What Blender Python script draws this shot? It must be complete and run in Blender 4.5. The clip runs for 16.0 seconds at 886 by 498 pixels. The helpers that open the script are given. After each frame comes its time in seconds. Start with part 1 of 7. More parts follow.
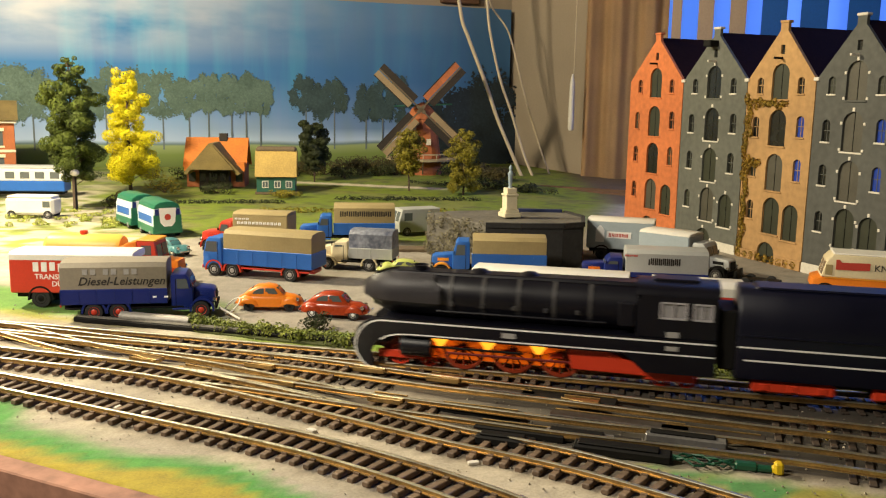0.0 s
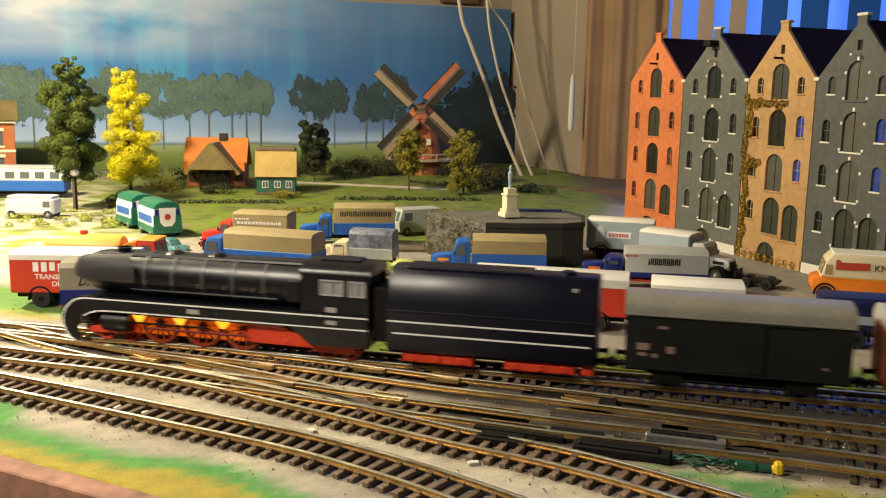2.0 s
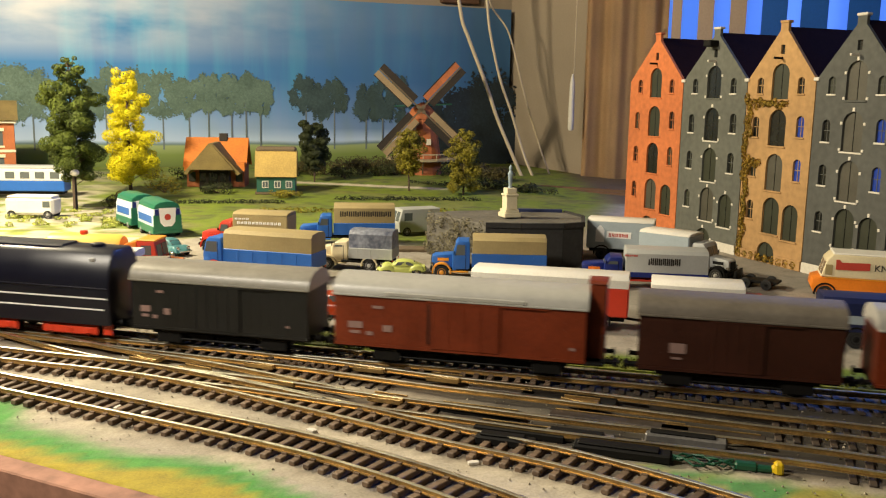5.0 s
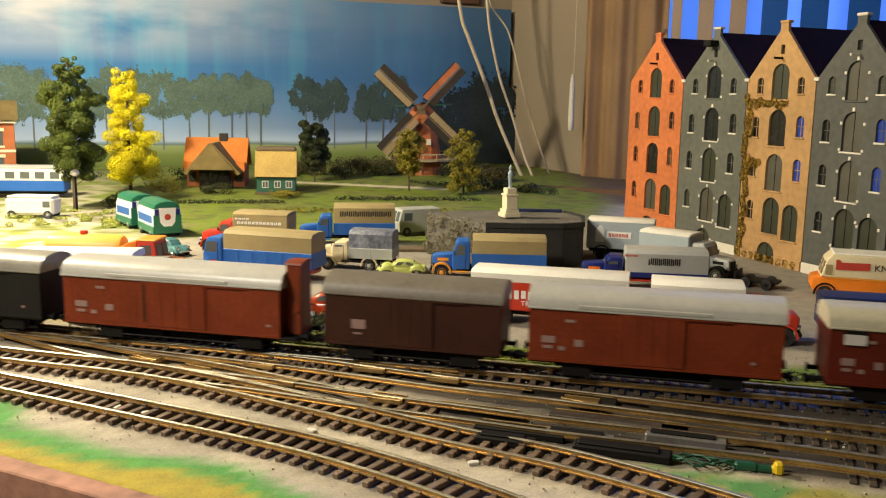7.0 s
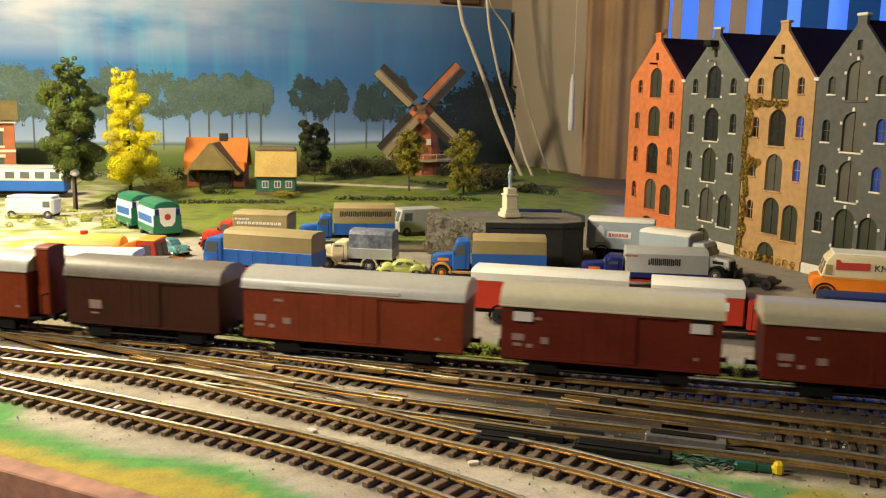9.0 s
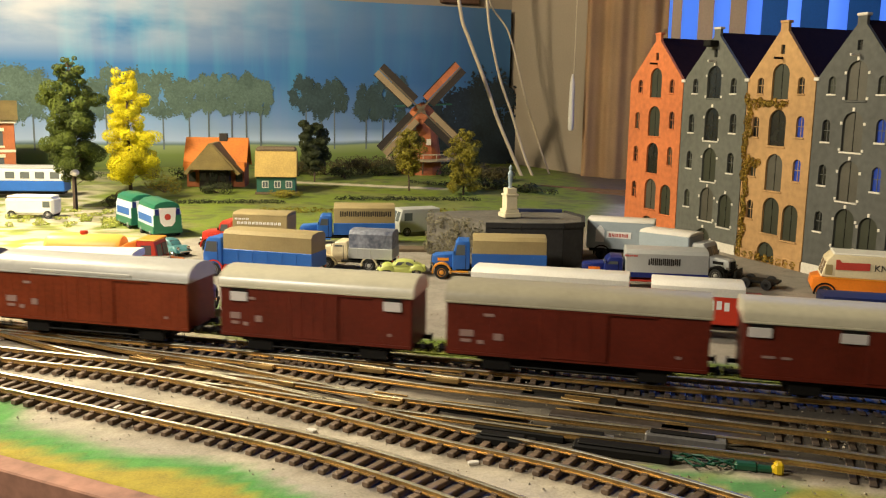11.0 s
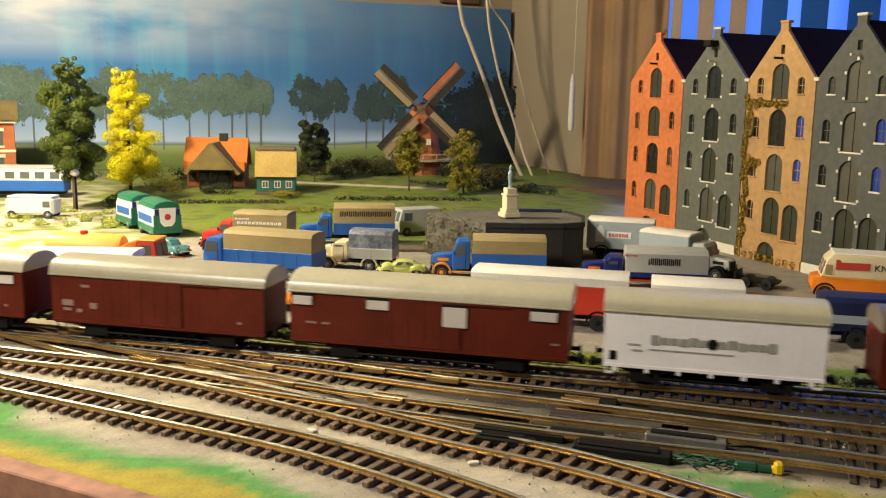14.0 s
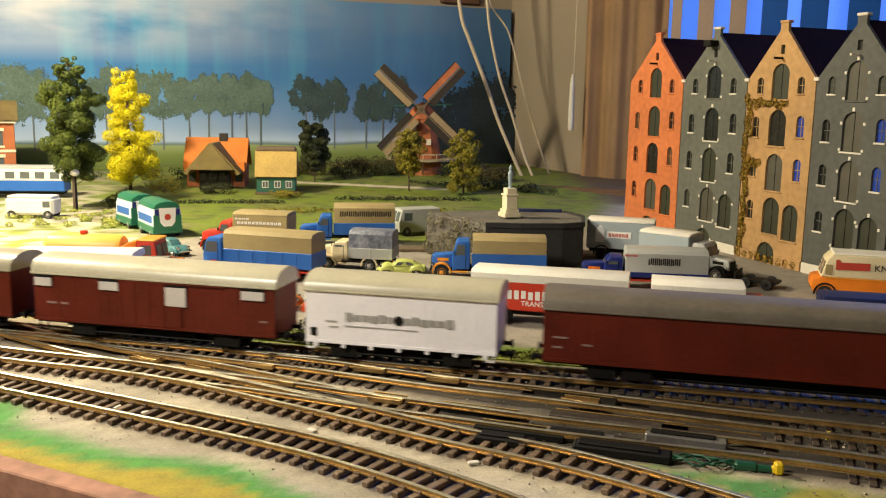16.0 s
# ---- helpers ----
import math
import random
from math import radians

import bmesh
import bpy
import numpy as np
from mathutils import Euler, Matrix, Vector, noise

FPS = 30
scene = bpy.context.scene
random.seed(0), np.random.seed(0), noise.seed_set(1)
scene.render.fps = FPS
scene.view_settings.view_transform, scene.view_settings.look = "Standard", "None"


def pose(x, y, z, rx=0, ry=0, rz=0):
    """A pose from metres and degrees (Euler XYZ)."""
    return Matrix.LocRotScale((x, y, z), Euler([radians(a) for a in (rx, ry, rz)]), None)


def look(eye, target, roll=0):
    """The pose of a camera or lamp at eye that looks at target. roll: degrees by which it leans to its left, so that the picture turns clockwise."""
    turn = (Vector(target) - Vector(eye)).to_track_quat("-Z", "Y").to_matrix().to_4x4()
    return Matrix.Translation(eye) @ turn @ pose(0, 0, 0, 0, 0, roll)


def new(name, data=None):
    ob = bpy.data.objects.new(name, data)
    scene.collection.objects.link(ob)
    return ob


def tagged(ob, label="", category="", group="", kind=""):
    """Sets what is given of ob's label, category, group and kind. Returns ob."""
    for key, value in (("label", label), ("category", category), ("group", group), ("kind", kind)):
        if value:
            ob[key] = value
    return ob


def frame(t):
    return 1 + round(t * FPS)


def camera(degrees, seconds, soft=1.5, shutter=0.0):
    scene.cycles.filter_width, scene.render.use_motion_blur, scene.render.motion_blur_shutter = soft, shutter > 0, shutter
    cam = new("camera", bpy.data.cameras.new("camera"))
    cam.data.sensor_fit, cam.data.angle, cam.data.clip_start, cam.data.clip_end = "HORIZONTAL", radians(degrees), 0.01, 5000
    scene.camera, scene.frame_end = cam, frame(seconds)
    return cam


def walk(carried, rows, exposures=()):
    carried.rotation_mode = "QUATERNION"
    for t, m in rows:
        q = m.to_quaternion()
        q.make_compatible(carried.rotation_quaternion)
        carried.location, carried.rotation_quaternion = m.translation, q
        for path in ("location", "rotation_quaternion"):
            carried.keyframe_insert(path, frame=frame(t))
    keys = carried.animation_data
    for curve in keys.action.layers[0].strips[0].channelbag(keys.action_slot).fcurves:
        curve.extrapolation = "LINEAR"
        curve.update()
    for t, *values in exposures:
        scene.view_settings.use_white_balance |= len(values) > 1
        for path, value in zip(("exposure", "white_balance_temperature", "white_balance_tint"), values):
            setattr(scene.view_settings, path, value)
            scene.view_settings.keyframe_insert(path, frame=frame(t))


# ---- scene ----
# A model railway in scale 1:87, in true metres. Rail tops lie at z = 0, the board at z = -0.005.
GROUND = -0.005
EYE = Vector((0.0, 0.0, 0.14))
cam = camera(52.31, 16.0, soft=1.2, shutter=0.9)
tilt = radians(9.648)
AIM = EYE + Vector((0, math.cos(tilt), -math.sin(tilt)))
walk(cam, [(0.0, look(EYE, AIM, 1.009)), (16.0, look(EYE, AIM, 1.009))])

# ---- light ----
world = bpy.data.worlds.new("world")
scene.world = world
world.use_nodes = True
world.node_tree.nodes["Background"].inputs[0].default_value = (0.9, 0.75, 0.55, 1)
world.node_tree.nodes["Background"].inputs[1].default_value = 0.002
scene.view_settings.exposure = -0.22


def area_lamp(name, eye, target, power, size, color):
    data = bpy.data.lights.new(name, "AREA")
    data.shape, data.size, data.energy, data.color = "DISK", size, power, color
    ob = new(name, data)
    ob.matrix_world = look(eye, target)
    return ob


bulb = bpy.data.lights.new("layout_lamp", "POINT")
bulb.energy, bulb.shadow_soft_size, bulb.color = 47.0, 0.04, (1.0, 0.86, 0.58)
new("layout_lamp", bulb).location = (-0.61, 0.78, 0.50)
# Unseen fill added low beside the camera to light the near sides.
area_lamp("ceiling_lamp", (-0.46, 0.10, 0.52), (-0.16, 0.44, 0.0), 6.5, 0.10, (1.0, 0.90, 0.72))
# Added out of view: carries the window's blue light onto roofs and tops.
area_lamp("blue_lamp", (0.92, 1.15, 0.40), (0.42, 0.62, 0.05), 6.5, 0.12, (0.10, 0.25, 1.0))


# ---- materials ----
def tint(c, k):
    return (min(1, c[0] * k), min(1, c[1] * k), min(1, c[2] * k), 1)


def mat(name, col, rough=0.6, metal=0.0, grain=600.0, vary=0.25, bump=0.15, stain=60.0, col2=None, coat=0.0, spread=0.0, spec=0.5):
    """A surface with fine grain, larger stains and relief; grain and stain are features per metre."""
    m = bpy.data.materials.new(name)
    m.use_nodes = True
    t = m.node_tree
    n, l = t.nodes, t.links
    b = n["Principled BSDF"]
    b.inputs["Metallic"].default_value = metal
    b.inputs["Coat Weight"].default_value = coat
    b.inputs["Specular IOR Level"].default_value = spec
    tc = n.new("ShaderNodeTexCoord")
    g1, g2 = n.new("ShaderNodeTexNoise"), n.new("ShaderNodeTexNoise")
    g1.inputs["Scale"].default_value, g1.inputs["Detail"].default_value = grain, 4
    g2.inputs["Scale"].default_value, g2.inputs["Detail"].default_value = stain, 5
    for g in (g1, g2):
        l.new(tc.outputs["Object"], g.inputs["Vector"])
    mixed = n.new("ShaderNodeMath")
    mixed.operation = "MULTIPLY_ADD"
    mixed.inputs[1].default_value = 0.45
    l.new(g1.outputs["Fac"], mixed.inputs[0])
    half = n.new("ShaderNodeMath")
    half.operation = "MULTIPLY"
    half.inputs[1].default_value = 0.55
    l.new(g2.outputs["Fac"], half.inputs[0])
    l.new(half.outputs[0], mixed.inputs[2])
    ramp = n.new("ShaderNodeValToRGB")
    ramp.color_ramp.elements[0].position, ramp.color_ramp.elements[1].position = 0.32, 0.68
    ramp.color_ramp.elements[0].color = tint(col, 1 - vary)
    ramp.color_ramp.elements[1].color = tint(col2 or col, 1 + (0 if col2 else vary))
    l.new(mixed.outputs[0], ramp.inputs[0])
    out = ramp.outputs[0]
    if spread:
        info, hsv, mr = n.new("ShaderNodeObjectInfo"), n.new("ShaderNodeHueSaturation"), n.new("ShaderNodeMapRange")
        mr.inputs["To Min"].default_value, mr.inputs["To Max"].default_value = 1 - spread, 1 + spread
        l.new(info.outputs["Random"], mr.inputs["Value"])
        l.new(mr.outputs[0], hsv.inputs["Value"])
        l.new(out, hsv.inputs["Color"])
        out = hsv.outputs[0]
    l.new(out, b.inputs["Base Color"])
    rr = n.new("ShaderNodeMapRange")
    rr.inputs["To Min"].default_value, rr.inputs["To Max"].default_value = max(0.04, rough - 0.1), min(1, rough + 0.12)
    l.new(g2.outputs["Fac"], rr.inputs["Value"])
    l.new(rr.outputs[0], b.inputs["Roughness"])
    if bump:
        bp = n.new("ShaderNodeBump")
        bp.inputs["Strength"].default_value, bp.inputs["Distance"].default_value = bump, 0.0006
        l.new(mixed.outputs[0], bp.inputs["Height"])
        l.new(bp.outputs[0], b.inputs["Normal"])
    return m


def glow(name, col, strength):
    m = bpy.data.materials.new(name)
    m.use_nodes = True
    b = m.node_tree.nodes["Principled BSDF"]
    b.inputs["Base Color"].default_value = (*col, 1)
    b.inputs["Emission Color"].default_value = (*col, 1)
    b.inputs["Emission Strength"].default_value = strength
    return m


def plastic(name, col, rough=0.38, spec=0.5):
    return mat(name, col, rough, grain=900, vary=0.10, bump=0.05, stain=45, spec=spec)


# Engine black, tinted blue for the blue light falling from the right.
M_BLACK = plastic("black_enamel", (0.0030, 0.0030, 0.0075), 0.36, 0.5)
M_DARK = plastic("dark_underframe", (0.006, 0.0055, 0.005), 0.65, 0.2)
M_RED = plastic("red_running_gear", (0.62, 0.045, 0.014), 0.4)
M_WHITE = plastic("white_print", (0.86, 0.85, 0.83), 0.5)
M_DULLPRINT = plastic("faded_print", (0.27, 0.17, 0.15), 0.6)
M_GREYPRINT = plastic("grey_print", (0.35, 0.34, 0.33), 0.5)
M_STEEL = mat("bright_steel", (0.95, 0.86, 0.66), 0.36, 1.0, 900, 0.2, 0.1, 60)
M_RAILSIDE = mat("rusty_rail", (0.52, 0.35, 0.14), 0.34, 0.85, 900, 0.35, 0.2, 80)
M_SLEEPER = mat("sleeper_plastic", (0.125, 0.083, 0.054), 0.6, 0, 700, 0.45, 0.3, 40, spread=0.35)
# Darker copy for the low sleepers on the right-hand tracks.
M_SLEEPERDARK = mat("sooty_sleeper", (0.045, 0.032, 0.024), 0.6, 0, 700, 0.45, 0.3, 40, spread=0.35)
M_RUBBER = plastic("tyre_rubber", (0.016, 0.016, 0.016), 0.75)
M_GLASS = plastic("window_glazing", (0.10, 0.115, 0.12), 0.08)
M_CHROME = mat("chrome", (0.7, 0.68, 0.65), 0.2, 1.0, 900, 0.1, 0.0, 60)


# ---- building tools: meshes are shaped in millimetres ----
def part(name, bm, material, parent=None, label="", smooth=False):
    bmesh.ops.recalc_face_normals(bm, faces=bm.faces[:])
    me = bpy.data.meshes.new(name)
    for v in bm.verts:
        v.co *= 0.001
    if smooth:
        for f in bm.faces:
            f.smooth = True
    bm.to_mesh(me)
    bm.free()
    if smooth:
        me.set_sharp_from_angle(angle=radians(38))
    me.materials.append(material)
    ob = new(name, me)
    if parent:
        ob.parent = parent
    return tagged(ob, label)


def again(ob, parent, x=0.0, y=0.0, z=0.0, rz=0.0):
    """Another part on the same mesh, shifted by millimetres in its thing's space."""
    o = new(ob.name.split(".")[0], ob.data)
    o.parent = parent
    o.matrix_basis = pose(x / 1000, y / 1000, z / 1000, 0, 0, rz)
    for c in ob.children:
        again(c, o, c.location.x * 1000, c.location.y * 1000, c.location.z * 1000)
    return o


def thing(name, label, category, m=None, group="", kind=""):
    ob = new(name)
    ob.empty_display_size = 0.01
    ob.matrix_basis = m or Matrix()
    return tagged(ob, label, category, group, kind)


def box(bm, x0, x1, y0, y1, z0, z1, bev=0.0, seg=1):
    r = bmesh.ops.create_cube(bm, size=1.0)
    vs = r["verts"]
    for v in vs:
        v.co = Vector(((x0 + x1) / 2 + v.co.x * (x1 - x0), (y0 + y1) / 2 + v.co.y * (y1 - y0), (z0 + z1) / 2 + v.co.z * (z1 - z0)))
    if bev:
        es = list({e for v in vs for e in v.link_edges})
        bmesh.ops.bevel(bm, geom=es, offset=bev, segments=seg, affect="EDGES", profile=0.5)
    return bm


def boxes(*rows, bev=0.0):
    bm = bmesh.new()
    for r in rows:
        box(bm, *r, bev=bev)
    return bm


def tube(bm, a, b, r0, r1=None, n=12, caps=True):
    """A round bar from a to b."""
    r1 = r0 if r1 is None else r1
    a, b = Vector(a), Vector(b)
    q = (b - a).to_track_quat("Z", "Y").to_matrix()
    rings = []
    for p, r in ((a, r0), (b, r1)):
        rings.append([bm.verts.new(p + q @ Vector((r * math.cos(k * 2 * math.pi / n), r * math.sin(k * 2 * math.pi / n), 0))) for k in range(n)])
    for k in range(n):
        bm.faces.new((rings[0][k], rings[0][(k + 1) % n], rings[1][(k + 1) % n], rings[1][k]))
    if caps:
        bm.faces.new(rings[0][::-1])
        bm.faces.new(rings[1])
    return bm


def lathe(bm, prof, axis="x", n=20, at=(0, 0, 0), hollow=False):
    """Rings of (along, radius) round an axis through at."""
    rings = []
    for s, r in prof:
        ring = []
        for k in range(n):
            a = 2 * math.pi * k / n
            c, d = r * math.cos(a), r * math.sin(a)
            p = {"x": (s, c, d), "y": (c, s, d), "z": (c, d, s)}[axis]
            ring.append(bm.verts.new(Vector(p) + Vector(at)))
        rings.append(ring)
    for p, q in zip(rings, rings[1:] + ([rings[0]] if hollow else [])):
        for k in range(n):
            bm.faces.new((p[k], p[(k + 1) % n], q[(k + 1) % n], q[k]))
    if not hollow:
        bm.faces.new(rings[0])
        bm.faces.new(rings[-1][::-1])
    return bm


def slab(bm, outline, y0, y1, plane="xz", bev=0.0):
    """An outline pulled from y0 to y1 along the axis that its plane leaves out."""
    def at(p, d):
        return {"xz": (p[0], d, p[1]), "yz": (d, p[0], p[1]), "xy": (p[0], p[1], d)}[plane]
    a = [bm.verts.new(at(p, y0)) for p in outline]
    b = [bm.verts.new(at(p, y1)) for p in outline]
    k = len(outline)
    fs = [bm.faces.new(a), bm.faces.new(b[::-1])]
    for i in range(k):
        bm.faces.new((a[i], b[i], b[(i + 1) % k], a[(i + 1) % k]))
    if bev:
        es = list({e for f in fs for e in f.edges})
        bmesh.ops.bevel(bm, geom=es, offset=bev, segments=2, affect="EDGES", profile=0.5)
    return bm


def arc(cx, cz, r, a0, a1, n=8, rz=None):
    rz = r if rz is None else rz
    return [(cx + r * math.cos(radians(a0 + (a1 - a0) * k / n)), cz + rz * math.sin(radians(a0 + (a1 - a0) * k / n))) for k in range(n + 1)]


def holed(bm, outer, holes, y0, y1):
    """A wall in the xz plane from y0 to y1 with openings cut right through it."""
    loops = []
    for y in (y0, y1):
        edges, rows = [], []
        for lp in [outer] + holes:
            vs = [bm.verts.new((p[0], y, p[1])) for p in lp]
            edges += [bm.edges.new((vs[i], vs[(i + 1) % len(vs)])) for i in range(len(vs))]
            rows.append(vs)
        bmesh.ops.triangle_fill(bm, use_beauty=True, use_dissolve=False, edges=edges, normal=(0, -1, 0))
        loops.append(rows)
    for p, q in zip(*loops):
        for i in range(len(p)):
            j = (i + 1) % len(p)
            bm.faces.new((p[i], p[j], q[j], q[i]))
    return bm


def lettering(name, text, size, material, parent, m, label="", slant=0.0, bold=0.0):
    cu = bpy.data.curves.new(name, "FONT")
    cu.body, cu.size, cu.extrude, cu.shear, cu.offset = text, size, 0.00008, slant, bold
    cu.align_x, cu.align_y, cu.resolution_u = "CENTER", "CENTER", 2
    tmp = new(name, cu)
    bpy.context.view_layer.update()
    me = bpy.data.meshes.new_from_object(tmp.evaluated_get(bpy.context.evaluated_depsgraph_get()))
    bpy.data.objects.remove(tmp)
    me.materials.clear()
    me.materials.append(material)
    ob = new(name, me)
    ob.parent = parent
    ob.matrix_basis = m
    return tagged(ob, label)


# ---- plan of the curved tracks ----
FRONT_LINE = [(-0.56, 0.57), (-0.38, 0.492), (-0.215, 0.4225), (-0.120, 0.3805), (-0.0655, 0.3555), (-0.0305, 0.3355), (0.0015, 0.3135), (0.035, 0.286), (0.085, 0.238)]
SECOND_LINE = [(-0.60, 0.575), (-0.42, 0.523), (-0.231, 0.4675), (-0.171, 0.4515), (-0.131, 0.4370), (-0.098, 0.4205), (-0.0425, 0.3895), (0.0035, 0.3630), (0.0535, 0.3370), (0.105, 0.2990), (0.16, 0.250)]
THIRD_LINE = [(-0.40, 0.556), (-0.256, 0.519), (-0.162, 0.488), (-0.080, 0.463), (-0.049, 0.452), (0.004, 0.432), (0.062, 0.414), (0.140, 0.387), (0.192, 0.371), (0.30, 0.334), (0.45, 0.28)]
FOURTH_LINE = [(-0.131, 0.4370), (-0.086, 0.4230), (-0.044, 0.4070), (0.0035, 0.3910), (0.0555, 0.3735), (0.1285, 0.3530), (0.1745, 0.3370), (0.28, 0.295), (0.40, 0.245)]


# ---- ground ----
def smoothstep(a, b, x):
    t = np.clip((x - a) / (b - a), 0, 1)
    return t * t * (3 - 2 * t)


def blobs(x, y, scale, seed):
    """A cheap smooth random field from 0 to 1."""
    rng = np.random.RandomState(seed)
    v = np.zeros_like(x)
    for k in range(14):
        a, f, p = rng.uniform(0, 6.28), rng.uniform(0.5, 2.2) * scale, rng.uniform(0, 6.28)
        v += np.sin((x * np.cos(a) + y * np.sin(a)) * f + p)
    return 0.5 + 0.5 * np.tanh(v / 3.2)


FRONT = (-0.175, 0.341)


def front_distance(x, y):
    return (x - FRONT[0]) * 0.428 + (y - FRONT[1]) * 0.904


def relief(x, y):
    hill = 0.010 * smoothstep(1.15, 1.5, y) * smoothstep(0.35, 0.1, x)
    return GROUND + hill


def build_ground():
    xs, ys = np.arange(-1.5, 1.8, 0.0065), np.arange(-0.55, 2.06, 0.0065)
    X, Y = np.meshgrid(xs, ys)
    d = front_distance(X, Y)
    lowest = 0.0
    shift = np.where(d < lowest, lowest - d, 0)
    X, Y = X + shift * 0.428, Y + shift * 0.904
    d = np.maximum(d, lowest)
    n1, n2, n3 = blobs(X, Y, 45, 1), blobs(X, Y, 130, 2), blobs(X, Y, 22, 3)
    rough = blobs(X, Y, 420, 5)
    Z = relief(X, Y) + 0.0008 * (rough - 0.5)
    col = np.zeros(X.shape + (3,))
    def lay(c, w):
        nonlocal col
        col = col * (1 - w[..., None]) + np.array(c) * w[..., None]
    lay((0.44, 0.385, 0.295), np.ones_like(X))
    lay((0.29, 0.255, 0.20), smoothstep(0.45, 0.75, n1) * 0.7)
    back = Y - (0.4647 - 0.2294 * X)           # metres behind the train's track
    lay((0.30, 0.27, 0.225), smoothstep(0.04, 0.06, back))                      # paved yard
    lay((0.21, 0.19, 0.16), smoothstep(0.04, 0.06, back) * smoothstep(0.5, 0.8, n3) * 0.6)
    lay((0.55, 0.50, 0.38), smoothstep(0.10, 0.16, back) * smoothstep(-0.17, -0.26, X + 0.25 * (Y - 0.7)) * (0.6 + 0.4 * n1))   # pale sand
    lay((0.12, 0.25, 0.05), smoothstep(0.045, 0.055, back + 0.01 * n2) * smoothstep(0.125, 0.105, back) * smoothstep(-0.13, -0.17, X))  # grass by the track
    sand = smoothstep(0.20, 0.26, back) * smoothstep(-0.22, -0.28, X + 0.25 * (Y - 0.7))
    lay((0.34, 0.42, 0.07), sand * smoothstep(0.52, 0.72, n2) * smoothstep(0.35, 0.6, n3))                # grass tufts in the sand
    lay((0.16, 0.25, 0.02), smoothstep(0.022, 0.030, back + 0.008 * (n2 - 0.5)) * smoothstep(0.068, 0.058, back + 0.01 * (n1 - 0.5)) * smoothstep(-0.16, -0.10, X))   # verge behind the track
    lay((0.30, 0.33, 0.03), smoothstep(0.024, 0.034, back) * smoothstep(0.062, 0.050, back) * smoothstep(-0.16, -0.10, X) * smoothstep(0.55, 0.85, n2))
    lay((0.30, 0.27, 0.03), smoothstep(0.03, 0.04, back) * smoothstep(0.06, 0.05, back) * smoothstep(-0.17, -0.2, X) * n2)
    meadow = smoothstep(0.86, 0.90, Y + 0.10 * (X + 0.1) + 0.03 * (n1 - 0.5)) * smoothstep(0.16, 0.10, X - 0.35 * (Y - 0.95))
    lay((0.165, 0.22, 0.016), meadow * smoothstep(-0.42, -0.33, X + 0.5 * (Y - 0.95) - 0.1 * n1))
    lay((0.20, 0.19, 0.05), meadow * smoothstep(0.5, 0.85, n1) * 0.55)
    lay((0.07, 0.075, 0.03), meadow * smoothstep(0.62, 0.85, n2) * 0.5)
    lay((0.62, 0.54, 0.36), smoothstep(0.014, 0.007, np.abs(Y - 1.355 + 0.2 * X)) * smoothstep(0.02, -0.02, X) * smoothstep(-0.30, -0.22, X))  # path by the mill
    lay((0.13, 0.09, 0.05), smoothstep(1.22, 1.26, Y) * smoothstep(0.20, 0.26, X))
    # Under every track: dark brown ballast, with the shade between sleepers painted in.
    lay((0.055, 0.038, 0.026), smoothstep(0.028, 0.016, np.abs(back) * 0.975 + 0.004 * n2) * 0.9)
    for line in (FRONT_LINE, SECOND_LINE, THIRD_LINE, FOURTH_LINE):
        px_, py_ = [p[0] for p in line], [p[1] for p in line]
        off = np.abs(Y - np.interp(X, px_, py_)) * 0.92
        off = np.where((X < px_[0]) | (X > px_[-1]), 1.0, off)
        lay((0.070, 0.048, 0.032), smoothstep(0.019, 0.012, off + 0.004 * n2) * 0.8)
    lay((0.33, 0.26, 0.03), smoothstep(0.030, 0.016, d + 0.016 * (n1 - 0.5)))   # yellow flock at the edge
    lay((0.07, 0.24, 0.045), smoothstep(0.012, 0.018, d + 0.014 * (n1 - 0.5)) * smoothstep(0.040, 0.030, d + 0.026 * (n1 - 0.5)))
    low = np.interp(X, [0.0035, 0.0535, 0.105, 0.16, 0.25], [0.363, 0.337, 0.299, 0.25, 0.16])       # curved track
    high = np.interp(X, [-0.044, 0.0035, 0.0555, 0.1285, 0.1745, 0.28, 0.40], [0.407, 0.391, 0.3735, 0.353, 0.337, 0.295, 0.245])   # dim siding
    # Darker ground round the right-hand siding.
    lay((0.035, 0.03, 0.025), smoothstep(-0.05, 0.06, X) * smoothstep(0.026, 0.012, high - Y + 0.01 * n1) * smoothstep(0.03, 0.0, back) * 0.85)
    right = smoothstep(0.04, 0.07, X) * smoothstep(0.020, 0.027, high - Y) * smoothstep(0.014, 0.02, Y - low)
    lay((0.42, 0.31, 0.15), right)
    right = right * smoothstep(0.0, 0.006, Y - low - 0.018 + 0.012 * (n1 - 0.5))
    lay((0.085, 0.25, 0.075), right)
    lay((0.30, 0.26, 0.05), right * smoothstep(0.55, 0.8, n2))
    r, c = X.shape
    co = np.stack([X, Y, Z], -1).reshape(-1, 3)
    i = np.arange(r * c).reshape(r, c)
    q = np.stack([i[:-1, :-1], i[:-1, 1:], i[1:, 1:], i[1:, :-1]], -1).reshape(-1, 4)
    side = np.linalg.norm(co[q[:, 0]] - co[q[:, 2]], axis=1)
    q = q[side > 1e-5]
    me = bpy.data.meshes.new("ground")
    me.from_pydata(co.tolist(), [], q.tolist())
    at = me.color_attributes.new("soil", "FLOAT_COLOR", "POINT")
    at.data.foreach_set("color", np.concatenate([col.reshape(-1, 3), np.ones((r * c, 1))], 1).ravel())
    me.polygons.foreach_set("use_smooth", [True] * len(me.polygons))
    m = mat("layout_ground", (0.5, 0.5, 0.5), 0.9, 0, 900, 0.3, 0.8, 90)
    t = m.node_tree
    b = t.nodes["Principled BSDF"]
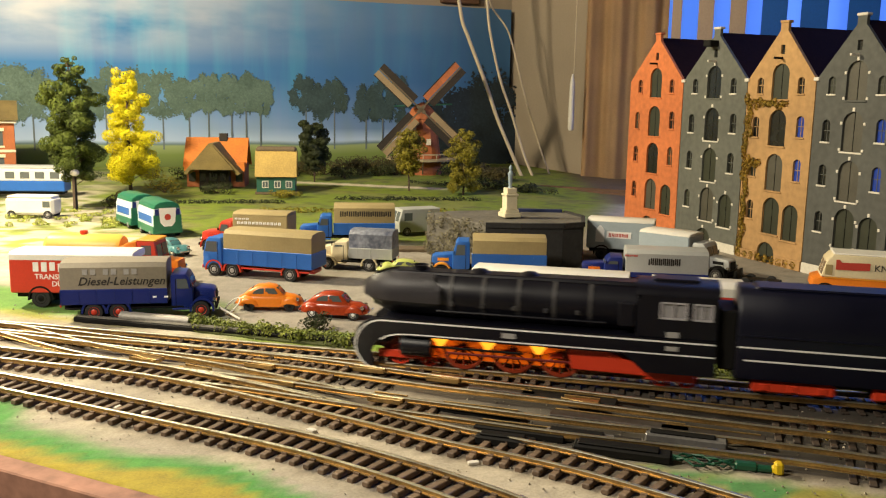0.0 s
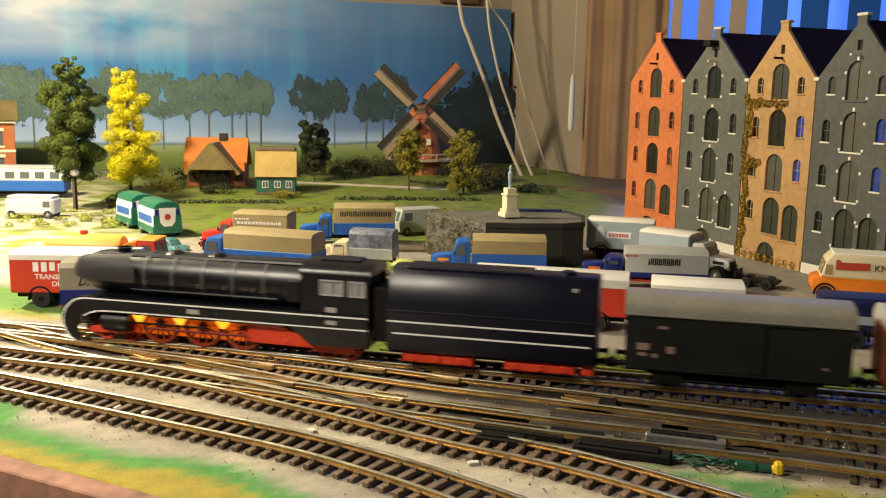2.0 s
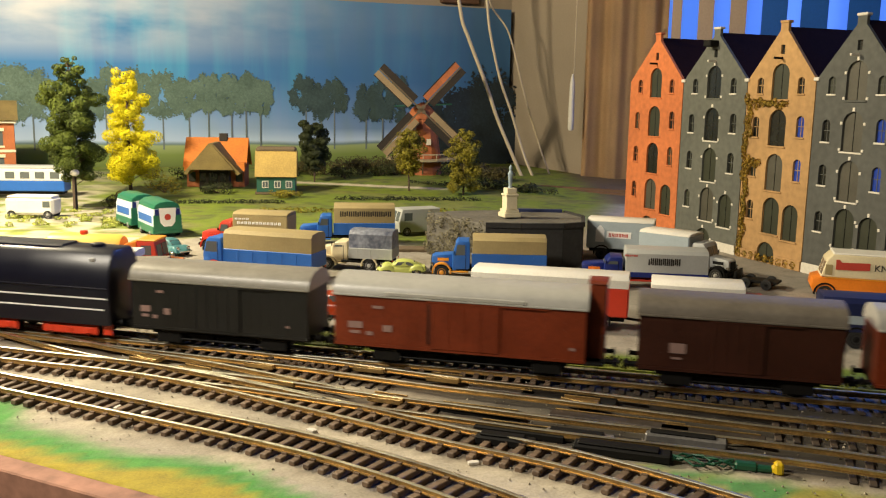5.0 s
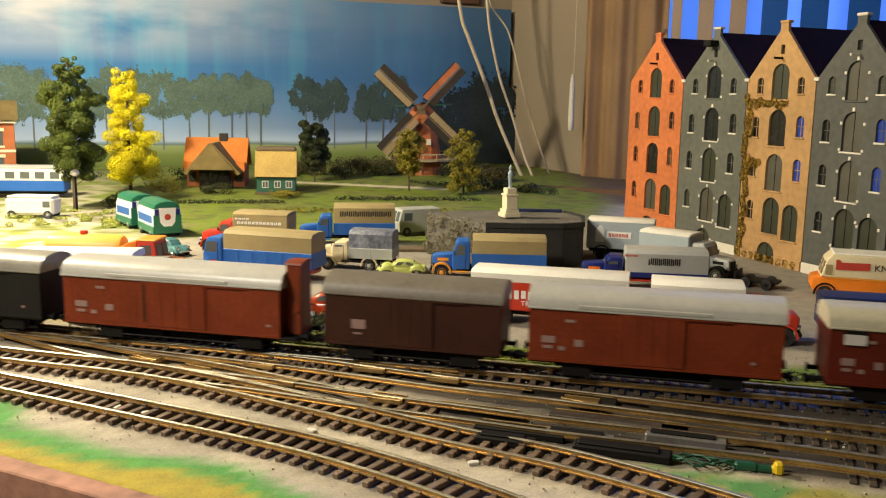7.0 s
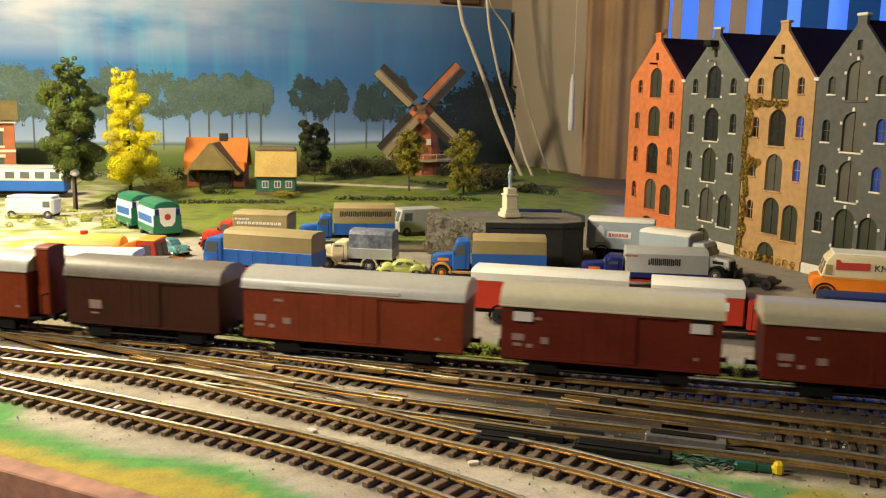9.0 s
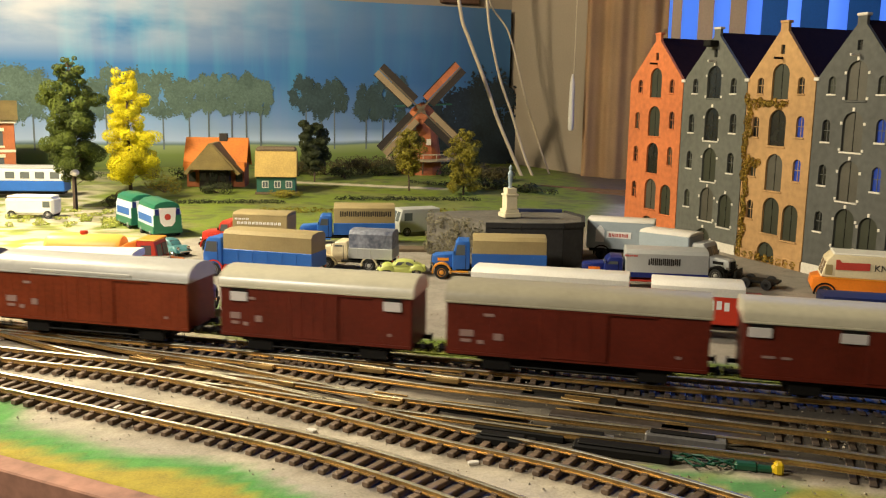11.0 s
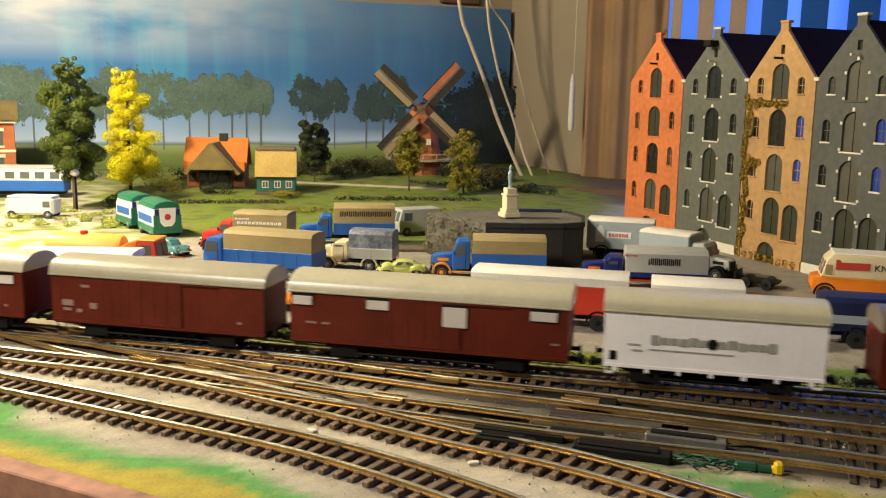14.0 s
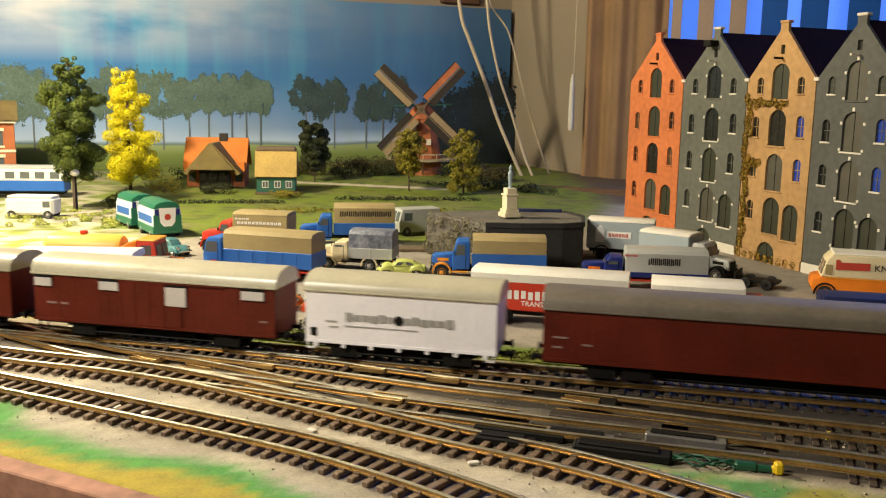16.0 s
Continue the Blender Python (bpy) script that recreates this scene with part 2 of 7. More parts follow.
    old = b.inputs["Base Color"].links[0].from_socket
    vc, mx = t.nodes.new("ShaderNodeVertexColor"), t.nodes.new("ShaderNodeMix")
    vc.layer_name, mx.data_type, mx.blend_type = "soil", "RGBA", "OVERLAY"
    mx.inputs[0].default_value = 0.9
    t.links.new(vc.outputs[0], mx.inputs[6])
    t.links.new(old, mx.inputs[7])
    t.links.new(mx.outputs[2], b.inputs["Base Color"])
    me.materials.append(m)
    return tagged(new("ground", me), "scenic board of sand, asphalt and flocked grass", "ground", kind="structure")


build_ground()

# ---- room ----
M_WALL = mat("beige_wallpaper", (0.31, 0.25, 0.185), 0.85, 0, 300, 0.1, 0.2, 8)
# For the unseen walls and ceiling, kept dark to cut bounced light.
M_DIM = mat("brown_panelling", (0.10, 0.065, 0.04), 0.7, 0, 200, 0.3, 0.3, 8)
M_FLOOR = mat("room_carpet", (0.12, 0.09, 0.07), 0.95, 0, 300, 0.3, 0.5, 8)
M_FASCIA = mat("brown_fascia", (0.30, 0.15, 0.10), 0.8, 0, 160, 0.45, 0.5, 30)


def build_room():
    def wall(name, a, b, z0, z1, thick=0.05, m=M_WALL, label="beige papered room wall"):
        a, b = Vector(a), Vector(b)
        d = (b - a)
        ang = math.degrees(math.atan2(d.y, d.x))
        ob = part(name, boxes((0, d.length * 1000, 0, thick * 1000, z0 * 1000, z1 * 1000)), m)
        ob.matrix_basis = pose(a.x, a.y, 0, 0, 0, ang)
        return tagged(ob, label, "wall", kind="structure")
    wall("wall_back", (-1.7, 1.225), (0.16, 1.89), -0.9, 2.1)
    wall("wall_corner", (0.1295, 1.872), (0.262, 1.69), -0.9, 2.1)
    wall("wall_window", (0.27, 1.75), (0.41, 1.716), -0.9, 2.1)
    wall("window_lintel", (0.41, 1.716), (1.9, 1.35), 1.1, 2.1, label="beige wall above the window")
    wall("window_sill", (0.41, 1.716), (1.9, 1.35), -0.9, -0.2, label="beige wall below the window")
    wall("wall_east", (1.9, 1.35), (1.9, -1.3), -0.9, 2.1, m=M_DIM, label="dark brown unseen room wall")
    wall("wall_south", (1.9, -1.3), (-1.7, -1.3), -0.9, 2.1, m=M_DIM, label="dark brown unseen room wall")
    wall("wall_west", (-1.7, -1.3), (-1.7, 1.225), -0.9, 2.1, m=M_DIM, label="dark brown unseen room wall")
    fl = part("floor", boxes((-1750, 1950, -1350, 2000, -950, -900)), M_FLOOR)
    tagged(fl, "dark carpet of the hobby room", "floor", kind="structure")
    ce = part("ceiling", boxes((-1750, 1950, -1350, 2000, 2100, 2150)), M_DIM)
    tagged(ce, "plain dark brown unseen ceiling", "ceiling", kind="structure")
    # fascia below the board's front edge
    bm = boxes((-1400, 2200, -10, 0.5, -120, -4.6), bev=0.6)
    f = part("fascia", bm, M_FASCIA)
    f.matrix_basis = pose(FRONT[0], FRONT[1], 0, 0, 0, math.degrees(math.atan2(-0.428, 0.904)))
    tagged(f, "reddish-brown board edge with dark marks", "board edge", kind="structure")


build_room()

# ---- tracks ----
def spline(pts, step):
    """Even steps along a smooth curve through a few plan points."""
    P = [np.array(p, float) for p in pts]
    P = [2 * P[0] - P[1]] + P + [2 * P[-1] - P[-2]]
    fine = []
    for i in range(1, len(P) - 2):
        for t in np.linspace(0, 1, 40, endpoint=False):
            a, b, c, d = P[i - 1:i + 3]
            fine.append(0.5 * (2 * b + (c - a) * t + (2 * a - 5 * b + 4 * c - d) * t * t + (3 * b - a - 3 * c + d) * t ** 3))
    fine.append(P[-2])
    fine = np.array(fine)
    s = np.concatenate([[0], np.cumsum(np.linalg.norm(np.diff(fine, axis=0), axis=1))])
    u = np.arange(0, s[-1], step)
    return np.stack([np.interp(u, s, fine[:, k]) for k in (0, 1)], 1)


SLEEPER_MESH = SUNK_MESH = None


def rail_mesh(line, offset, parent):
    bm = bmesh.new()
    d = np.gradient(line, axis=0)
    d /= np.linalg.norm(d, axis=1)[:, None]
    p = line + np.stack([-d[:, 1], d[:, 0]], 1) * offset
    head = bmesh.new()
    for b, prof in ((bm, ((-1.1, -2.6), (-1.1, -2.2), (-0.35, -1.9), (-0.35, -0.9), (-0.75, -0.7), (-0.75, -0.45), (0.75, -0.45), (0.75, -0.7), (0.35, -0.9), (0.35, -1.9), (1.1, -2.2), (1.1, -2.6))),
                    (head, ((-0.8, -0.5), (-0.68, -0.15), (-0.35, -0.02), (0.0, 0.0), (0.35, -0.02), (0.68, -0.15), (0.8, -0.5)))):
        last = None
        for (x, y), (dx, dy) in zip(p, d):
            ring = [b.verts.new((x * 1000 - dy * o, y * 1000 + dx * o, z)) for o, z in prof]
            if last:
                for k in range(len(ring) - 1):
                    b.faces.new((last[k], last[k + 1], ring[k + 1], ring[k]))
            last = ring
    r = part("rail", bm, M_RAILSIDE, parent)
    part("rail_head", head, M_STEEL, r, "polished rail head", smooth=True)


def track(pts, label, skip=None, sunk=None):
    global SLEEPER_MESH, SUNK_MESH
    root = thing("track", label, "track", group="tracks of the yard")
    line = spline(pts, 0.008)
    for o in (-0.00825, 0.00825):
        rail_mesh(line, o, root)
    if SLEEPER_MESH is None:
        bm = boxes((-1.6, 1.6, -14, 14, -4.9, -2.6), bev=0.35)
        for sy in (-1, 1):
            box(bm, -1.3, 1.3, sy * 8.25 - 2.0, sy * 8.25 + 2.0, -2.6, -1.9)
        SLEEPER_MESH = part("sleeper", bm, M_SLEEPER)
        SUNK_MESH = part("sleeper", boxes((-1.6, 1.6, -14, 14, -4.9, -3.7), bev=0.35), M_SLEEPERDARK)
    spots = spline(pts, 0.0074)
    dd = np.gradient(spots, axis=0)
    made = 0
    for (x, y), (dx, dy) in zip(spots, dd):
        if (skip and skip(x, y)) or made >= 298:
            continue
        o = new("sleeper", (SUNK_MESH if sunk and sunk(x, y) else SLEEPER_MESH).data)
        o.parent = root
        o.matrix_basis = pose(x + random.uniform(-1, 1) * 2e-4, y, random.uniform(-3, 1) * 1e-4, 0, 0, math.degrees(math.atan2(dy, dx)) + random.uniform(-1.5, 1.5))
        made += 1
    return root


def main_y(x):
    return 0.4647 - 0.22939 * x


def curve_y(pts, x):
    return np.interp(x, [p[0] for p in pts], [p[1] for p in pts])


FROGS = [(-0.158, 0.4665, -27), (-0.128, 0.4475, -25), (-0.095, 0.4600, -19), (-0.0785, 0.4330, -25), (-0.037, 0.4560, -16), (-0.0255, 0.4090, -20), (0.0015, 0.4415, -18), (0.066, 0.4090, -18)]
CROSSOVER = [(-0.256, 0.519), (-0.19, 0.478), (-0.136, 0.4560), (-0.089, 0.4325), (-0.044, 0.4080)]
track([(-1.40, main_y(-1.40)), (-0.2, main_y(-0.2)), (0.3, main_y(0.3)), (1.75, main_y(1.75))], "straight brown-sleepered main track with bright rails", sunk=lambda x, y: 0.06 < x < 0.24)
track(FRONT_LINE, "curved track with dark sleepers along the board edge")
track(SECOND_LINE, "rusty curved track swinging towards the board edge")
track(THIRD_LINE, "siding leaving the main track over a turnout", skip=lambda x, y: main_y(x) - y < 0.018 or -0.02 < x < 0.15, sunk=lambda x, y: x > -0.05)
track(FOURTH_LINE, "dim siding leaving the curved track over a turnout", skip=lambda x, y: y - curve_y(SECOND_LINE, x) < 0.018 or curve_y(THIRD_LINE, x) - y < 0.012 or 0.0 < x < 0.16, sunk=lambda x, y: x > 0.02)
track(CROSSOVER, "crossover rails of a slender turnout", skip=lambda x, y: True)
bpy.data.objects.remove(SLEEPER_MESH)
bpy.data.objects.remove(SUNK_MESH)


# ---- backdrop, curtain and window ----
def sheet_material(name, stops, cloud, streak, dusk):
    """A printed sky: colours up its height, clouds, upright watery streaks, and a far end darkened for dark print and
    shade.
    """
    m = bpy.data.materials.new(name)
    m.use_nodes = True
    t = m.node_tree
    n, l = t.nodes, t.links
    b = n["Principled BSDF"]
    b.inputs["Roughness"].default_value = 0.9
    b.inputs["Specular IOR Level"].default_value = 0.15
    tc, sp = n.new("ShaderNodeTexCoord"), n.new("ShaderNodeSeparateXYZ")
    l.new(tc.outputs["Object"], sp.inputs[0])

    def noise(scale, detail, stretch):
        nz, mp = n.new("ShaderNodeTexNoise"), n.new("ShaderNodeMapping")
        nz.inputs["Scale"].default_value, nz.inputs["Detail"].default_value = scale, detail
        mp.inputs["Scale"].default_value = stretch
        l.new(tc.outputs["Object"], mp.inputs[0])
        l.new(mp.outputs[0], nz.inputs["Vector"])
        return nz.outputs["Fac"]

    def spread(value, a, b_, lo=0.0, hi=1.0):
        mr = n.new("ShaderNodeMapRange")
        for key, v in (("From Min", a), ("From Max", b_), ("To Min", lo), ("To Max", hi)):
            mr.inputs[key].default_value = v
        l.new(value, mr.inputs["Value"])
        return mr.outputs[0]

    def op(kind, a, b_):
        k = n.new("ShaderNodeMath")
        k.operation = kind
        for slot, v in zip(k.inputs, (a, b_)):
            if isinstance(v, float):
                slot.default_value = v
            else:
                l.new(v, slot)
        return k.outputs[0]

    def over(base, colour, factor):
        mx = n.new("ShaderNodeMix")
        mx.data_type = "RGBA"
        l.new(factor, mx.inputs[0])
        l.new(base, mx.inputs[6])
        mx.inputs[7].default_value = (*colour, 1)
        return mx.outputs[2]

    billows = noise(8.0, 9, (0.55, 1, 1.6))
    height = op("DIVIDE", op("ADD", op("MULTIPLY", billows, 0.012), sp.outputs["Z"]), 0.33)
    rp = n.new("ShaderNodeValToRGB")
    while len(rp.color_ramp.elements) < len(stops):
        rp.color_ramp.elements.new(0.5)
    for e, (p, c) in zip(rp.color_ramp.elements, stops):
        e.position, e.color = p, (*c, 1)
    l.new(height, rp.inputs[0])
    sky = spread(sp.outputs["Z"], 0.055, 0.075)
    puff = op("MULTIPLY", spread(billows, 0.34, 0.60), spread(sp.outputs["Z"], 0.185, 0.265))
    col = over(rp.outputs[0], streak, op("MULTIPLY", op("MULTIPLY", spread(noise(26.0, 5, (1, 1, 0.10)), 0.46, 0.68, 0.0, 0.6), sky), spread(sp.outputs["Z"], 0.08, 0.16, 0.25, 1.0)))
    col = over(col, cloud, op("MULTIPLY", puff, spread(sp.outputs["X"], 0.85, 0.38, 0.16, 0.95)))
    # Far end: dark blue print, with the shade on the sheet painted in too.
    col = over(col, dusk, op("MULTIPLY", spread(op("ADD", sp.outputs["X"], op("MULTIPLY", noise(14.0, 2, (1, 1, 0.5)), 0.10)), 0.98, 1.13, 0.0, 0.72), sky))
    # Deeper, darker blue from mid-sheet to the right.
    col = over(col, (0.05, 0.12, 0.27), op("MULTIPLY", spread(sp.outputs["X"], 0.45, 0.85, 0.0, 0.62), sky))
    l.new(col, b.inputs["Base Color"])
    return m


def leaf_cloud(name, blobs_, count, size, material, parent, seed, flat=False, label=""):
    """Many small leaves filling round clumps (centre, radii), all in millimetres, as one crown."""
    rng = np.random.RandomState(seed)
    w = np.array([b[1][0] * b[1][2] for b in blobs_], float)
    pick = rng.choice(len(blobs_), count, p=w / w.sum())
    c = np.array([b[0] for b in blobs_], float)[pick]
    r = np.array([b[1] for b in blobs_], float)[pick]
    v = rng.normal(size=(count, 3))
    v /= np.linalg.norm(v, axis=1)[:, None]
    p = c + v * r * (rng.uniform(0.3, 1, (count, 1)) ** 0.3)
    if flat:
        p = c + rng.normal(size=(count, 3)) * r * 0.62
        p[:, 1] = c[:, 1] + rng.uniform(-0.25, 0.25, count)
    a, b = rng.normal(size=(count, 3)), rng.normal(size=(count, 3))
    if not flat:
        a -= v * (a * v).sum(1)[:, None] * 0.85
        b -= v * (b * v).sum(1)[:, None] * 0.85
    if flat:
        a[:, 1] = b[:, 1] = 0
    a /= np.linalg.norm(a, axis=1)[:, None]
    if flat:
        b = np.stack([-a[:, 2], a[:, 1] * 0, a[:, 0]], 1)
    b -= a * (a * b).sum(1)[:, None]
    b /= np.linalg.norm(b, axis=1)[:, None]
    s = size * rng.uniform(0.5, 1.3, (count, 1))
    q = np.stack([p - a * s, p - b * s * 0.7, p + a * s, p + b * s * 0.7], 1).reshape(-1, 3) * 0.001
    me = bpy.data.meshes.new(name)
    me.from_pydata(q.tolist(), [], np.arange(count * 4).reshape(-1, 4).tolist())
    me.materials.append(material)
    ob = new(name, me)
    ob.parent = parent
    return tagged(ob, label)


def leaf_material(name, col, col2, rough=0.75, spread=0.45):
    m = mat(name, col, rough, 0, 260, 0.35, 0, 25, col2)
    t = m.node_tree
    geo, hsv, mr = t.nodes.new("ShaderNodeNewGeometry"), t.nodes.new("ShaderNodeHueSaturation"), t.nodes.new("ShaderNodeMapRange")
    b = t.nodes["Principled BSDF"]
    old = b.inputs["Base Color"].links[0].from_socket
    mr.inputs["To Min"].default_value, mr.inputs["To Max"].default_value = 1 - spread, 1 + spread
    t.links.new(geo.outputs["Random Per Island"], mr.inputs["Value"])
    t.links.new(mr.outputs[0], hsv.inputs["Value"])
    t.links.new(old, hsv.inputs["Color"])
    t.links.new(hsv.outputs[0], b.inputs["Base Color"])
    return m


M_PRINTTREE = leaf_material("printed_foliage", (0.085, 0.15, 0.115), (0.14, 0.21, 0.165), spread=0.12)
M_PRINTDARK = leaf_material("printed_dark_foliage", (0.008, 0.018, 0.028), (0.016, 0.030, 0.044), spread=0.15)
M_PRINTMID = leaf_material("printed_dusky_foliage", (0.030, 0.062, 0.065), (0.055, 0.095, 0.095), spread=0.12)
M_PRINTTRUNK = plastic("printed_trunk", (0.14, 0.17, 0.18), 0.9)


def build_backdrop():
    ang = 19.65
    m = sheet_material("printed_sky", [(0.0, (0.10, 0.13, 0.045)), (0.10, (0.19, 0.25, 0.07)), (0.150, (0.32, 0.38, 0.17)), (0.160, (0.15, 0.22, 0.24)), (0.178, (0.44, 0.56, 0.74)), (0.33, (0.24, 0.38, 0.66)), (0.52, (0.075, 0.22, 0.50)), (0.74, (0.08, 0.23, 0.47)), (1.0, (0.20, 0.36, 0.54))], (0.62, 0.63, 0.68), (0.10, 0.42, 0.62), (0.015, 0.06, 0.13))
    bm = bmesh.new()
    n = 60
    rows = []
    for k in range(n + 1):
        x = 1145 * k / n
        y = 0.7 * math.sin(x / 43.0) + 0.3 * math.sin(x / 13.0 + 1)
        rows.append([bm.verts.new((x, y + d, z)) for d, z in ((0, -30), (0, 311), (1.0, 311), (1.0, -30))])
    for p, q in zip(rows, rows[1:]):
        for k in range(4):
            bm.faces.new((p[k], p[(k + 1) % 4], q[(k + 1) % 4], q[k]))
    bm.faces.new(rows[0])
    bm.faces.new(rows[-1][::-1])
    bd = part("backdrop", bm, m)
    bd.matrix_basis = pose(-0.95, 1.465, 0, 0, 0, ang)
    tagged(bd, "printed paper backdrop of clouds, fields and an avenue", "backdrop", kind="structure")
    rng = random.Random(4)
    # the avenue: (place along the sheet, crown bottom, crown top, half width)
    rows = [(225, 105, 172, 30, 0), (262, 92, 165, 26, 0), (379, 100, 168, 22, 0), (432, 104, 170, 20, 0), (474, 102, 162, 24, 0), (519, 104, 158, 20, 0), (553, 106, 166, 17, 0), (594, 105, 164, 19, 0), (620, 108, 166, 15, 0), (646, 104, 158, 16, 0),
            (731, 106, 164, 20, 0), (760, 96, 150, 14, 0), (785, 104, 160, 18, 0), (847, 98, 152, 15, 0), (880, 100, 160, 17, 0), (910, 92, 164, 18, 0), (1060, 20, 150, 50, 1), (1100, 10, 165, 46, 1), (1085, 10, 90, 60, 1), (1005, 15, 130, 40, 1), (960, 20, 80, 22, 1)]
    for k, (s, z0, z1, w, dark) in enumerate(rows):
        y = -1.7
        tr = part("printed_tree", boxes((s - 1.3, s + 1.3, y + 0.2, y + 0.4, 36, z0 + 12)) if not dark else boxes((s - 3, s + 3, y + 0.2, y + 0.4, 5, z0 + 20)), M_PRINTTRUNK, bd)
        bl = []
        for j in range(44):
            f = rng.random()
            zz = z0 + (z1 - z0) * f
            ww = w * 1.3 * (0.35 + 0.75 * math.sin(math.pi * min(0.95, 0.18 + f * 0.78)))
            bl.append(((s + rng.uniform(-1, 1) * ww * 1.0, y, zz), (w * rng.uniform(0.12, 0.34), 1, (z1 - z0) * rng.uniform(0.06, 0.15))))
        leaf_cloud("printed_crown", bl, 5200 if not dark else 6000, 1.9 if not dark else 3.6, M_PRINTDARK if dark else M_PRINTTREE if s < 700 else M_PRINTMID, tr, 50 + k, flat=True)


build_backdrop()

M_CURTAIN = mat("brown_curtain", (0.56, 0.36, 0.19), 0.85, 0, 500, 0.15, 0.2, 12)
M_SLAT = mat("deep_blue_blind", (0.004, 0.095, 0.44), 0.6, 0, 300, 0.15, 0.1, 12)
M_DUSK = glow("dusk_sky", (0.10, 0.27, 0.98), 1.0)
M_CABLE = plastic("cream_cable", (0.50, 0.41, 0.27), 0.5)


def build_window_side():
    # brown curtain in folds
    bm = bmesh.new()
    a, b = Vector((252, 1668, 0)), Vector((388, 1625, 0))
    d = (b - a).normalized()
    nrm = Vector((d.y, -d.x, 0))
    last = None
    n = 150
    for k in range(n + 1):
        s = (b - a).length * k / n
        w = 6.0 * math.sin(s / 7.6 + 0.9 * math.sin(s / 23)) + 1.2 * math.sin(s / 3.1)
        ring = [bm.verts.new(a + d * s + nrm * w + Vector((0, 0, z))) for z in (-150, 520)]
        if last:
            bm.faces.new((last[0], ring[0], ring[1], last[1]))
        last = ring
    bmesh.ops.solidify(bm, geom=bm.faces[:], thickness=1.2)
    tagged(part("curtain", bm, M_CURTAIN, smooth=True), "brown curtain hanging in narrow upright folds", "curtain")
    # upright blind before the dusk window
    bl = thing("vertical_blind", "upright blue slats of a window blind, half open", "window blind")
    # edges along the blind of (from, to, material)
    for x0, x1, m in ((0.3905, 0.407, M_SLATTAN), (0.433, 0.459, M_SLATTAN), (0.484, 0.511, M_SLATTAN), (0.534, 0.575, M_SLAT), (0.595, 0.638, M_SLAT), (0.667, 0.716, M_SLAT),
                      (0.733, 0.782, M_SLAT), (0.80, 0.85, M_SLAT), (0.868, 0.916, M_SLAT), (0.935, 0.985, M_SLAT)):
        w = (x1 - x0) * 500
        o = part("slat", boxes((-w, w, -0.5, 0.5, -150, 520), bev=0.3), m, bl)
        c = (x0 + x1) / 2
        o.matrix_basis = pose(c, 1.602 - 0.235 * (c - 0.44), 0, 0, 0, -13)
    dusk = part("backdrop_dusk", boxes((300, 1900, 0, 10, -400, 1300)), M_DUSK)
    dusk.matrix_basis = pose(0.1, 1.95, 0, 0, 0, -13.8)
    tagged(dusk, "deep blue evening sky outside the window", "sky", kind="structure")
    # cords and cables before the wall
    def cable(label, pts, r):
        bm = bmesh.new()
        P = [Vector(p) * 1000 for p in pts]
        P = [P[0].lerp(P[1], k / 12) for k in range(12)] + P[1:]
        fine = []
        for i in range(len(P) - 1):
            p0, p1, p2, p3 = P[max(0, i - 1)], P[i], P[i + 1], P[min(len(P) - 1, i + 2)]
            for k in range(8):
                t = k / 8
                fine.append(0.5 * (2 * p1 + (p2 - p0) * t + (2 * p0 - 5 * p1 + 4 * p2 - p3) * t * t + (3 * p1 - p0 - 3 * p2 + p3) * t ** 3))
        fine.append(P[-1])
        last = None
        for u, v in zip(fine, fine[1:] + [fine[-1] * 2 - fine[-2]]):
            q = (v - u).to_track_quat("Z", "Y").to_matrix()
            ring = [bm.verts.new(u + q @ Vector((r * math.cos(k * math.pi / 4), r * math.sin(k * math.pi / 4), 0))) for k in range(8)]
            if last:
                for k in range(8):
                    bm.faces.new((last[k], last[(k + 1) % 8], ring[(k + 1) % 8], ring[k]))
            else:
                bm.faces.new(ring)
            last = ring
        bm.faces.new(last[::-1])
        tagged(part("cable", bm, M_CABLE, smooth=True), label, "cable", "cables down the wall")
    cable("thick cream cable hanging before the backdrop", [(-0.05, 1.60, 2.09), (0.004, 1.60, 0.42), (0.0229, 1.60, 0.284), (0.0386, 1.60, 0.2367), (0.0699, 1.60, 0.1603), (0.0912, 1.60, 0.1021), (0.1125, 1.59, 0.0531), (0.137, 1.58, -0.001)], 3.2)
    cable("thin cream cable curving down the wall", [(0.02, 1.62, 2.09), (0.060, 1.62, 0.42), (0.069, 1.62, 0.3056), (0.0764, 1.62, 0.2483), (0.0954, 1.62, 0.1708), (0.1171, 1.62, 0.112), (0.1394, 1.61, 0.0424), (0.158, 1.59, -0.003)], 2.4)
    # This third strand stands in for a cable's shadow on the wall.
    cable("thin added strand in place of a cable's shadow on the wall", [(0.02, 1.69, 2.09), (0.065, 1.69, 0.42), (0.0755, 1.69, 0.3139), (0.1134, 1.69, 0.2542), (0.1426, 1.69, 0.1524), (0.1721, 1.68, 0.0591), (0.195, 1.66, -0.004)], 1.6)
    cord = thing("blind_pull", "white blind pull hanging on a thin cord", "blind pull")
    part("cord", tube(bmesh.new(), (236, 1640, 2098), (228, 1640, 180), 0.9, n=6), M_CABLE, cord)
    part("handle", lathe(bmesh.new(), [(82, 3.5), (86, 5.0), (104, 5.4), (165, 4.4), (182, 1.5)], "z", 14, at=(226, 1640, 0)), M_WALLPALE, cord, "white tapered plastic handle", smooth=True)
    box_ = thing("junction_box", "small brown wall box with cables", "junction box")
    box_.matrix_basis = pose(0.026, 1.8305, 0.333, 0, 0, 19.65)
    part("cover", boxes((-40, 40, -2, 11, -14, 14), bev=2), M_STRIP, box_)
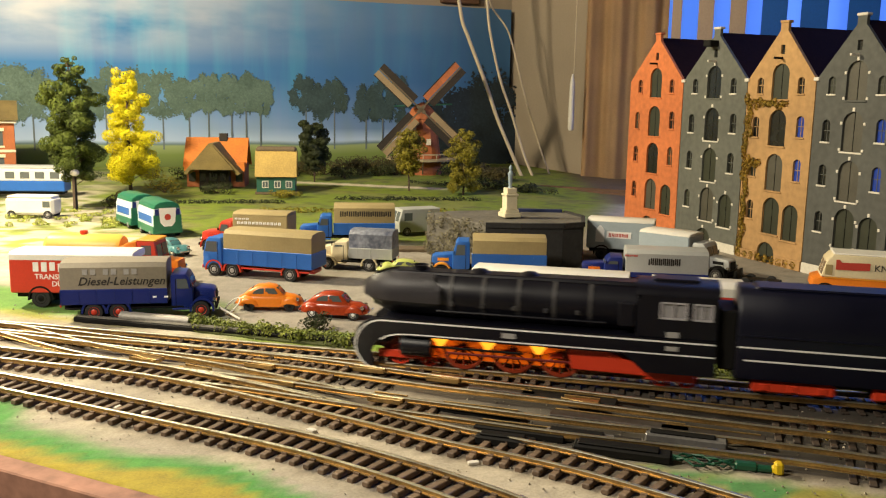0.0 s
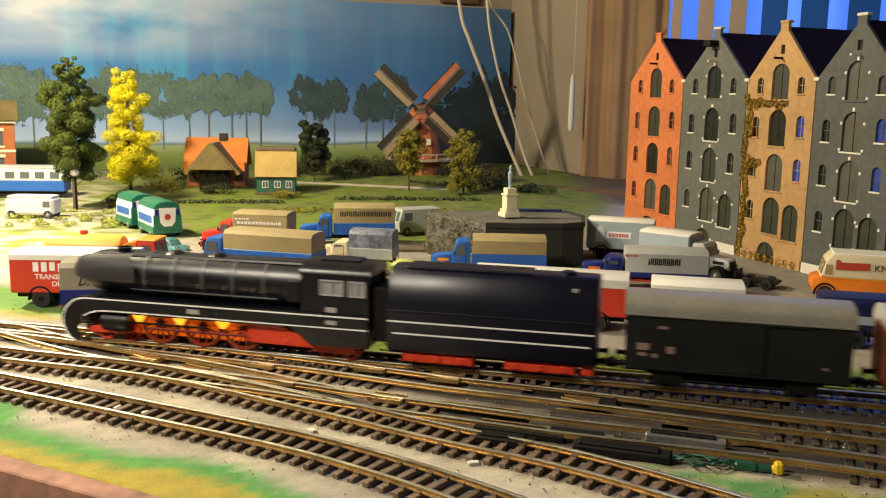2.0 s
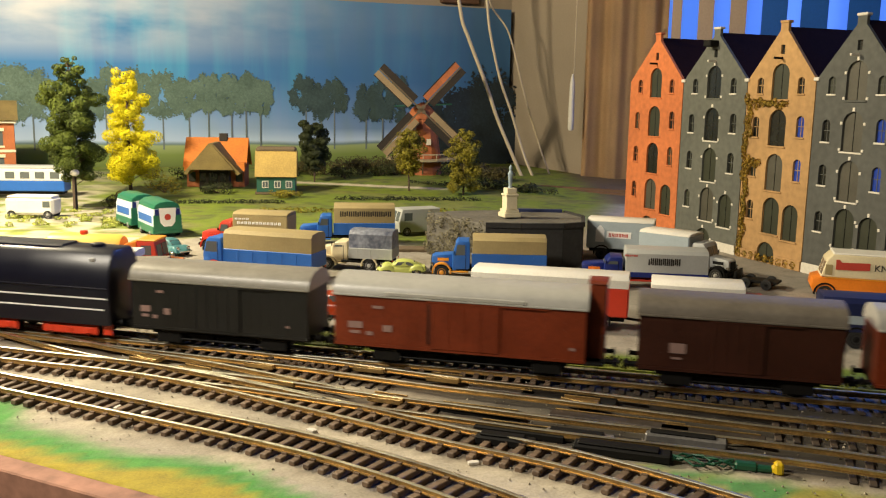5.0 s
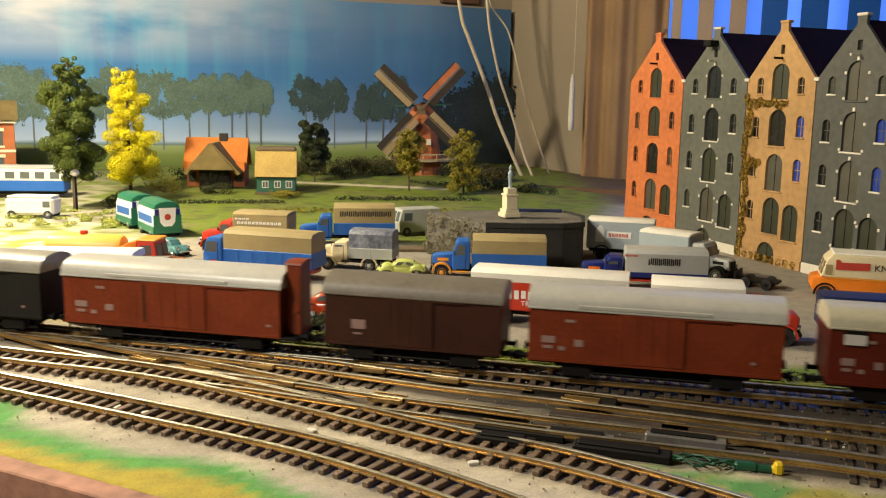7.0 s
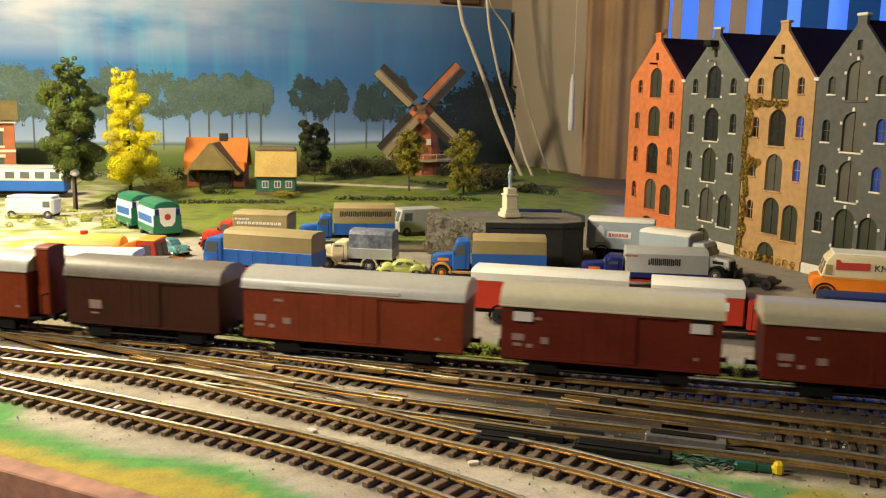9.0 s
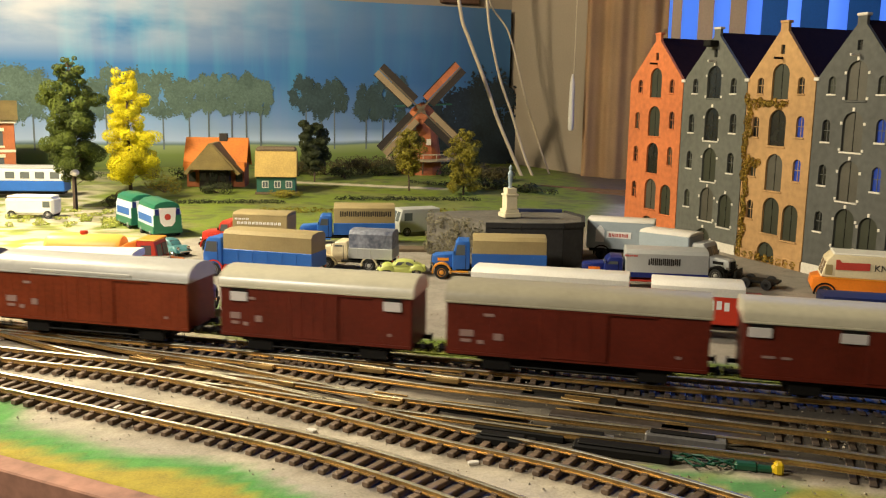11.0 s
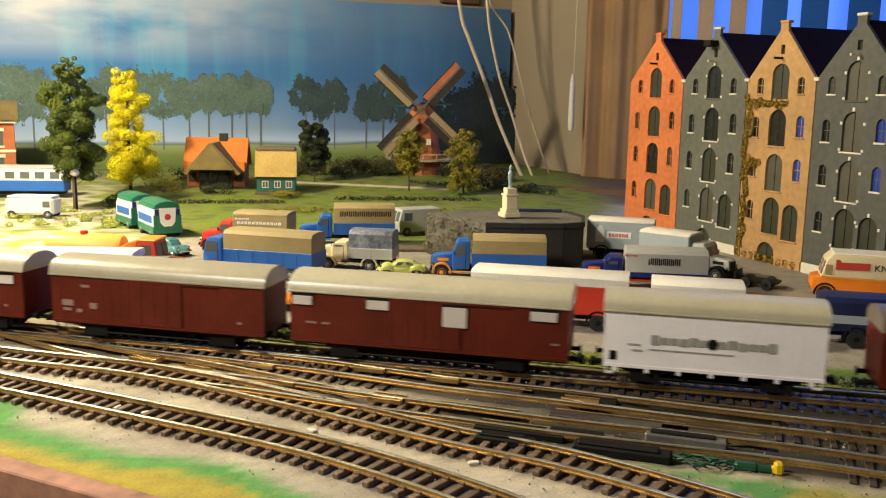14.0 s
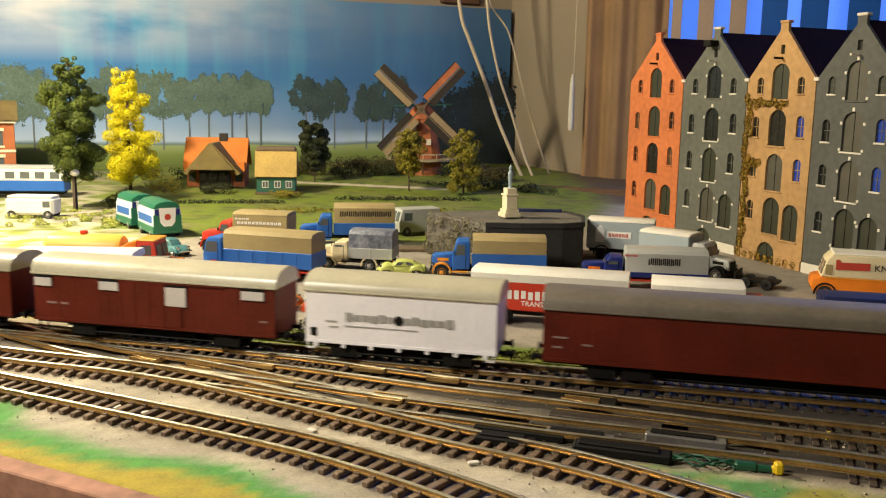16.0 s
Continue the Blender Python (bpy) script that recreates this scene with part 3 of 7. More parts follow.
    rail = thing("board_edge_strip", "dark brown wooden strip along the board's rear", "wooden strip")
    o = part("strip", boxes((0, 330, 0, 6, -5, 3.5), bev=0.8), M_STRIP, rail)
    part("strip", boxes((20, 330, -16, -11, -5, 0.5), bev=0.8), M_STRIP, rail)
    rail.matrix_basis = pose(0.150, 1.42, 0, 0, 0, -24)


M_SLATTAN = mat("tan_blind", (0.42, 0.31, 0.22), 0.7, 0, 300, 0.12, 0.1, 12)
M_WALLPALE = mat("white_plastic", (0.66, 0.62, 0.55), 0.5, 0, 300, 0.08, 0.05, 20)
M_STRIP = mat("brown_wood_strip", (0.11, 0.055, 0.03), 0.6, 0, 300, 0.3, 0.3, 30)
build_window_side()

# ---- the four warehouses ----
M_ROOFNAVY = mat("dark_slate_roof", (0.016, 0.006, 0.0045), 0.9, 0, 350, 0.3, 0.4, 30, spec=0.05)
M_PANEDARK = mat("dark_window", (0.012, 0.013, 0.011), 0.25, 0, 300, 0.3, 0.05, 60)
M_PANEGREEN = mat("greenish_shutter", (0.026, 0.029, 0.016), 0.5, 0, 500, 0.2, 0.2, 60)
M_PANEGREY = mat("grey_shutter", (0.065, 0.06, 0.045), 0.5, 0, 500, 0.2, 0.2, 60)
M_PANEBLUE = mat("blue_window", (0.02, 0.05, 0.30), 0.12, 0, 300, 0.2, 0.05, 60)
M_STONEWHITE = mat("pale_stone", (0.62, 0.58, 0.50), 0.7, 0, 500, 0.15, 0.2, 60)
M_IVY = leaf_material("ivy_leaves", (0.20, 0.15, 0.006), (0.34, 0.19, 0.012))


def arch(cx, z0, z1, w):
    r = w / 2
    return [(cx - r, z0), (cx + r, z0)] + arc(cx, z1 - r * 0.9, r, 0, 180, 8, r * 0.9)


def warehouse(s0, s1, wall_m, label, white=False, ivy=False, pane_seed=0, blue=False, hood=False):
    at = Vector((0.207, 1.026, GROUND)) + Vector((0.3683, -0.9297, 0)) * s0
    root = thing("warehouse", label, "warehouse", pose(at.x, at.y, at.z, 0, 0, -68.39), "row of warehouses")
    w = (s1 - s0) * 1000 - 0.6
    c = w / 2
    rng = random.Random(pane_seed)
    outline = [(0, 0), (w, 0), (w, 164), (c + 6, 204.5), (c + 4.6, 206), (c + 4.6, 214), (c - 4.6, 214), (c - 4.6, 206), (c - 6, 204.5), (0, 164)]
    doors = [(c, 147, 178, 21), (c, 106, 138, 21), (c, 66, 99, 21), (c, 27, 60, 21), (w * 0.79, 24, 56, 19), (c - 3, 0.0, 19, 22)]
    small = [(w * 0.20, 152, 166, 8), (w * 0.80, 152, 166, 8), (w * 0.17, 113, 131, 8.5), (w * 0.83, 115, 133, 9), (w * 0.17, 77, 94, 8.5), (w * 0.83, 77, 96, 9), (w * 0.17, 38, 55, 8.5)]
    holes = [arch(*[d[0], max(d[1], 0.6), d[2], d[3]]) for d in doors] + [arch(d[0], d[1], d[2], d[3]) for d in small]
    holes.append([(c - 2.5, 186), (c + 2.5, 186), (c + 2.5, 194), (c - 2.5, 194)])
    part("facade", holed(bmesh.new(), outline, holes, 0, 3.0), wall_m, root)
    part("side_wall", boxes((0, 2.5, 3.0, 95, 0, 162)), wall_m, root)
    part("side_wall", boxes((w - 2.5, w, 3.0, 95, 0, 162)), wall_m, root)
    part("rear_wall", slab(bmesh.new(), [(0, 0), (w, 0), (w, 162), (c, 203), (0, 162)], 95, 98), wall_m, root)
    part("roof", slab(bmesh.new(), [(-1.0, 160), (c, 206), (w + 1.0, 160), (w + 1.0, 163), (c, 209.5), (-1.0, 163)], 2.2, 99), M_ROOFNAVY, root, "dark slate saddle roof")
    top = part("gable_cap", boxes((c - 5.4, c + 5.4, -0.8, 5, 212.5, 214.8), bev=0.5), M_STONEWHITE if white else wall_m, root)
    for k, (x, z0, z1, ww) in enumerate(doors):
        m = rng.choice((M_PANEGREEN, M_PANEGREEN, M_PANEDARK, M_PANEGREY))
        d = part("loading_door", slab(bmesh.new(), arch(x, max(z0, 0.2), z1 - 0.3, ww - 0.4), 1.9, 2.6), m, root)
        part("door_seam", boxes((x - 0.3, x + 0.3, 1.6, 1.95, max(z0, 0.8), z1 - 1)), M_PANEDARK, d)
        if k < 5:
            part("door_sill", boxes((x - ww / 2 - 1.2, x + ww / 2 + 1.2, -1.0, 1.2, z0 - 1.5, z0 - 0.1), bev=0.3), M_STONEWHITE if white and k else wall_m, root)
        if white:
            part("keystone", boxes((x - 1.3, x + 1.3, -0.7, 0.5, z1 + 0.1, z1 + 3.2), bev=0.3), M_STONEWHITE, root)
            for s in (-1, 1):
                part("springer", boxes((x + s * ww / 2 - 1.2 + s * 1.3, x + s * ww / 2 + 1.2 + s * 1.3, -0.6, 0.5, z1 - ww * 0.45 - 1.2, z1 - ww * 0.45 + 1.2), bev=0.3), M_STONEWHITE, root)
                part("foot_stone", boxes((x + s * ww / 2 - 1.2 + s * 1.3, x + s * ww / 2 + 1.2 + s * 1.3, -0.6, 0.5, z0 + 0.2, z0 + 2.6), bev=0.3), M_STONEWHITE, root)
    for k, (x, z0, z1, ww) in enumerate(small):
        m = M_PANEBLUE if (blue and k in (3, 5)) else rng.choice((M_PANEDARK, M_PANEDARK, M_PANEGREEN))
        wn = part("window", slab(bmesh.new(), arch(x, z0, z1 - 0.2, ww - 0.3), 1.8, 2.4), m, root)
        part("window_bar", boxes((x - 0.3, x + 0.3, 1.5, 1.8, z0, z1 - 0.6), (x - ww / 2, x + ww / 2, 1.5, 1.8, (z0 + z1) / 2 - 0.3, (z0 + z1) / 2 + 0.3)), wall_m, wn)
        part("window_sill", boxes((x - ww / 2 - 1, x + ww / 2 + 1, -1.0, 0.6, z0 - 1.6, z0 - 0.1), bev=0.3), M_STONEWHITE if white else wall_m, root)
    part("attic_hatch", boxes((c - 2.4, c + 2.4, 1.6, 2.2, 186, 194)), M_PANEDARK, root)
    part("hoist_beam", boxes((c - 1, c + 1, -9, 1, 181.5, 183.5), bev=0.3), M_STONEWHITE if white else M_DARK, root)
    if hood:
        part("hoist_hood", boxes((c - 8, c + 3, -10, 1, 196, 202), bev=0.8), M_DARK, root, "black hoist hood under the gable top")
    part("plinth", boxes((0.2, c - 15, -1.2, 0, 0, 9), bev=0.3), M_STONEWHITE if white else wall_m, root)
    part("plinth", boxes((c + 9.5, w - 0.2, -1.2, 0, 0, 9), bev=0.3), M_STONEWHITE if white else wall_m, root)
    for s in (0, w) if white else ():
        part("eave_stone", boxes((s - 3.0, s + 3.0, -1.4, 3, 162.5, 165.5), bev=0.4), M_STONEWHITE, root)
    if ivy:
        bl = [((4 + rng.uniform(-3, 5), -1.0, z), (3.5, 1.2, 6)) for z in range(2, 150, 5)] + [((12 + k * 3.5, -1.0, 143 + rng.uniform(-4, 4)), (4, 1.0, 3)) for k in range(12)] + [((6 + k * 4, -1.0, 88 + rng.uniform(-8, 8)), (3.5, 1, 4)) for k in range(5)]
        bl += [((x, -1, 4), (4, 1.2, 4)) for x in range(4, int(w), 9)]
        leaf_cloud("ivy", bl, 5200, 1.0, M_IVY, root, 9, label="straggling dry green ivy")
    return root


def facade_material(name, col, vary=0.32):
    return mat(name, col, 0.85, 0, 160, vary, 0.3, 13)


M_HOUSE_ORANGE = facade_material("orange_brick_print", (0.50, 0.145, 0.045))
M_HOUSE_GREY = facade_material("grey_stone_print", (0.105, 0.108, 0.092))
M_HOUSE_TAN = facade_material("tan_plaster_print", (0.39, 0.23, 0.095))
M_HOUSE_GREY2 = facade_material("cool_grey_stone_print", (0.080, 0.082, 0.075))
warehouse(0.0, 0.0965, M_HOUSE_ORANGE, "narrow orange brick gabled warehouse with arched doors", pane_seed=3)
warehouse(0.097, 0.1935, M_HOUSE_GREY, "narrow grey stone gabled warehouse with white sills", white=True, pane_seed=5, hood=True)
warehouse(0.194, 0.2785, M_HOUSE_TAN, "narrow tan plastered gabled warehouse with ivy", ivy=True, pane_seed=8, blue=True)
warehouse(0.279, 0.3640, M_HOUSE_GREY2, "narrow dark grey gabled warehouse with white stones", white=True, pane_seed=11, blue=True)

# ---- trees and bushes ----
M_BARK = mat("brown_bark", (0.09, 0.06, 0.04), 0.9, 0, 300, 0.35, 0.5, 60)
M_GREENLEAF = leaf_material("dark_green_flock", (0.048, 0.078, 0.002), (0.105, 0.135, 0.005), spread=0.3)
M_YELLOWLEAF = leaf_material("yellow_flock", (0.74, 0.61, 0.001), (0.95, 0.85, 0.006), spread=0.2)
M_OLIVELEAF = leaf_material("olive_flock", (0.19, 0.165, 0.008), (0.30, 0.25, 0.015), spread=0.28)
M_DEEPLEAF = leaf_material("deep_green_flock", (0.020, 0.030, 0.004), (0.042, 0.052, 0.008))
M_DULLLEAF = leaf_material("dull_olive_flock", (0.05, 0.05, 0.010), (0.10, 0.075, 0.02))
M_HEDGELEAF = leaf_material("hedge_flock", (0.12, 0.17, 0.015), (0.25, 0.27, 0.04))


def tree(label, x, y, height, width, leaf, seed, count=5200, size=1.7, trunk=0.16, shape=(0.35, 0.8, 1.0, 1.0, 0.8, 0.4), z=None):
    """Height and width in millimetres."""
    root = thing("tree", label, "tree", pose(x, y, relief(x, y) if z is None else z, 0, 0, seed * 40))
    rng = random.Random(seed)
    bm = bmesh.new()
    tube(bm, (0, 0, 0), (1, 0, height * 0.5), height * 0.016, height * 0.010, n=9)
    tube(bm, (1, 0, height * 0.5), (0, 1, height * 0.95), height * 0.010, height * 0.003, n=7)
    bl = []
    for k in range(44):
        f = trunk + (0.97 - trunk) * (k + rng.random()) / 44
        g = (f - trunk) / (1 - trunk)
        r = width / 2 * float(np.interp(g, np.linspace(0, 1, len(shape)), shape)) * rng.uniform(0.74, 1.08)
        a = rng.uniform(0, 6.28)
        tip = (r * 0.70 * math.cos(a), r * 0.70 * math.sin(a), height * f + r * 0.1)
        tube(bm, (0, 0, height * (f - 0.05)), tip, height * 0.004, height * 0.0015, n=5)
        cl = r * rng.uniform(0.28, 0.44)
        bl.append((tip, (cl, cl, cl * rng.uniform(0.55, 0.9))))
        a += rng.uniform(1.6, 3.2)
        bl.append(((r * 0.45 * math.cos(a), r * 0.45 * math.sin(a), height * f), (cl * 0.8, cl * 0.8, cl * 0.6)))
    part("trunk", bm, M_BARK, root)
    leaf_cloud("crown", bl, count, size, leaf, root, seed)
    return root


def bush(label, x, y, w, h, leaf, seed, count=900, size=1.2, z=None):
    root = thing("bush", label, "bush", pose(x, y, relief(x, y) if z is None else z))
    rng = random.Random(seed)
    bl = [((rng.uniform(-0.4, 0.4) * w, rng.uniform(-0.3, 0.3) * w, h * rng.uniform(0.25, 0.6)), (w * 0.25, w * 0.25, h * 0.34)) for k in range(9)]
    bm = bmesh.new()
    for b in bl[:5]:
        tube(bm, (0, 0, 0), b[0], 0.7, 0.3, n=5)
    part("stems", bm, M_BARK, root)
    leaf_cloud("foliage", bl, count, size, leaf, root, seed)


tree("tall dark green flocked model tree", -0.450, 1.095, 188, 78, M_GREENLEAF, 21, 60000, 1.1, 0.20, (0.72, 0.92, 0.98, 1.0, 0.62, 0.14))
tree("tall bright yellow flocked model tree", -0.440, 1.262, 172, 87, M_YELLOWLEAF, 22, 42000, 1.15, 0.10, (0.85, 1.0, 0.92, 0.86, 0.72, 0.42))
tree("dense dark round-topped model tree", -0.203, 1.41, 91, 50, M_DEEPLEAF, 23, 30000, 1.3, 0.20, (0.75, 0.95, 1.0, 1.0, 1.0, 0.85))
tree("small olive model tree beside the windmill", -0.052, 1.33, 90, 50, M_OLIVELEAF, 24, 9500, 1.3, 0.25, (0.4, 0.9, 1.0, 0.95, 0.6))
tree("loose olive model tree before the windmill", 0.028, 1.30, 92, 60, M_OLIVELEAF, 25, 12000, 1.35, 0.08, (0.9, 1.0, 0.7, 0.95, 0.8, 0.5))
bush("brown-green bush under the yellow tree", -0.395, 1.27, 46, 38, M_OLIVELEAF, 31)
bush("dark bush before the cottage door", -0.322, 1.275, 40, 17, M_DEEPLEAF, 32)
bush("low brown bush beside the hut", -0.225, 1.245, 52, 12, M_OLIVELEAF, 33)
bush("dark bush under the tall tree", -0.405, 1.12, 44, 18, M_DEEPLEAF, 34)
bush("red-brown shrub behind the coach", -0.42, 1.16, 40, 20, leaf_material("rust_flock", (0.10, 0.035, 0.015), (0.16, 0.06, 0.02)), 35)
for k, (x, y, w, h) in enumerate(((-0.16, 1.46, 50, 22), (-0.11, 1.52, 60, 26), (0.075, 1.36, 44, 22), (0.02, 1.52, 60, 24), (0.13, 1.34, 40, 16), (-0.26, 1.47, 50, 18), (-0.40, 1.42, 60, 22), (-0.56, 1.40, 60, 20))):
    bush("dark green model bush by the meadow", x, y, w, h, M_DEEPLEAF, 40 + k, 700, 1.5)
for k, (x, y, w, h) in enumerate(((-0.20, 1.52, 74, 34), (-0.14, 1.54, 76, 38), (-0.085, 1.54, 66, 38), (-0.25, 1.52, 60, 30), (0.045, 1.50, 60, 34), (0.085, 1.46, 56, 28))):
    bush("dull olive bush before the backdrop", x, y, w, h, M_DULLLEAF, 80 + k, 1900, 1.6)
tufts = thing("grass_tufts", "bright lime grass tufts growing in the pale sand", "grass", kind="stuff")
rngt = random.Random(8)
leaf_cloud("blades", [((rngt.uniform(-500, -335), rngt.uniform(945, 1075), -3), (rngt.uniform(3, 9), rngt.uniform(3, 8), rngt.uniform(1.5, 4))) for k in range(46)], 4200, 1.1, leaf_material("lime_flock", (0.26, 0.36, 0.03), (0.55, 0.55, 0.12)), tufts, 91)
bush("dark round bush beside the road", -0.079, 0.547, 19, 12, M_DEEPLEAF, 60, 900, 0.7)
# flocked hedge strip along the main track
hedge = thing("hedge", "rough green flocked hedge strip along the track", "hedge", pose(-0.157, 0.545, GROUND, 0, 0, -18))
rngh = random.Random(5)
leaf_cloud("foliage", [((k * 3.2, rngh.uniform(-5, 6), 3), (5, 5, rngh.uniform(3, 6.5))) for k in range(36)], 5200, 0.85, M_HEDGELEAF, hedge, 61)
part("base", slab(bmesh.new(), [(-4, -8), (60, -10), (118, -7), (118, 9), (60, 11), (-4, 8)], -0.2, 1.0, "xy"), mat("hedge_soil", (0.06, 0.07, 0.015), 0.95, 0, 500, 0.4, 0.8, 60), hedge)
hedge2 = thing("hedge", "low green flocked strip behind the track", "hedge", pose(-0.03, 0.508, GROUND, 0, 0, -13.5))
leaf_cloud("foliage", [((k * 4.0, rngh.uniform(-3, 4), 2), (5, 4, rngh.uniform(2, 4))) for k in range(80)], 5200, 0.85, M_HEDGELEAF, hedge2, 62)
part("base", boxes((-4, 322, -7, 8, -0.2, 0.8)), M_HEDGELEAF, hedge2)

# low overgrown ditch lines across the meadow
for k, (x0, y0, x1, y1, leaf) in enumerate(((-0.40, 1.165, -0.21, 1.195, M_DEEPLEAF), (-0.22, 1.10, 0.02, 1.13, M_OLIVELEAF), (-0.14, 1.235, 0.05, 1.25, M_DEEPLEAF), (-0.05, 1.42, 0.17, 1.30, M_DEEPLEAF))):
    n_ = 24
    row_ = thing("ditch_growth", "low dark growth along a ditch in the meadow", "undergrowth", kind="stuff")
    leaf_cloud("foliage", [((1000 * (x0 + (x1 - x0) * j / n_) + rngh.uniform(-3, 3), 1000 * (y0 + (y1 - y0) * j / n_) + rngh.uniform(-5, 5), 1000 * relief(x0, y0) + 2), (8, 6, rngh.uniform(2, 5))) for j in range(n_)], 1500, 1.3, leaf, row_, 200 + k)

# ---- windmill, cottage, hut, station ----
M_MILLBRICK = mat("orange_mill_brick", (0.42, 0.13, 0.045), 0.8, 0, 500, 0.3, 0.5, 50)
M_TIMBER = mat("weathered_timber", (0.14, 0.10, 0.058), 0.8, 0, 400, 0.3, 0.4, 40)
M_SAILCLOTH = mat("tan_sail", (0.30, 0.215, 0.115), 0.8, 0, 500, 0.2, 0.3, 40)
M_PALETIMBER = mat("pale_timber", (0.42, 0.34, 0.20), 0.8, 0, 400, 0.3, 0.4, 40)
M_THATCH = mat("brown_thatch", (0.19, 0.14, 0.05), 0.95, 0, 600, 0.35, 0.9, 50)
M_ORANGETILE = mat("orange_tiles", (0.56, 0.165, 0.022), 0.75, 0, 450, 0.25, 0.6, 40)
M_STRAW = mat("straw_yellow_roof", (0.50, 0.34, 0.10), 0.85, 0, 450, 0.25, 0.6, 40)
M_GREENPAINT = plastic("dark_green_paint", (0.02, 0.10, 0.07), 0.5)
M_CREAM = plastic("cream_plastic", (0.72, 0.65, 0.46), 0.45)


def windmill():
    x, y = -0.040, 1.575
    root = thing("windmill", "orange brick tower windmill with four latticed sails", "windmill", pose(x, y, relief(x, y) - 0.0085, 0, 0, 4))
    part("tower", lathe(bmesh.new(), [(0, 36), (40, 33), (80, 27), (104, 23)], "z", 12), M_MILLBRICK, root)
    part("cap", lathe(bmesh.new(), [(103, 25), (108, 25), (120, 19), (128, 9), (131, 1)], "z", 14), M_MILLBRICK, root, "rounded rust-orange cap")
    g = part("gallery", lathe(bmesh.new(), [(33, 31), (33, 62), (36, 63), (36, 31)], "z", 16), M_PALETIMBER, root, "pale timber gallery with struts")
    for k in range(16):
        a = 2 * math.pi * k / 16
        part("post", tube(bmesh.new(), (60 * math.cos(a), 60 * math.sin(a), 36), (60 * math.cos(a), 60 * math.sin(a), 45), 0.8, n=5), M_PALETIMBER, g)
    bm = bmesh.new()
    for k in range(16):
        a, b = 2 * math.pi * k / 16, 2 * math.pi * (k + 1) / 16
        tube(bm, (60 * math.cos(a), 60 * math.sin(a), 45), (60 * math.cos(b), 60 * math.sin(b), 45), 1.0, n=5)
    part("rail", bm, M_PALETIMBER, g)
    for k in range(8):
        a = 2 * math.pi * k / 8
        part("strut", tube(bmesh.new(), (34 * math.cos(a), 34 * math.sin(a), 10), (58 * math.cos(a), 58 * math.sin(a), 33), 1.2, n=5), M_TIMBER, root)
    for k, z in ((0, 60), (1, 60), (0, 85)):
        a = radians(-120 + 50 * k)
        part("window", boxes((30 * math.cos(a) - 4, 30 * math.cos(a) + 4, 30 * math.sin(a) - 4, 30 * math.sin(a) + 4, z, z + 10)), M_STONEWHITE, root)
    part("windshaft", tube(bmesh.new(), (0, -10, 118), (-4, -46, 120), 3.2, n=10), M_TIMBER, root)
    part("tail_beam", tube(bmesh.new(), (-48, 6, 124), (52, 6, 129), 1.4, n=6), M_GREENPAINT, root, "green cross beam")
    for k, a in enumerate((47, 137, 227, 317)):
        m = Matrix.Translation((-4, -46, 120)) @ Matrix.Rotation(radians(-a), 4, "Y")
        bm = boxes((6, 96, -1.3, 1.3, -1.3, 1.3), bev=0.3)
        box(bm, -2, 8, -2, 2, -3, 3)
        bm.transform(m)
        sl = part("sail", bm, M_TIMBER, root, "latticed timber sail")
        bm = boxes((18, 96, -0.5, 0.5, 2.5, 12.5))
        bm.transform(m)
        part("sailcloth", bm, M_MILLBRICK if k == 0 else M_SAILCLOTH, sl, "faded orange cloth" if k == 0 else "tan cloth")
        bm = bmesh.new()
        for j in range(14):
            box(bm, 19 + j * 5.8, 20 + j * 5.8, -0.5, 0.5, -11.5, -1)
        box(bm, 18, 96, -0.6, 0.6, -12.2, -10.8)
        box(bm, 18, 96, -0.15, 0.15, -11, -1)
        box(bm, 18, 96, -0.9, 0.9, 12.5, 14.2)
        bm.transform(m)
        part("lattice", bm, M_DARKTIMBER_SHADE, sl)


M_DARKTIMBER_SHADE = mat("dark_timber", (0.028, 0.020, 0.014), 0.8, 0, 400, 0.3, 0.4, 40)
windmill()


def cottage():
    x, y = -0.3385, 1.345
    root = thing("cottage", "small farm cottage with orange tiles and thatched front gable", "cottage", pose(x, y, relief(x, y), 0, 0, 4))
    part("wall", boxes((-42, 42, -14, 30, 0, 34), bev=0.4), M_MILLBRICK, root)
    part("roof", slab(bmesh.new(), [(-20, 30), (8, 68), (36, 30), (36, 33), (8, 72), (-20, 33)], -46, 46, "yz"), M_ORANGETILE, root, "steep orange tiled roof")
    # Near-black front wall: the deep shadow under the thatch is in its colour.
    part("front_wall", slab(bmesh.new(), [(-20, 0), (22, 0), (22, 32), (0, 58), (-20, 32)], -34, -14), M_DARKTIMBER_SHADE, root)
    part("thatch", slab(bmesh.new(), [(-38, 24), (-2, 66), (4, 66), (42, 24), (38, 21), (1, 60), (-34, 21)], -56, 8), M_THATCH, root, "brown thatched gable roof")
    part("hip", slab(bmesh.new(), [(-31, 29), (34, 29), (2, 66)], -60, -55), M_THATCH, root)
    for sx in (-1, 1):
        part("dormer", boxes((sx * 38 - 6, sx * 38 + 6, -24, -12, 24, 38), bev=0.5), M_ORANGETILE, root)
    part("chimney", boxes((3, 15, 4, 12, 66, 78), bev=0.4), M_DARKTIMBER_SHADE, root)
    part("door", boxes((-6, 6, -35, -33.5, 0, 22)), M_PANEDARK, root)
    for xx in (-15, 14):
        part("window", boxes((xx - 4, xx + 4, -35, -33.6, 10, 22)), M_PANEDARK, root)
    for sx in (-34, 34):
        w_ = part("window", boxes((sx - 5, sx + 5, -15, -13.6, 8, 22)), M_PANEGREEN, root)


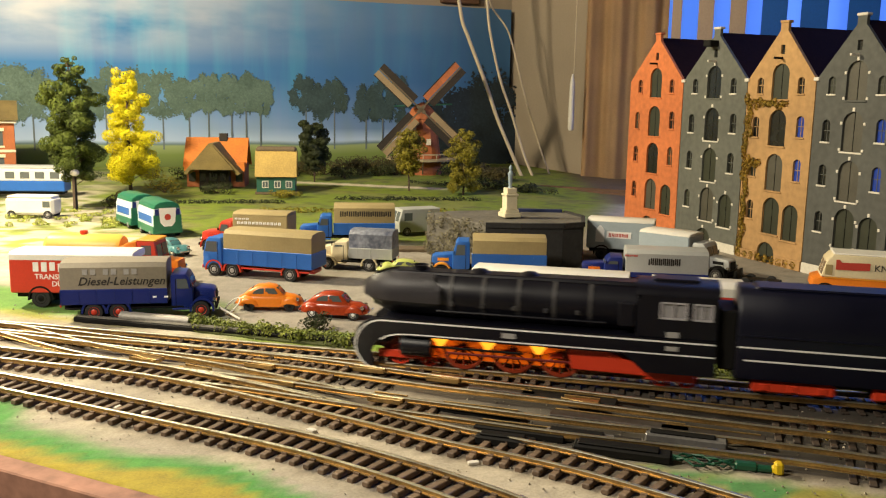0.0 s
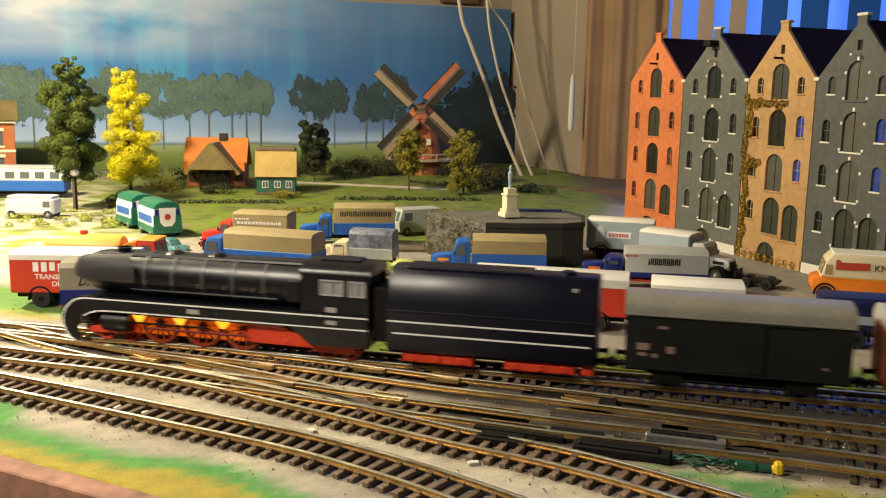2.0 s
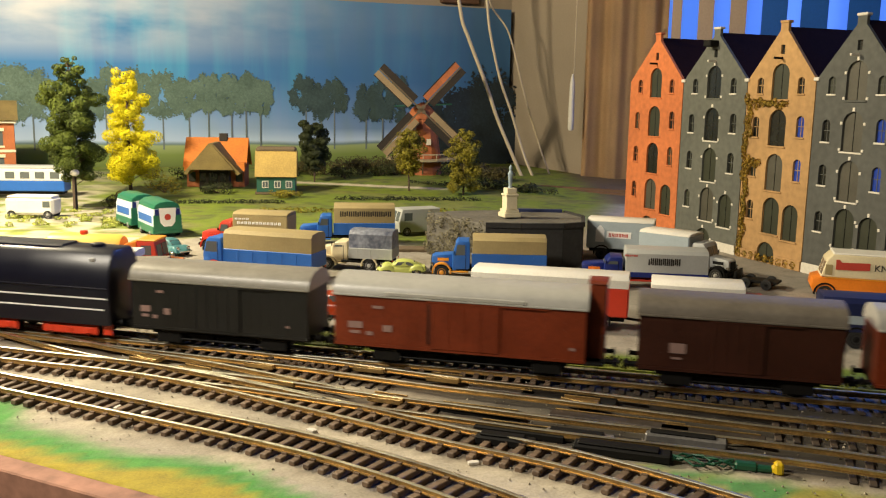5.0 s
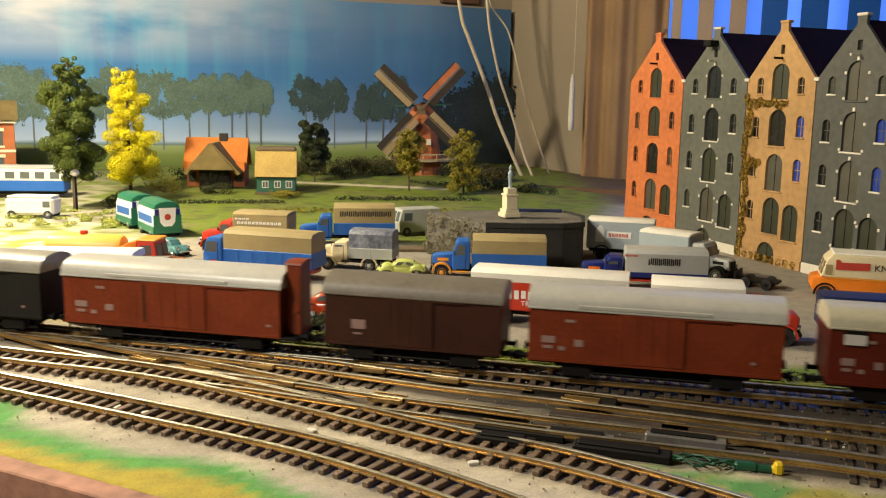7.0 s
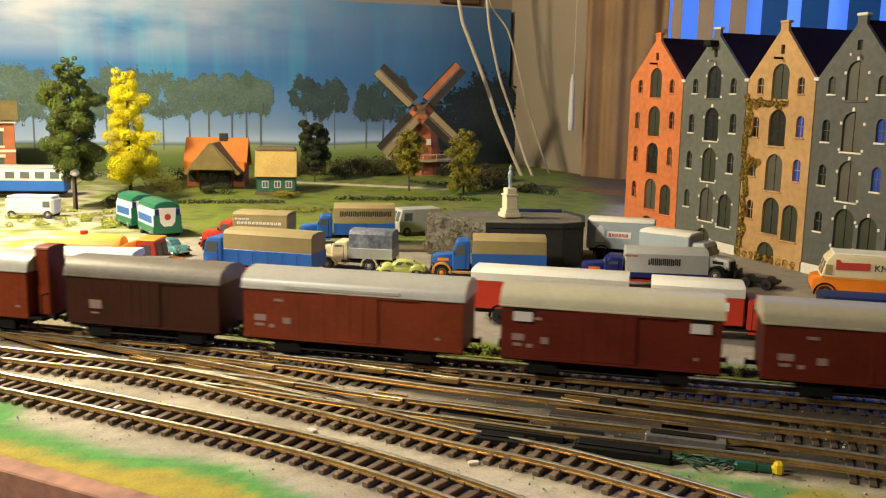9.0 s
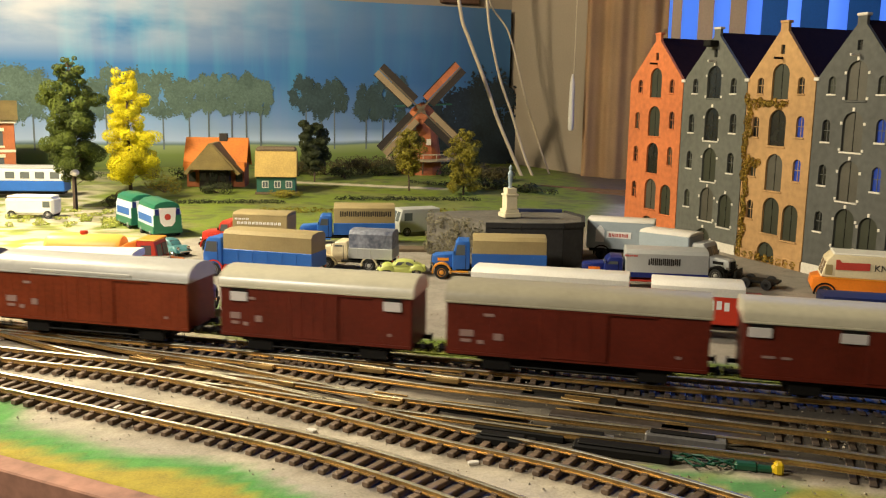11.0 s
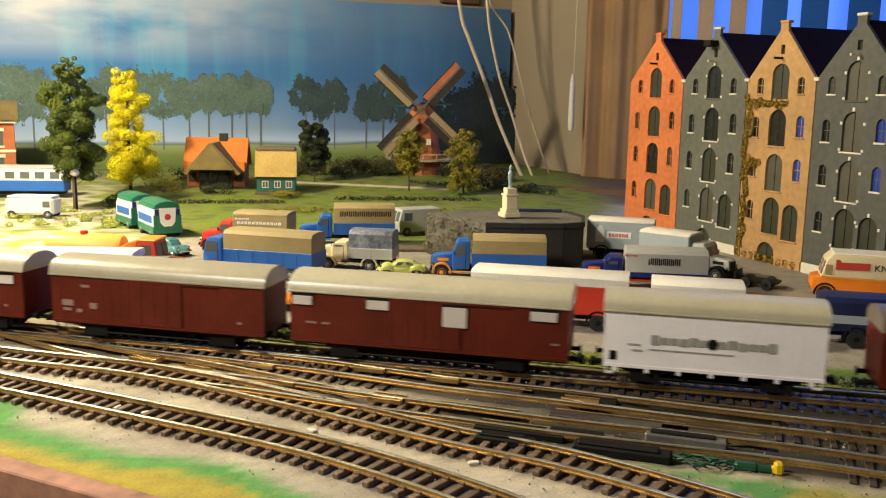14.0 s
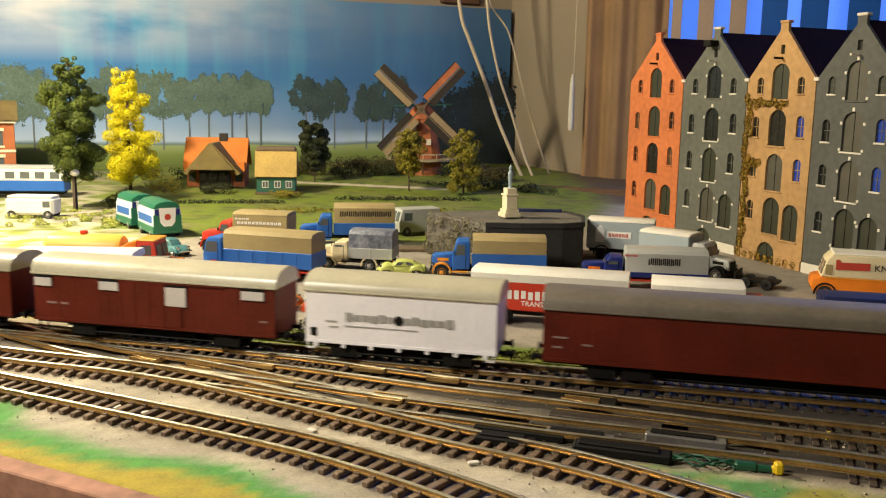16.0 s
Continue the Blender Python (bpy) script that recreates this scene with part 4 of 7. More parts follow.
def hut():
    x, y = -0.239, 1.285
    root = thing("hut", "dark green wooden hut with a straw-yellow roof", "hut", pose(x, y, relief(x, y), 0, 0, 6))
    part("wall", boxes((-27, 27, -14, 18, 3, 24), bev=0.4), M_GREENPAINT, root)
    part("base", boxes((-29, 29, -16, 20, 0, 3)), M_TIMBER, root)
    part("roof", slab(bmesh.new(), [(-19, 25), (-7, 60), (13, 60), (23, 25), (20, 24), (3, 57), (-16, 24)], -29, 29, "yz"), M_STRAW, root, "steep straw-yellow roof")
    part("ridge", boxes((-28, 28, -8, 14, 58.5, 66), bev=2.5), M_TIMBER, root)
    for xx in (-15, 2, 18):
        w_ = part("window", boxes((xx - 4.5, xx + 4.5, -15, -13.8, 9, 19)), M_STONEWHITE, root, "white-framed window")
        for u in (-2, 2):
            part("pane", boxes((xx + u - 1.6, xx + u + 1.6, -15.3, -14.9, 10, 18)), M_GLASS, w_)


def station():
    x, y = -0.742, 1.396
    root = thing("station_house", "red brick station house with cream stone trim", "house", pose(x, y, relief(x, y), 0, 0, 25))
    part("wall", holed(bmesh.new(), [(-70, 0), (72, 0), (72, 84), (-70, 84)], [[(x0, z0), (x0 + 12, z0), (x0 + 12, z0 + 22), (x0, z0 + 22)] for x0 in (-50, -20, 10, 44) for z0 in (10, 50)], -40, -37), M_MILLBRICK, root)
    part("side_wall", boxes((69, 72, -37, 40, 0, 84)), M_MILLBRICK, root)
    for x0 in (-50, -20, 10, 44):
        for z0 in (10, 50):
            w_ = part("window", boxes((x0, x0 + 12, -38.5, -37.8, z0, z0 + 22)), M_GLASS, root)
            part("window_sill", boxes((x0 - 2, x0 + 14, -42, -38, z0 - 3, z0), bev=0.4), M_CREAM, root)
            part("lintel", boxes((x0 - 2, x0 + 14, -41.5, -38, z0 + 22, z0 + 27), bev=0.4), M_CREAM, root)
    part("string_course", boxes((-71, 73, -41.5, -40, 40, 44)), M_CREAM, root)
    part("cornice", boxes((-74, 76, -46, 42, 84, 89), bev=0.8), M_CREAM, root)
    part("roof", slab(bmesh.new(), [(-50, 89), (0, 118), (46, 89)], -76, 78, "yz"), M_THATCH, root)


cottage()
hut()
station()


# ---- stone platform with monument ----
M_GRANITE = mat("grey_rubble_stone", (0.13, 0.12, 0.10), 0.9, 0, 260, 0.45, 1.0, 40)
M_DARKWALL = mat("sooty_stone_wall", (0.03, 0.029, 0.028), 0.85, 0, 260, 0.35, 0.7, 40)
plat = thing("stone_platform", "grey rubble platform with a sooty retaining wall", "platform", pose(0, 0, GROUND))
outline = [(36, 761), (66, 759), (102, 763), (120, 774), (126, 815), (114, 850), (62, 860), (8, 846), (-15, 826)]
part("core", slab(bmesh.new(), outline, 0, 38, "xy", bev=1.0), M_GRANITE, plat)
rngp = random.Random(77)
leaf_cloud("moss", [((-15 + 51 * k / 30 + rngp.uniform(-2, 2), 826 - 65 * k / 30 + rngp.uniform(-3, 1), rngp.uniform(2, 38)), (4, 4, 5)) for k in range(31) for _ in (0, 1, 2)], 5000, 0.8, leaf_material("dry_moss", (0.13, 0.115, 0.06), (0.24, 0.21, 0.12)), plat, 78, label="shaggy grey-green moss on the sloping face")
for (ax, ay), (bx, by) in zip(outline[:5], outline[1:6]):
    n_ = Vector((by - ay, -(bx - ax), 0)).normalized() * 1.6
    a_, b_ = Vector((ax, ay, 0)), Vector((bx, by, 0))
    for name_, z0, z1, off in (("wall_panel", 0, 35, 1.0), ("coping", 35.2, 39.5, 1.7)):
        bm = bmesh.new()
        v = [bm.verts.new(p + n_ * k + Vector((0, 0, z))) for z in (z0, z1) for p, k in ((a_, off), (b_, off), (b_, -0.4), (a_, -0.4))]
        for f in ((0, 1, 2, 3), (4, 5, 6, 7), (0, 1, 5, 4), (1, 2, 6, 5), (2, 3, 7, 6), (3, 0, 4, 7)):
            bm.faces.new([v[i] for i in f])
        part(name_, bm, M_DARKWALL, plat, "black sooty stone")
part("parapet", boxes((70, 112, 846, 850, 37, 41), bev=0.6), plastic("navy_paint", (0.02, 0.03, 0.10), 0.5), plat, "dark blue parapet")
mon = thing("monument", "cream stone pedestal with a small pale blue statue", "monument", pose(0.0590, 0.803, GROUND + 0.039, 0, 0, 20))
bm = bmesh.new()
for hw, z0, z1 in ((7.8, 0, 4), (6.5, 4, 7), (5.2, 7, 19), (6.0, 19, 21), (4.6, 21, 26)):
    box(bm, -hw, hw, -hw, hw, z0, z1, bev=0.4)
part("pedestal", bm, M_CREAM, mon)
part("statue", lathe(bmesh.new(), [(26, 2.2), (28, 1.5), (34, 1.9), (39, 2.4), (41.5, 1.0), (43, 1.5), (45, 1.4), (46.2, 0.4)], "z", 12), plastic("pale_blue_paint", (0.28, 0.36, 0.42), 0.6), mon)

# ---- small scenery by the tracks ----
pipe = thing("pipe", "grey metal pipe lying beside the track", "pipe", pose(-0.203, 0.5555, GROUND, 0, 0, -13))
part("barrel", lathe(bmesh.new(), [(0, 3.0), (0.3, 3.6), (48, 3.6), (48.3, 2.8), (46, 2.6)], "x", 16, at=(0, 0, 3.6)), mat("grey_pipe", (0.30, 0.28, 0.25), 0.45, 0.3, 500, 0.2, 0.2, 60), pipe, smooth=True)
strip = thing("cable_trough", "long dark cable trough between track and hedge", "trough", pose(-0.232, 0.556, GROUND, 0, 0, -13.2))
part("trough", boxes((0, 175, -3.0, 3.0, 0, 3.2), bev=0.6), M_DARK, strip)
part("lid", boxes((2, 120, -2.2, 2.2, 3.2, 3.9), bev=0.3), mat("dusty_lid", (0.13, 0.12, 0.10), 0.7, 0, 400, 0.3, 0.2, 50), strip)
M_WIREGREEN = plastic("green_wire", (0.008, 0.07, 0.035), 0.4)
plug = thing("wire_connector", "green wires ending in a yellow plug on the board", "wire connector", pose(0.1235, 0.3395, GROUND, 0, 0, -12))
part("plug", boxes((9, 12.5, -3, 1.5, 0, 5.0), (8, 10, -2, 1, 0, 3.5), bev=0.8), plastic("yellow_plug", (0.62, 0.42, 0.01), 0.4), plug, "yellow plastic plug")
part("sleeve", boxes((-6, 3, -2, 2.4, 0, 3.4), (2, 9, -1.6, 1.6, 0, 2.8), bev=0.9), M_WIREGREEN, plug)
for k in range(5):
    bm = bmesh.new()
    pts = [Vector((-6 - j * 4, math.sin(j * 1.3 + k) * 4 + k - 2, 1.0 + 2.2 * abs(math.sin(j * 0.9 + k * 1.7)))) for j in range(7)]
    last = None
    for p_ in pts:
        ring = [bm.verts.new(p_ + Vector((0, 0.45 * math.cos(j * math.pi / 3), 0.45 * math.sin(j * math.pi / 3)))) for j in range(6)]
        if last:
            for j in range(6):
                bm.faces.new((last[j], last[(j + 1) % 6], ring[(j + 1) % 6], ring[j]))
        last = ring
    part("wire", bm, M_WIREGREEN, plug, smooth=True)
for k, (x, y, w, l, c_) in enumerate(((0.028, 0.3615, 7, 26, 0), (0.075, 0.352, 8, 40, 0), (0.060, 0.367, 6, 30, 1), (0.105, 0.366, 6, 34, 1))):
    dev = thing("point_motor", "dark boxy point motor between the tracks", "point motor", pose(x, y, GROUND, 0, 0, -17))
    part("case", boxes((-l / 2, l / 2, -w / 2, w / 2, 0, 4.0), bev=0.8), M_DARK if c_ == 0 else mat("grey_case", (0.12, 0.115, 0.11), 0.4, 0, 500, 0.3, 0.1, 60), dev)
    part("lid", boxes((-l / 2 + 2, l / 2 - 5, -w / 2 + 1, w / 2 - 1, 4.0, 5.0), bev=0.4), M_DARK, dev)
    part("lever", tube(bmesh.new(), (l / 2, 0, 2), (l / 2 + 8, 3, 2.2), 0.4, n=6), M_STEEL, dev)
sig = thing("track_marker", "tiny yellow marker beside the dim siding", "marker", pose(0.1690, 0.3735, GROUND))
part("plate", boxes((-0.9, 0.9, -0.6, 0.6, 0, 4), bev=0.3), plastic("yellow_marker", (0.65, 0.48, 0.03), 0.5), sig)
# dark covers and worn metal strips between the rails of the turnouts
M_PLATE = mat("oily_steel_plate", (0.10, 0.085, 0.075), 0.4, 0.6, 500, 0.5, 0.2, 50)
for x, y, l, w, m_ in ((0.062, 0.4175, 46, 9, M_DARK), (0.128, 0.4045, 58, 9, M_PLATE), (0.030, 0.4260, 34, 5, M_PLATE), (0.080, 0.3865, 62, 8, M_PLATE), (0.018, 0.3980, 40, 6, M_DARK), (0.118, 0.3720, 44, 8, M_PLATE), (0.035, 0.3740, 40, 9, M_DARK)):
    pc = thing("cover_strip", "narrow oily metal strip between turnout rails", "cover strip", pose(x, y, GROUND, 0, 0, -17.5), "metal strips in the turnouts")
    part("strip", boxes((-l / 2, l / 2, -w / 2, w / 2, 0, 3.2), bev=0.5), m_, pc)
    part("edge", boxes((-l / 2 + 2, l / 2 - 2, w / 2 - 1.0, w / 2 - 0.4, 3.2, 3.9), bev=0.15), M_RAILSIDE, pc)
lamp = thing("street_lamp", "dark lamp post with a white globe under the tree", "street lamp", pose(-0.4395, 1.072, GROUND))
part("post", tube(bmesh.new(), (0, 0, 0), (0, 0, 44), 1.3, 0.8, n=8), M_DARK, lamp)
part("globe", lathe(bmesh.new(), [(43, 2), (45, 5), (48, 5.2), (50.5, 3), (51, 0.5)], "z", 12), M_STONEWHITE, lamp, "white lamp globe", smooth=True)

# bright castings of the turnouts
for k, (px_, py_, a_) in enumerate(FROGS):
    fr = thing("turnout_frog", "worn bright metal crossing piece of a turnout", "turnout frog", pose(px_, py_, -0.0026, 0, 0, a_), "metal crossing pieces of the turnouts")
    part("casting", slab(bmesh.new(), [(-9, -0.7), (2, -2.6), (9, -2.4), (9, 2.4), (2, 2.6), (-9, 0.7)], 0, 2.2, "xy", bev=0.3), M_RAILSIDE, fr)
    for s in (-1, 1):
        part("check_rail", boxes((-8, 9, s * 4.2 - 0.35, s * 4.2 + 0.35, 0, 2.3), bev=0.15), M_RAILSIDE, fr)
# scattered white crumbs of ballast and loose stones, past counting
rngs = np.random.RandomState(12)
n_ = 2600
px = rngs.uniform(-0.45, 0.35, n_)
py = rngs.uniform(0.29, 0.60, n_)
keep = front_distance(px, py) > 0.03
px, py = px[keep], py[keep]
tri, vs = [], []
for i, (x, y) in enumerate(zip(px, py)):
    s = rngs.uniform(0.0003, 0.0008)
    b0 = len(vs)
    a = rngs.uniform(0, 6.28)
    for j in range(3):
        vs.append((x + s * math.cos(a + 2.09 * j), y + s * math.sin(a + 2.09 * j), GROUND + 0.0004))
    vs.append((x, y, GROUND + 0.0004 + s))
    tri += [(b0, b0 + 1, b0 + 3), (b0 + 1, b0 + 2, b0 + 3), (b0 + 2, b0, b0 + 3)]
me = bpy.data.meshes.new("gravel")
me.from_pydata(vs, [], tri)
me.materials.append(mat("gravel_stone", (0.33, 0.29, 0.22), 0.9, 0, 300, 0.5, 0.2, 40))
tagged(new("gravel", me), "loose pale gravel crumbs between the tracks", "gravel", kind="stuff")
for k, (x, y, r_) in enumerate(((0.0135, 0.3405, 20), (-0.0555, 0.3725, -30), (-0.113, 0.372, 60), (-0.133, 0.3905, 10), (-0.149, 0.397, 80))):
    sc_ = thing("paper_scrap", "tiny white scrap of paper on the ballast", "paper scrap", pose(x, y, GROUND + 0.0004, 0, 0, r_), "white scraps on the ballast")
    part("scrap", slab(bmesh.new(), [(-2.4, -1.2), (1.8, -1.5), (2.6, 0.4), (0.3, 1.6), (-2.0, 1.0)], 0, 1.1, "xy", bev=0.2), M_WALLPALE, sc_)

# ---- road vehicles ----
def rimmed_wheel(parent, x, y, r, hub_m, w=3.6):
    s = 1 if y > 0 else -1
    t = part("wheel", lathe(bmesh.new(), [(-w / 2, r * 0.55), (-w / 2, r * 0.93), (-w / 2 + 0.5, r), (w / 2 - 0.5, r), (w / 2, r * 0.93), (w / 2, r * 0.55)], "y", 20), M_RUBBER, parent, smooth=True)
    t.location = (x / 1000, y / 1000, r / 1000)
    part("rim", lathe(bmesh.new(), [(s * (w / 2 - 1.2), r * 0.60), (s * (w / 2 + 0.15), r * 0.60), (s * (w / 2 - 0.3), r * 0.42), (s * (w / 2 + 0.5), r * 0.22), (s * (w / 2 + 0.6), r * 0.05)], "y", 14), hub_m, t, smooth=True)
    return t


def fender(parent, x, y0, y1, r, m, z=None):
    z = r if z is None else z
    o = arc(x, z, r + 2.2, -8, 188, 12) + arc(x, z, r + 1.0, 188, -8, 12)
    part("fender", slab(bmesh.new(), o, y0, y1), m, parent, smooth=True)


def loft(bm, stations, n=10, close=True):
    """Cross-sections (x, half width, bottom, top, squareness) joined into a shell."""
    rings = []
    for x, w, z0, z1, p in stations:
        ring = []
        for k in range(n + 1):
            a = math.pi * k / n
            c, s = math.cos(a), math.sin(a)
            ring.append(bm.verts.new((x, math.copysign(abs(c) ** p, c) * w, z0 + (z1 - z0) * s ** p)))
        rings.append(ring)
    for p, q in zip(rings, rings[1:]):
        for k in range(n):
            bm.faces.new((p[k], p[k + 1], q[k + 1], q[k]))
        bm.faces.new((p[0], q[0], q[n], p[n]))
    bm.faces.new(rings[0])
    bm.faces.new(rings[-1][::-1])
    return bm


def cargo(root, x0, x1, hw, z0, zb, z1, bed_m, top_m, box_body, roof_m, thick=2.4):
    """A load bed with a tarpaulin, or a box body with its roof."""
    if box_body:
        b = part("box_body", boxes((x0, x1, -hw, hw, z0, z1 - thick + 0.2), bev=0.8), bed_m, root)
        part("roof", slab(bmesh.new(), [(-hw, z1 - thick), (-hw, z1 - 1.9), (-hw + 2.2, z1 - 0.2), (0, z1 + 0.2), (hw - 2.2, z1 - 0.2), (hw, z1 - 1.9), (hw, z1 - thick)], x0, x1, "yz", bev=0.5), roof_m, root, smooth=True)
        return b
    bed = part("load_bed", boxes((x0, x1, -hw, hw, z0, zb), bev=0.4), bed_m, root)
    n = 6
    for s in (-1, 1):
        for k in range(n + 1):
            x = x0 + 0.5 + (x1 - x0 - 1) * k / n
            part("stake", boxes((x - 0.35, x + 0.35, s * hw - 0.3, s * hw + 0.3, z0 + 0.3, zb - 0.3)), bed_m, bed)
    hw2 = hw - 0.4
    prof = [(-hw2, zb - 0.2), (-hw2, z1 - 3.6), (-hw2 + 2.8, z1 - 0.8), (0, z1), (hw2 - 2.8, z1 - 0.8), (hw2, z1 - 3.6), (hw2, zb - 0.2)]
    t = part("tarpaulin", slab(bmesh.new(), prof, x0 + 0.3, x1 - 0.3, "yz", bev=0.5), top_m, root, smooth=True)
    return t


def truck(label, x, y, heading, L, cab, cab_m, bed_m, top_m, fender_m, hub_m, axles, z1=38.0, zb=21.0, box_body=False, roof_m=None, frame_m=None, hw=14.0, r=5.6, z=None, cab_h=29.0, category="truck", bonnet=17.0, thick=2.4):
    root = thing("truck", label, category, pose(x, y, GROUND if z is None else z, 0, 0, heading), "toy trucks in the yard")
    h = L / 2
    frame_m = frame_m or M_DARK
    part("chassis", boxes((-h + 1, h - 3, -7, 7, 6.2, 9.4), (-h + 3, h - 20, -12, -7, 7.0, 8.6), (-h + 3, h - 20, 7, 12, 7.0, 8.6), bev=0.4), frame_m, root)
    xf = h if cab == "flat" else h - bonnet
    xr = xf - (17 if cab == "flat" else 14)
    cw = hw - 0.8 if cab == "flat" else hw - 2.2
    if cab == "flat":
        prof = [(xr, 6.0), (xf - 0.8, 6.0), (xf, 9), (xf - 0.6, 18), (xf - 3.2, cab_h - 2.0), (xf - 5, cab_h), (xr + 1, cab_h), (xr, cab_h - 1.2)]
    else:
        prof = [(xr, 7.0), (xf, 7.0), (xf, 19.5), (xf - 2.6, cab_h - 1.8), (xf - 4.5, cab_h), (xr + 1, cab_h), (xr, cab_h - 1.2)]
    body = part("cab", slab(bmesh.new(), prof, -cw, cw, bev=1.2), cab_m, root, smooth=True)
    zs0, zs1 = 19.6, cab_h - 3.0
    for s in (-1, 1):
        part("side_window", slab(bmesh.new(), [(xr + 4.0, zs0), (xf - 2.4, zs0), (xf - 3.9, zs1), (xr + 4.0, zs1)], s * cw - 0.25, s * cw + 0.12), M_GLASS, body)
        part("door_line", boxes((xr + 3.1, xr + 3.5, s * cw - 0.1, s * cw + 0.12, 8, zs1)), M_DARK, body)
        part("windscreen", slab(bmesh.new(), [(xf - 0.5 if cab == "flat" else xf + 0.15, zs0), (xf - 2.6 if cab == "flat" else xf - 2.0, zs1), (xf - 3.2, zs1), (xf - 1.2, zs0)], min(s * 0.7, s * (cw - 1.6)), max(s * 0.7, s * (cw - 1.6))), M_GLASS, body)
        part("headlight", lathe(bmesh.new(), [(h - 1.5, 1.7), (h + 0.3, 1.7), (h + 0.6, 1.0)], "x", 12, at=(0, s * (cw - 2.6), 11.5)), M_CHROME, root)
    if cab != "flat":
        hood = [(xf - 1, 8.5), (h - 1.2, 8.5), (h, 10), (h - 0.4, 17.2), (h - 2.5, 18.6), (xf - 1, 20.0)]
        part("bonnet", slab(bmesh.new(), hood, -7.6, 7.6, bev=1.4), cab_m, root, smooth=True)
        part("grille", boxes((h - 0.5, h + 0.3, -5, 5, 9.5, 16.5), bev=0.3), M_DARK, root)
        for s in (-1, 1):
            part("hood_vent", boxes((xf + 3, h - 5, s * 7.7 - 0.2, s * 7.7 + 0.25, 14.2, 16.6)), fender_m, root)
            fender(root, h - 8.5, *sorted((s * 7.2, s * (hw - 0.6))), r, fender_m)
            part("running_step", boxes((xr + 1, h - 16, *sorted((s * 8, s * (hw - 1.2))), 5.6, 7.0), bev=0.4), fender_m, root)
    part("bumper", boxes((h - 0.4, h + 1.0, -hw + 1, hw - 1, 6.0, 8.8), bev=0.5), frame_m, root)
    c = cargo(root, -h, xr - 1.6, hw, 10.5, zb, z1, bed_m, top_m, box_body, roof_m or top_m, thick)
    for k, ax in enumerate(axles):
        wx = h - ax
        for s in (-1, 1):
            rimmed_wheel(root, wx, s * (hw - 2.4), r, hub_m)
            if not (cab != "flat" and k == 0):
                fender(root, wx, *sorted((s * (hw - 4.6), s * (hw - 0.4))), r, fender_m)
    for s in (-1, 1):
        part("tail_light", boxes((-h - 0.4, -h + 0.2, s * (hw - 2) - 0.8, s * (hw - 2) + 0.8, 9, 10.4)), M_RED, root)
        part("mirror", boxes((xf - 1.5, xf - 0.9, s * (cw + 0.9) - 0.7, s * (cw + 0.9) + 0.7, 20.5, 23)), M_DARK, root)
    return root, xr


def trailer(label, x, y, heading, L, bed_m, roof_m, axles, hub_m, z1=38.0, hw=14.0, tarp=False, zb=21.0, r=5.6, low=10.0, thick=2.4):
    root = thing("trailer", label, "trailer", pose(x, y, GROUND, 0, 0, heading), "toy trucks in the yard")
    h = L / 2
    cargo(root, -h, h, hw, low, zb, z1, bed_m, roof_m, not tarp, roof_m, thick)
    part("chassis", boxes((-h + 2, h - 2, -8, 8, 6.2, low), bev=0.4), M_DARK, root)
    part("drawbar", tube(bmesh.new(), (h - 2, 0, 7), (h + 12, 0, 5.5), 0.9, n=6), M_DARK, root)
    for ax in axles:
        for s in (-1, 1):
            rimmed_wheel(root, h - ax, s * (hw - 2.2), r, hub_m)
            fender(root, h - ax, *sorted((s * (hw - 4.4), s * (hw + 0.15))), r, M_DARK)
    return root


def bars(parent, x0, x1, y, z0, z1, count, m, label="", gap=0.35, slant=False):
    """A row of blocks in place of lettering that is not spelt out."""
    bm = bmesh.new()
    w = (x1 - x0) / count
    for k in range(count):
        xa = x0 + w * k
        d = (z1 - z0) * (0.12 if k % 3 == 1 else 0.0)
        e, f = sorted((y, y + 0.2 * (1 if y > 0 else -1)))
        b = w * (1 - gap)
        box(bm, xa, xa + b * 0.40, e, f, z0 + d, z1)
        box(bm, xa + b * 0.60, xa + b, e, f, z0, z1 - d)
    part("lettering_bar", bm, m, parent, label)


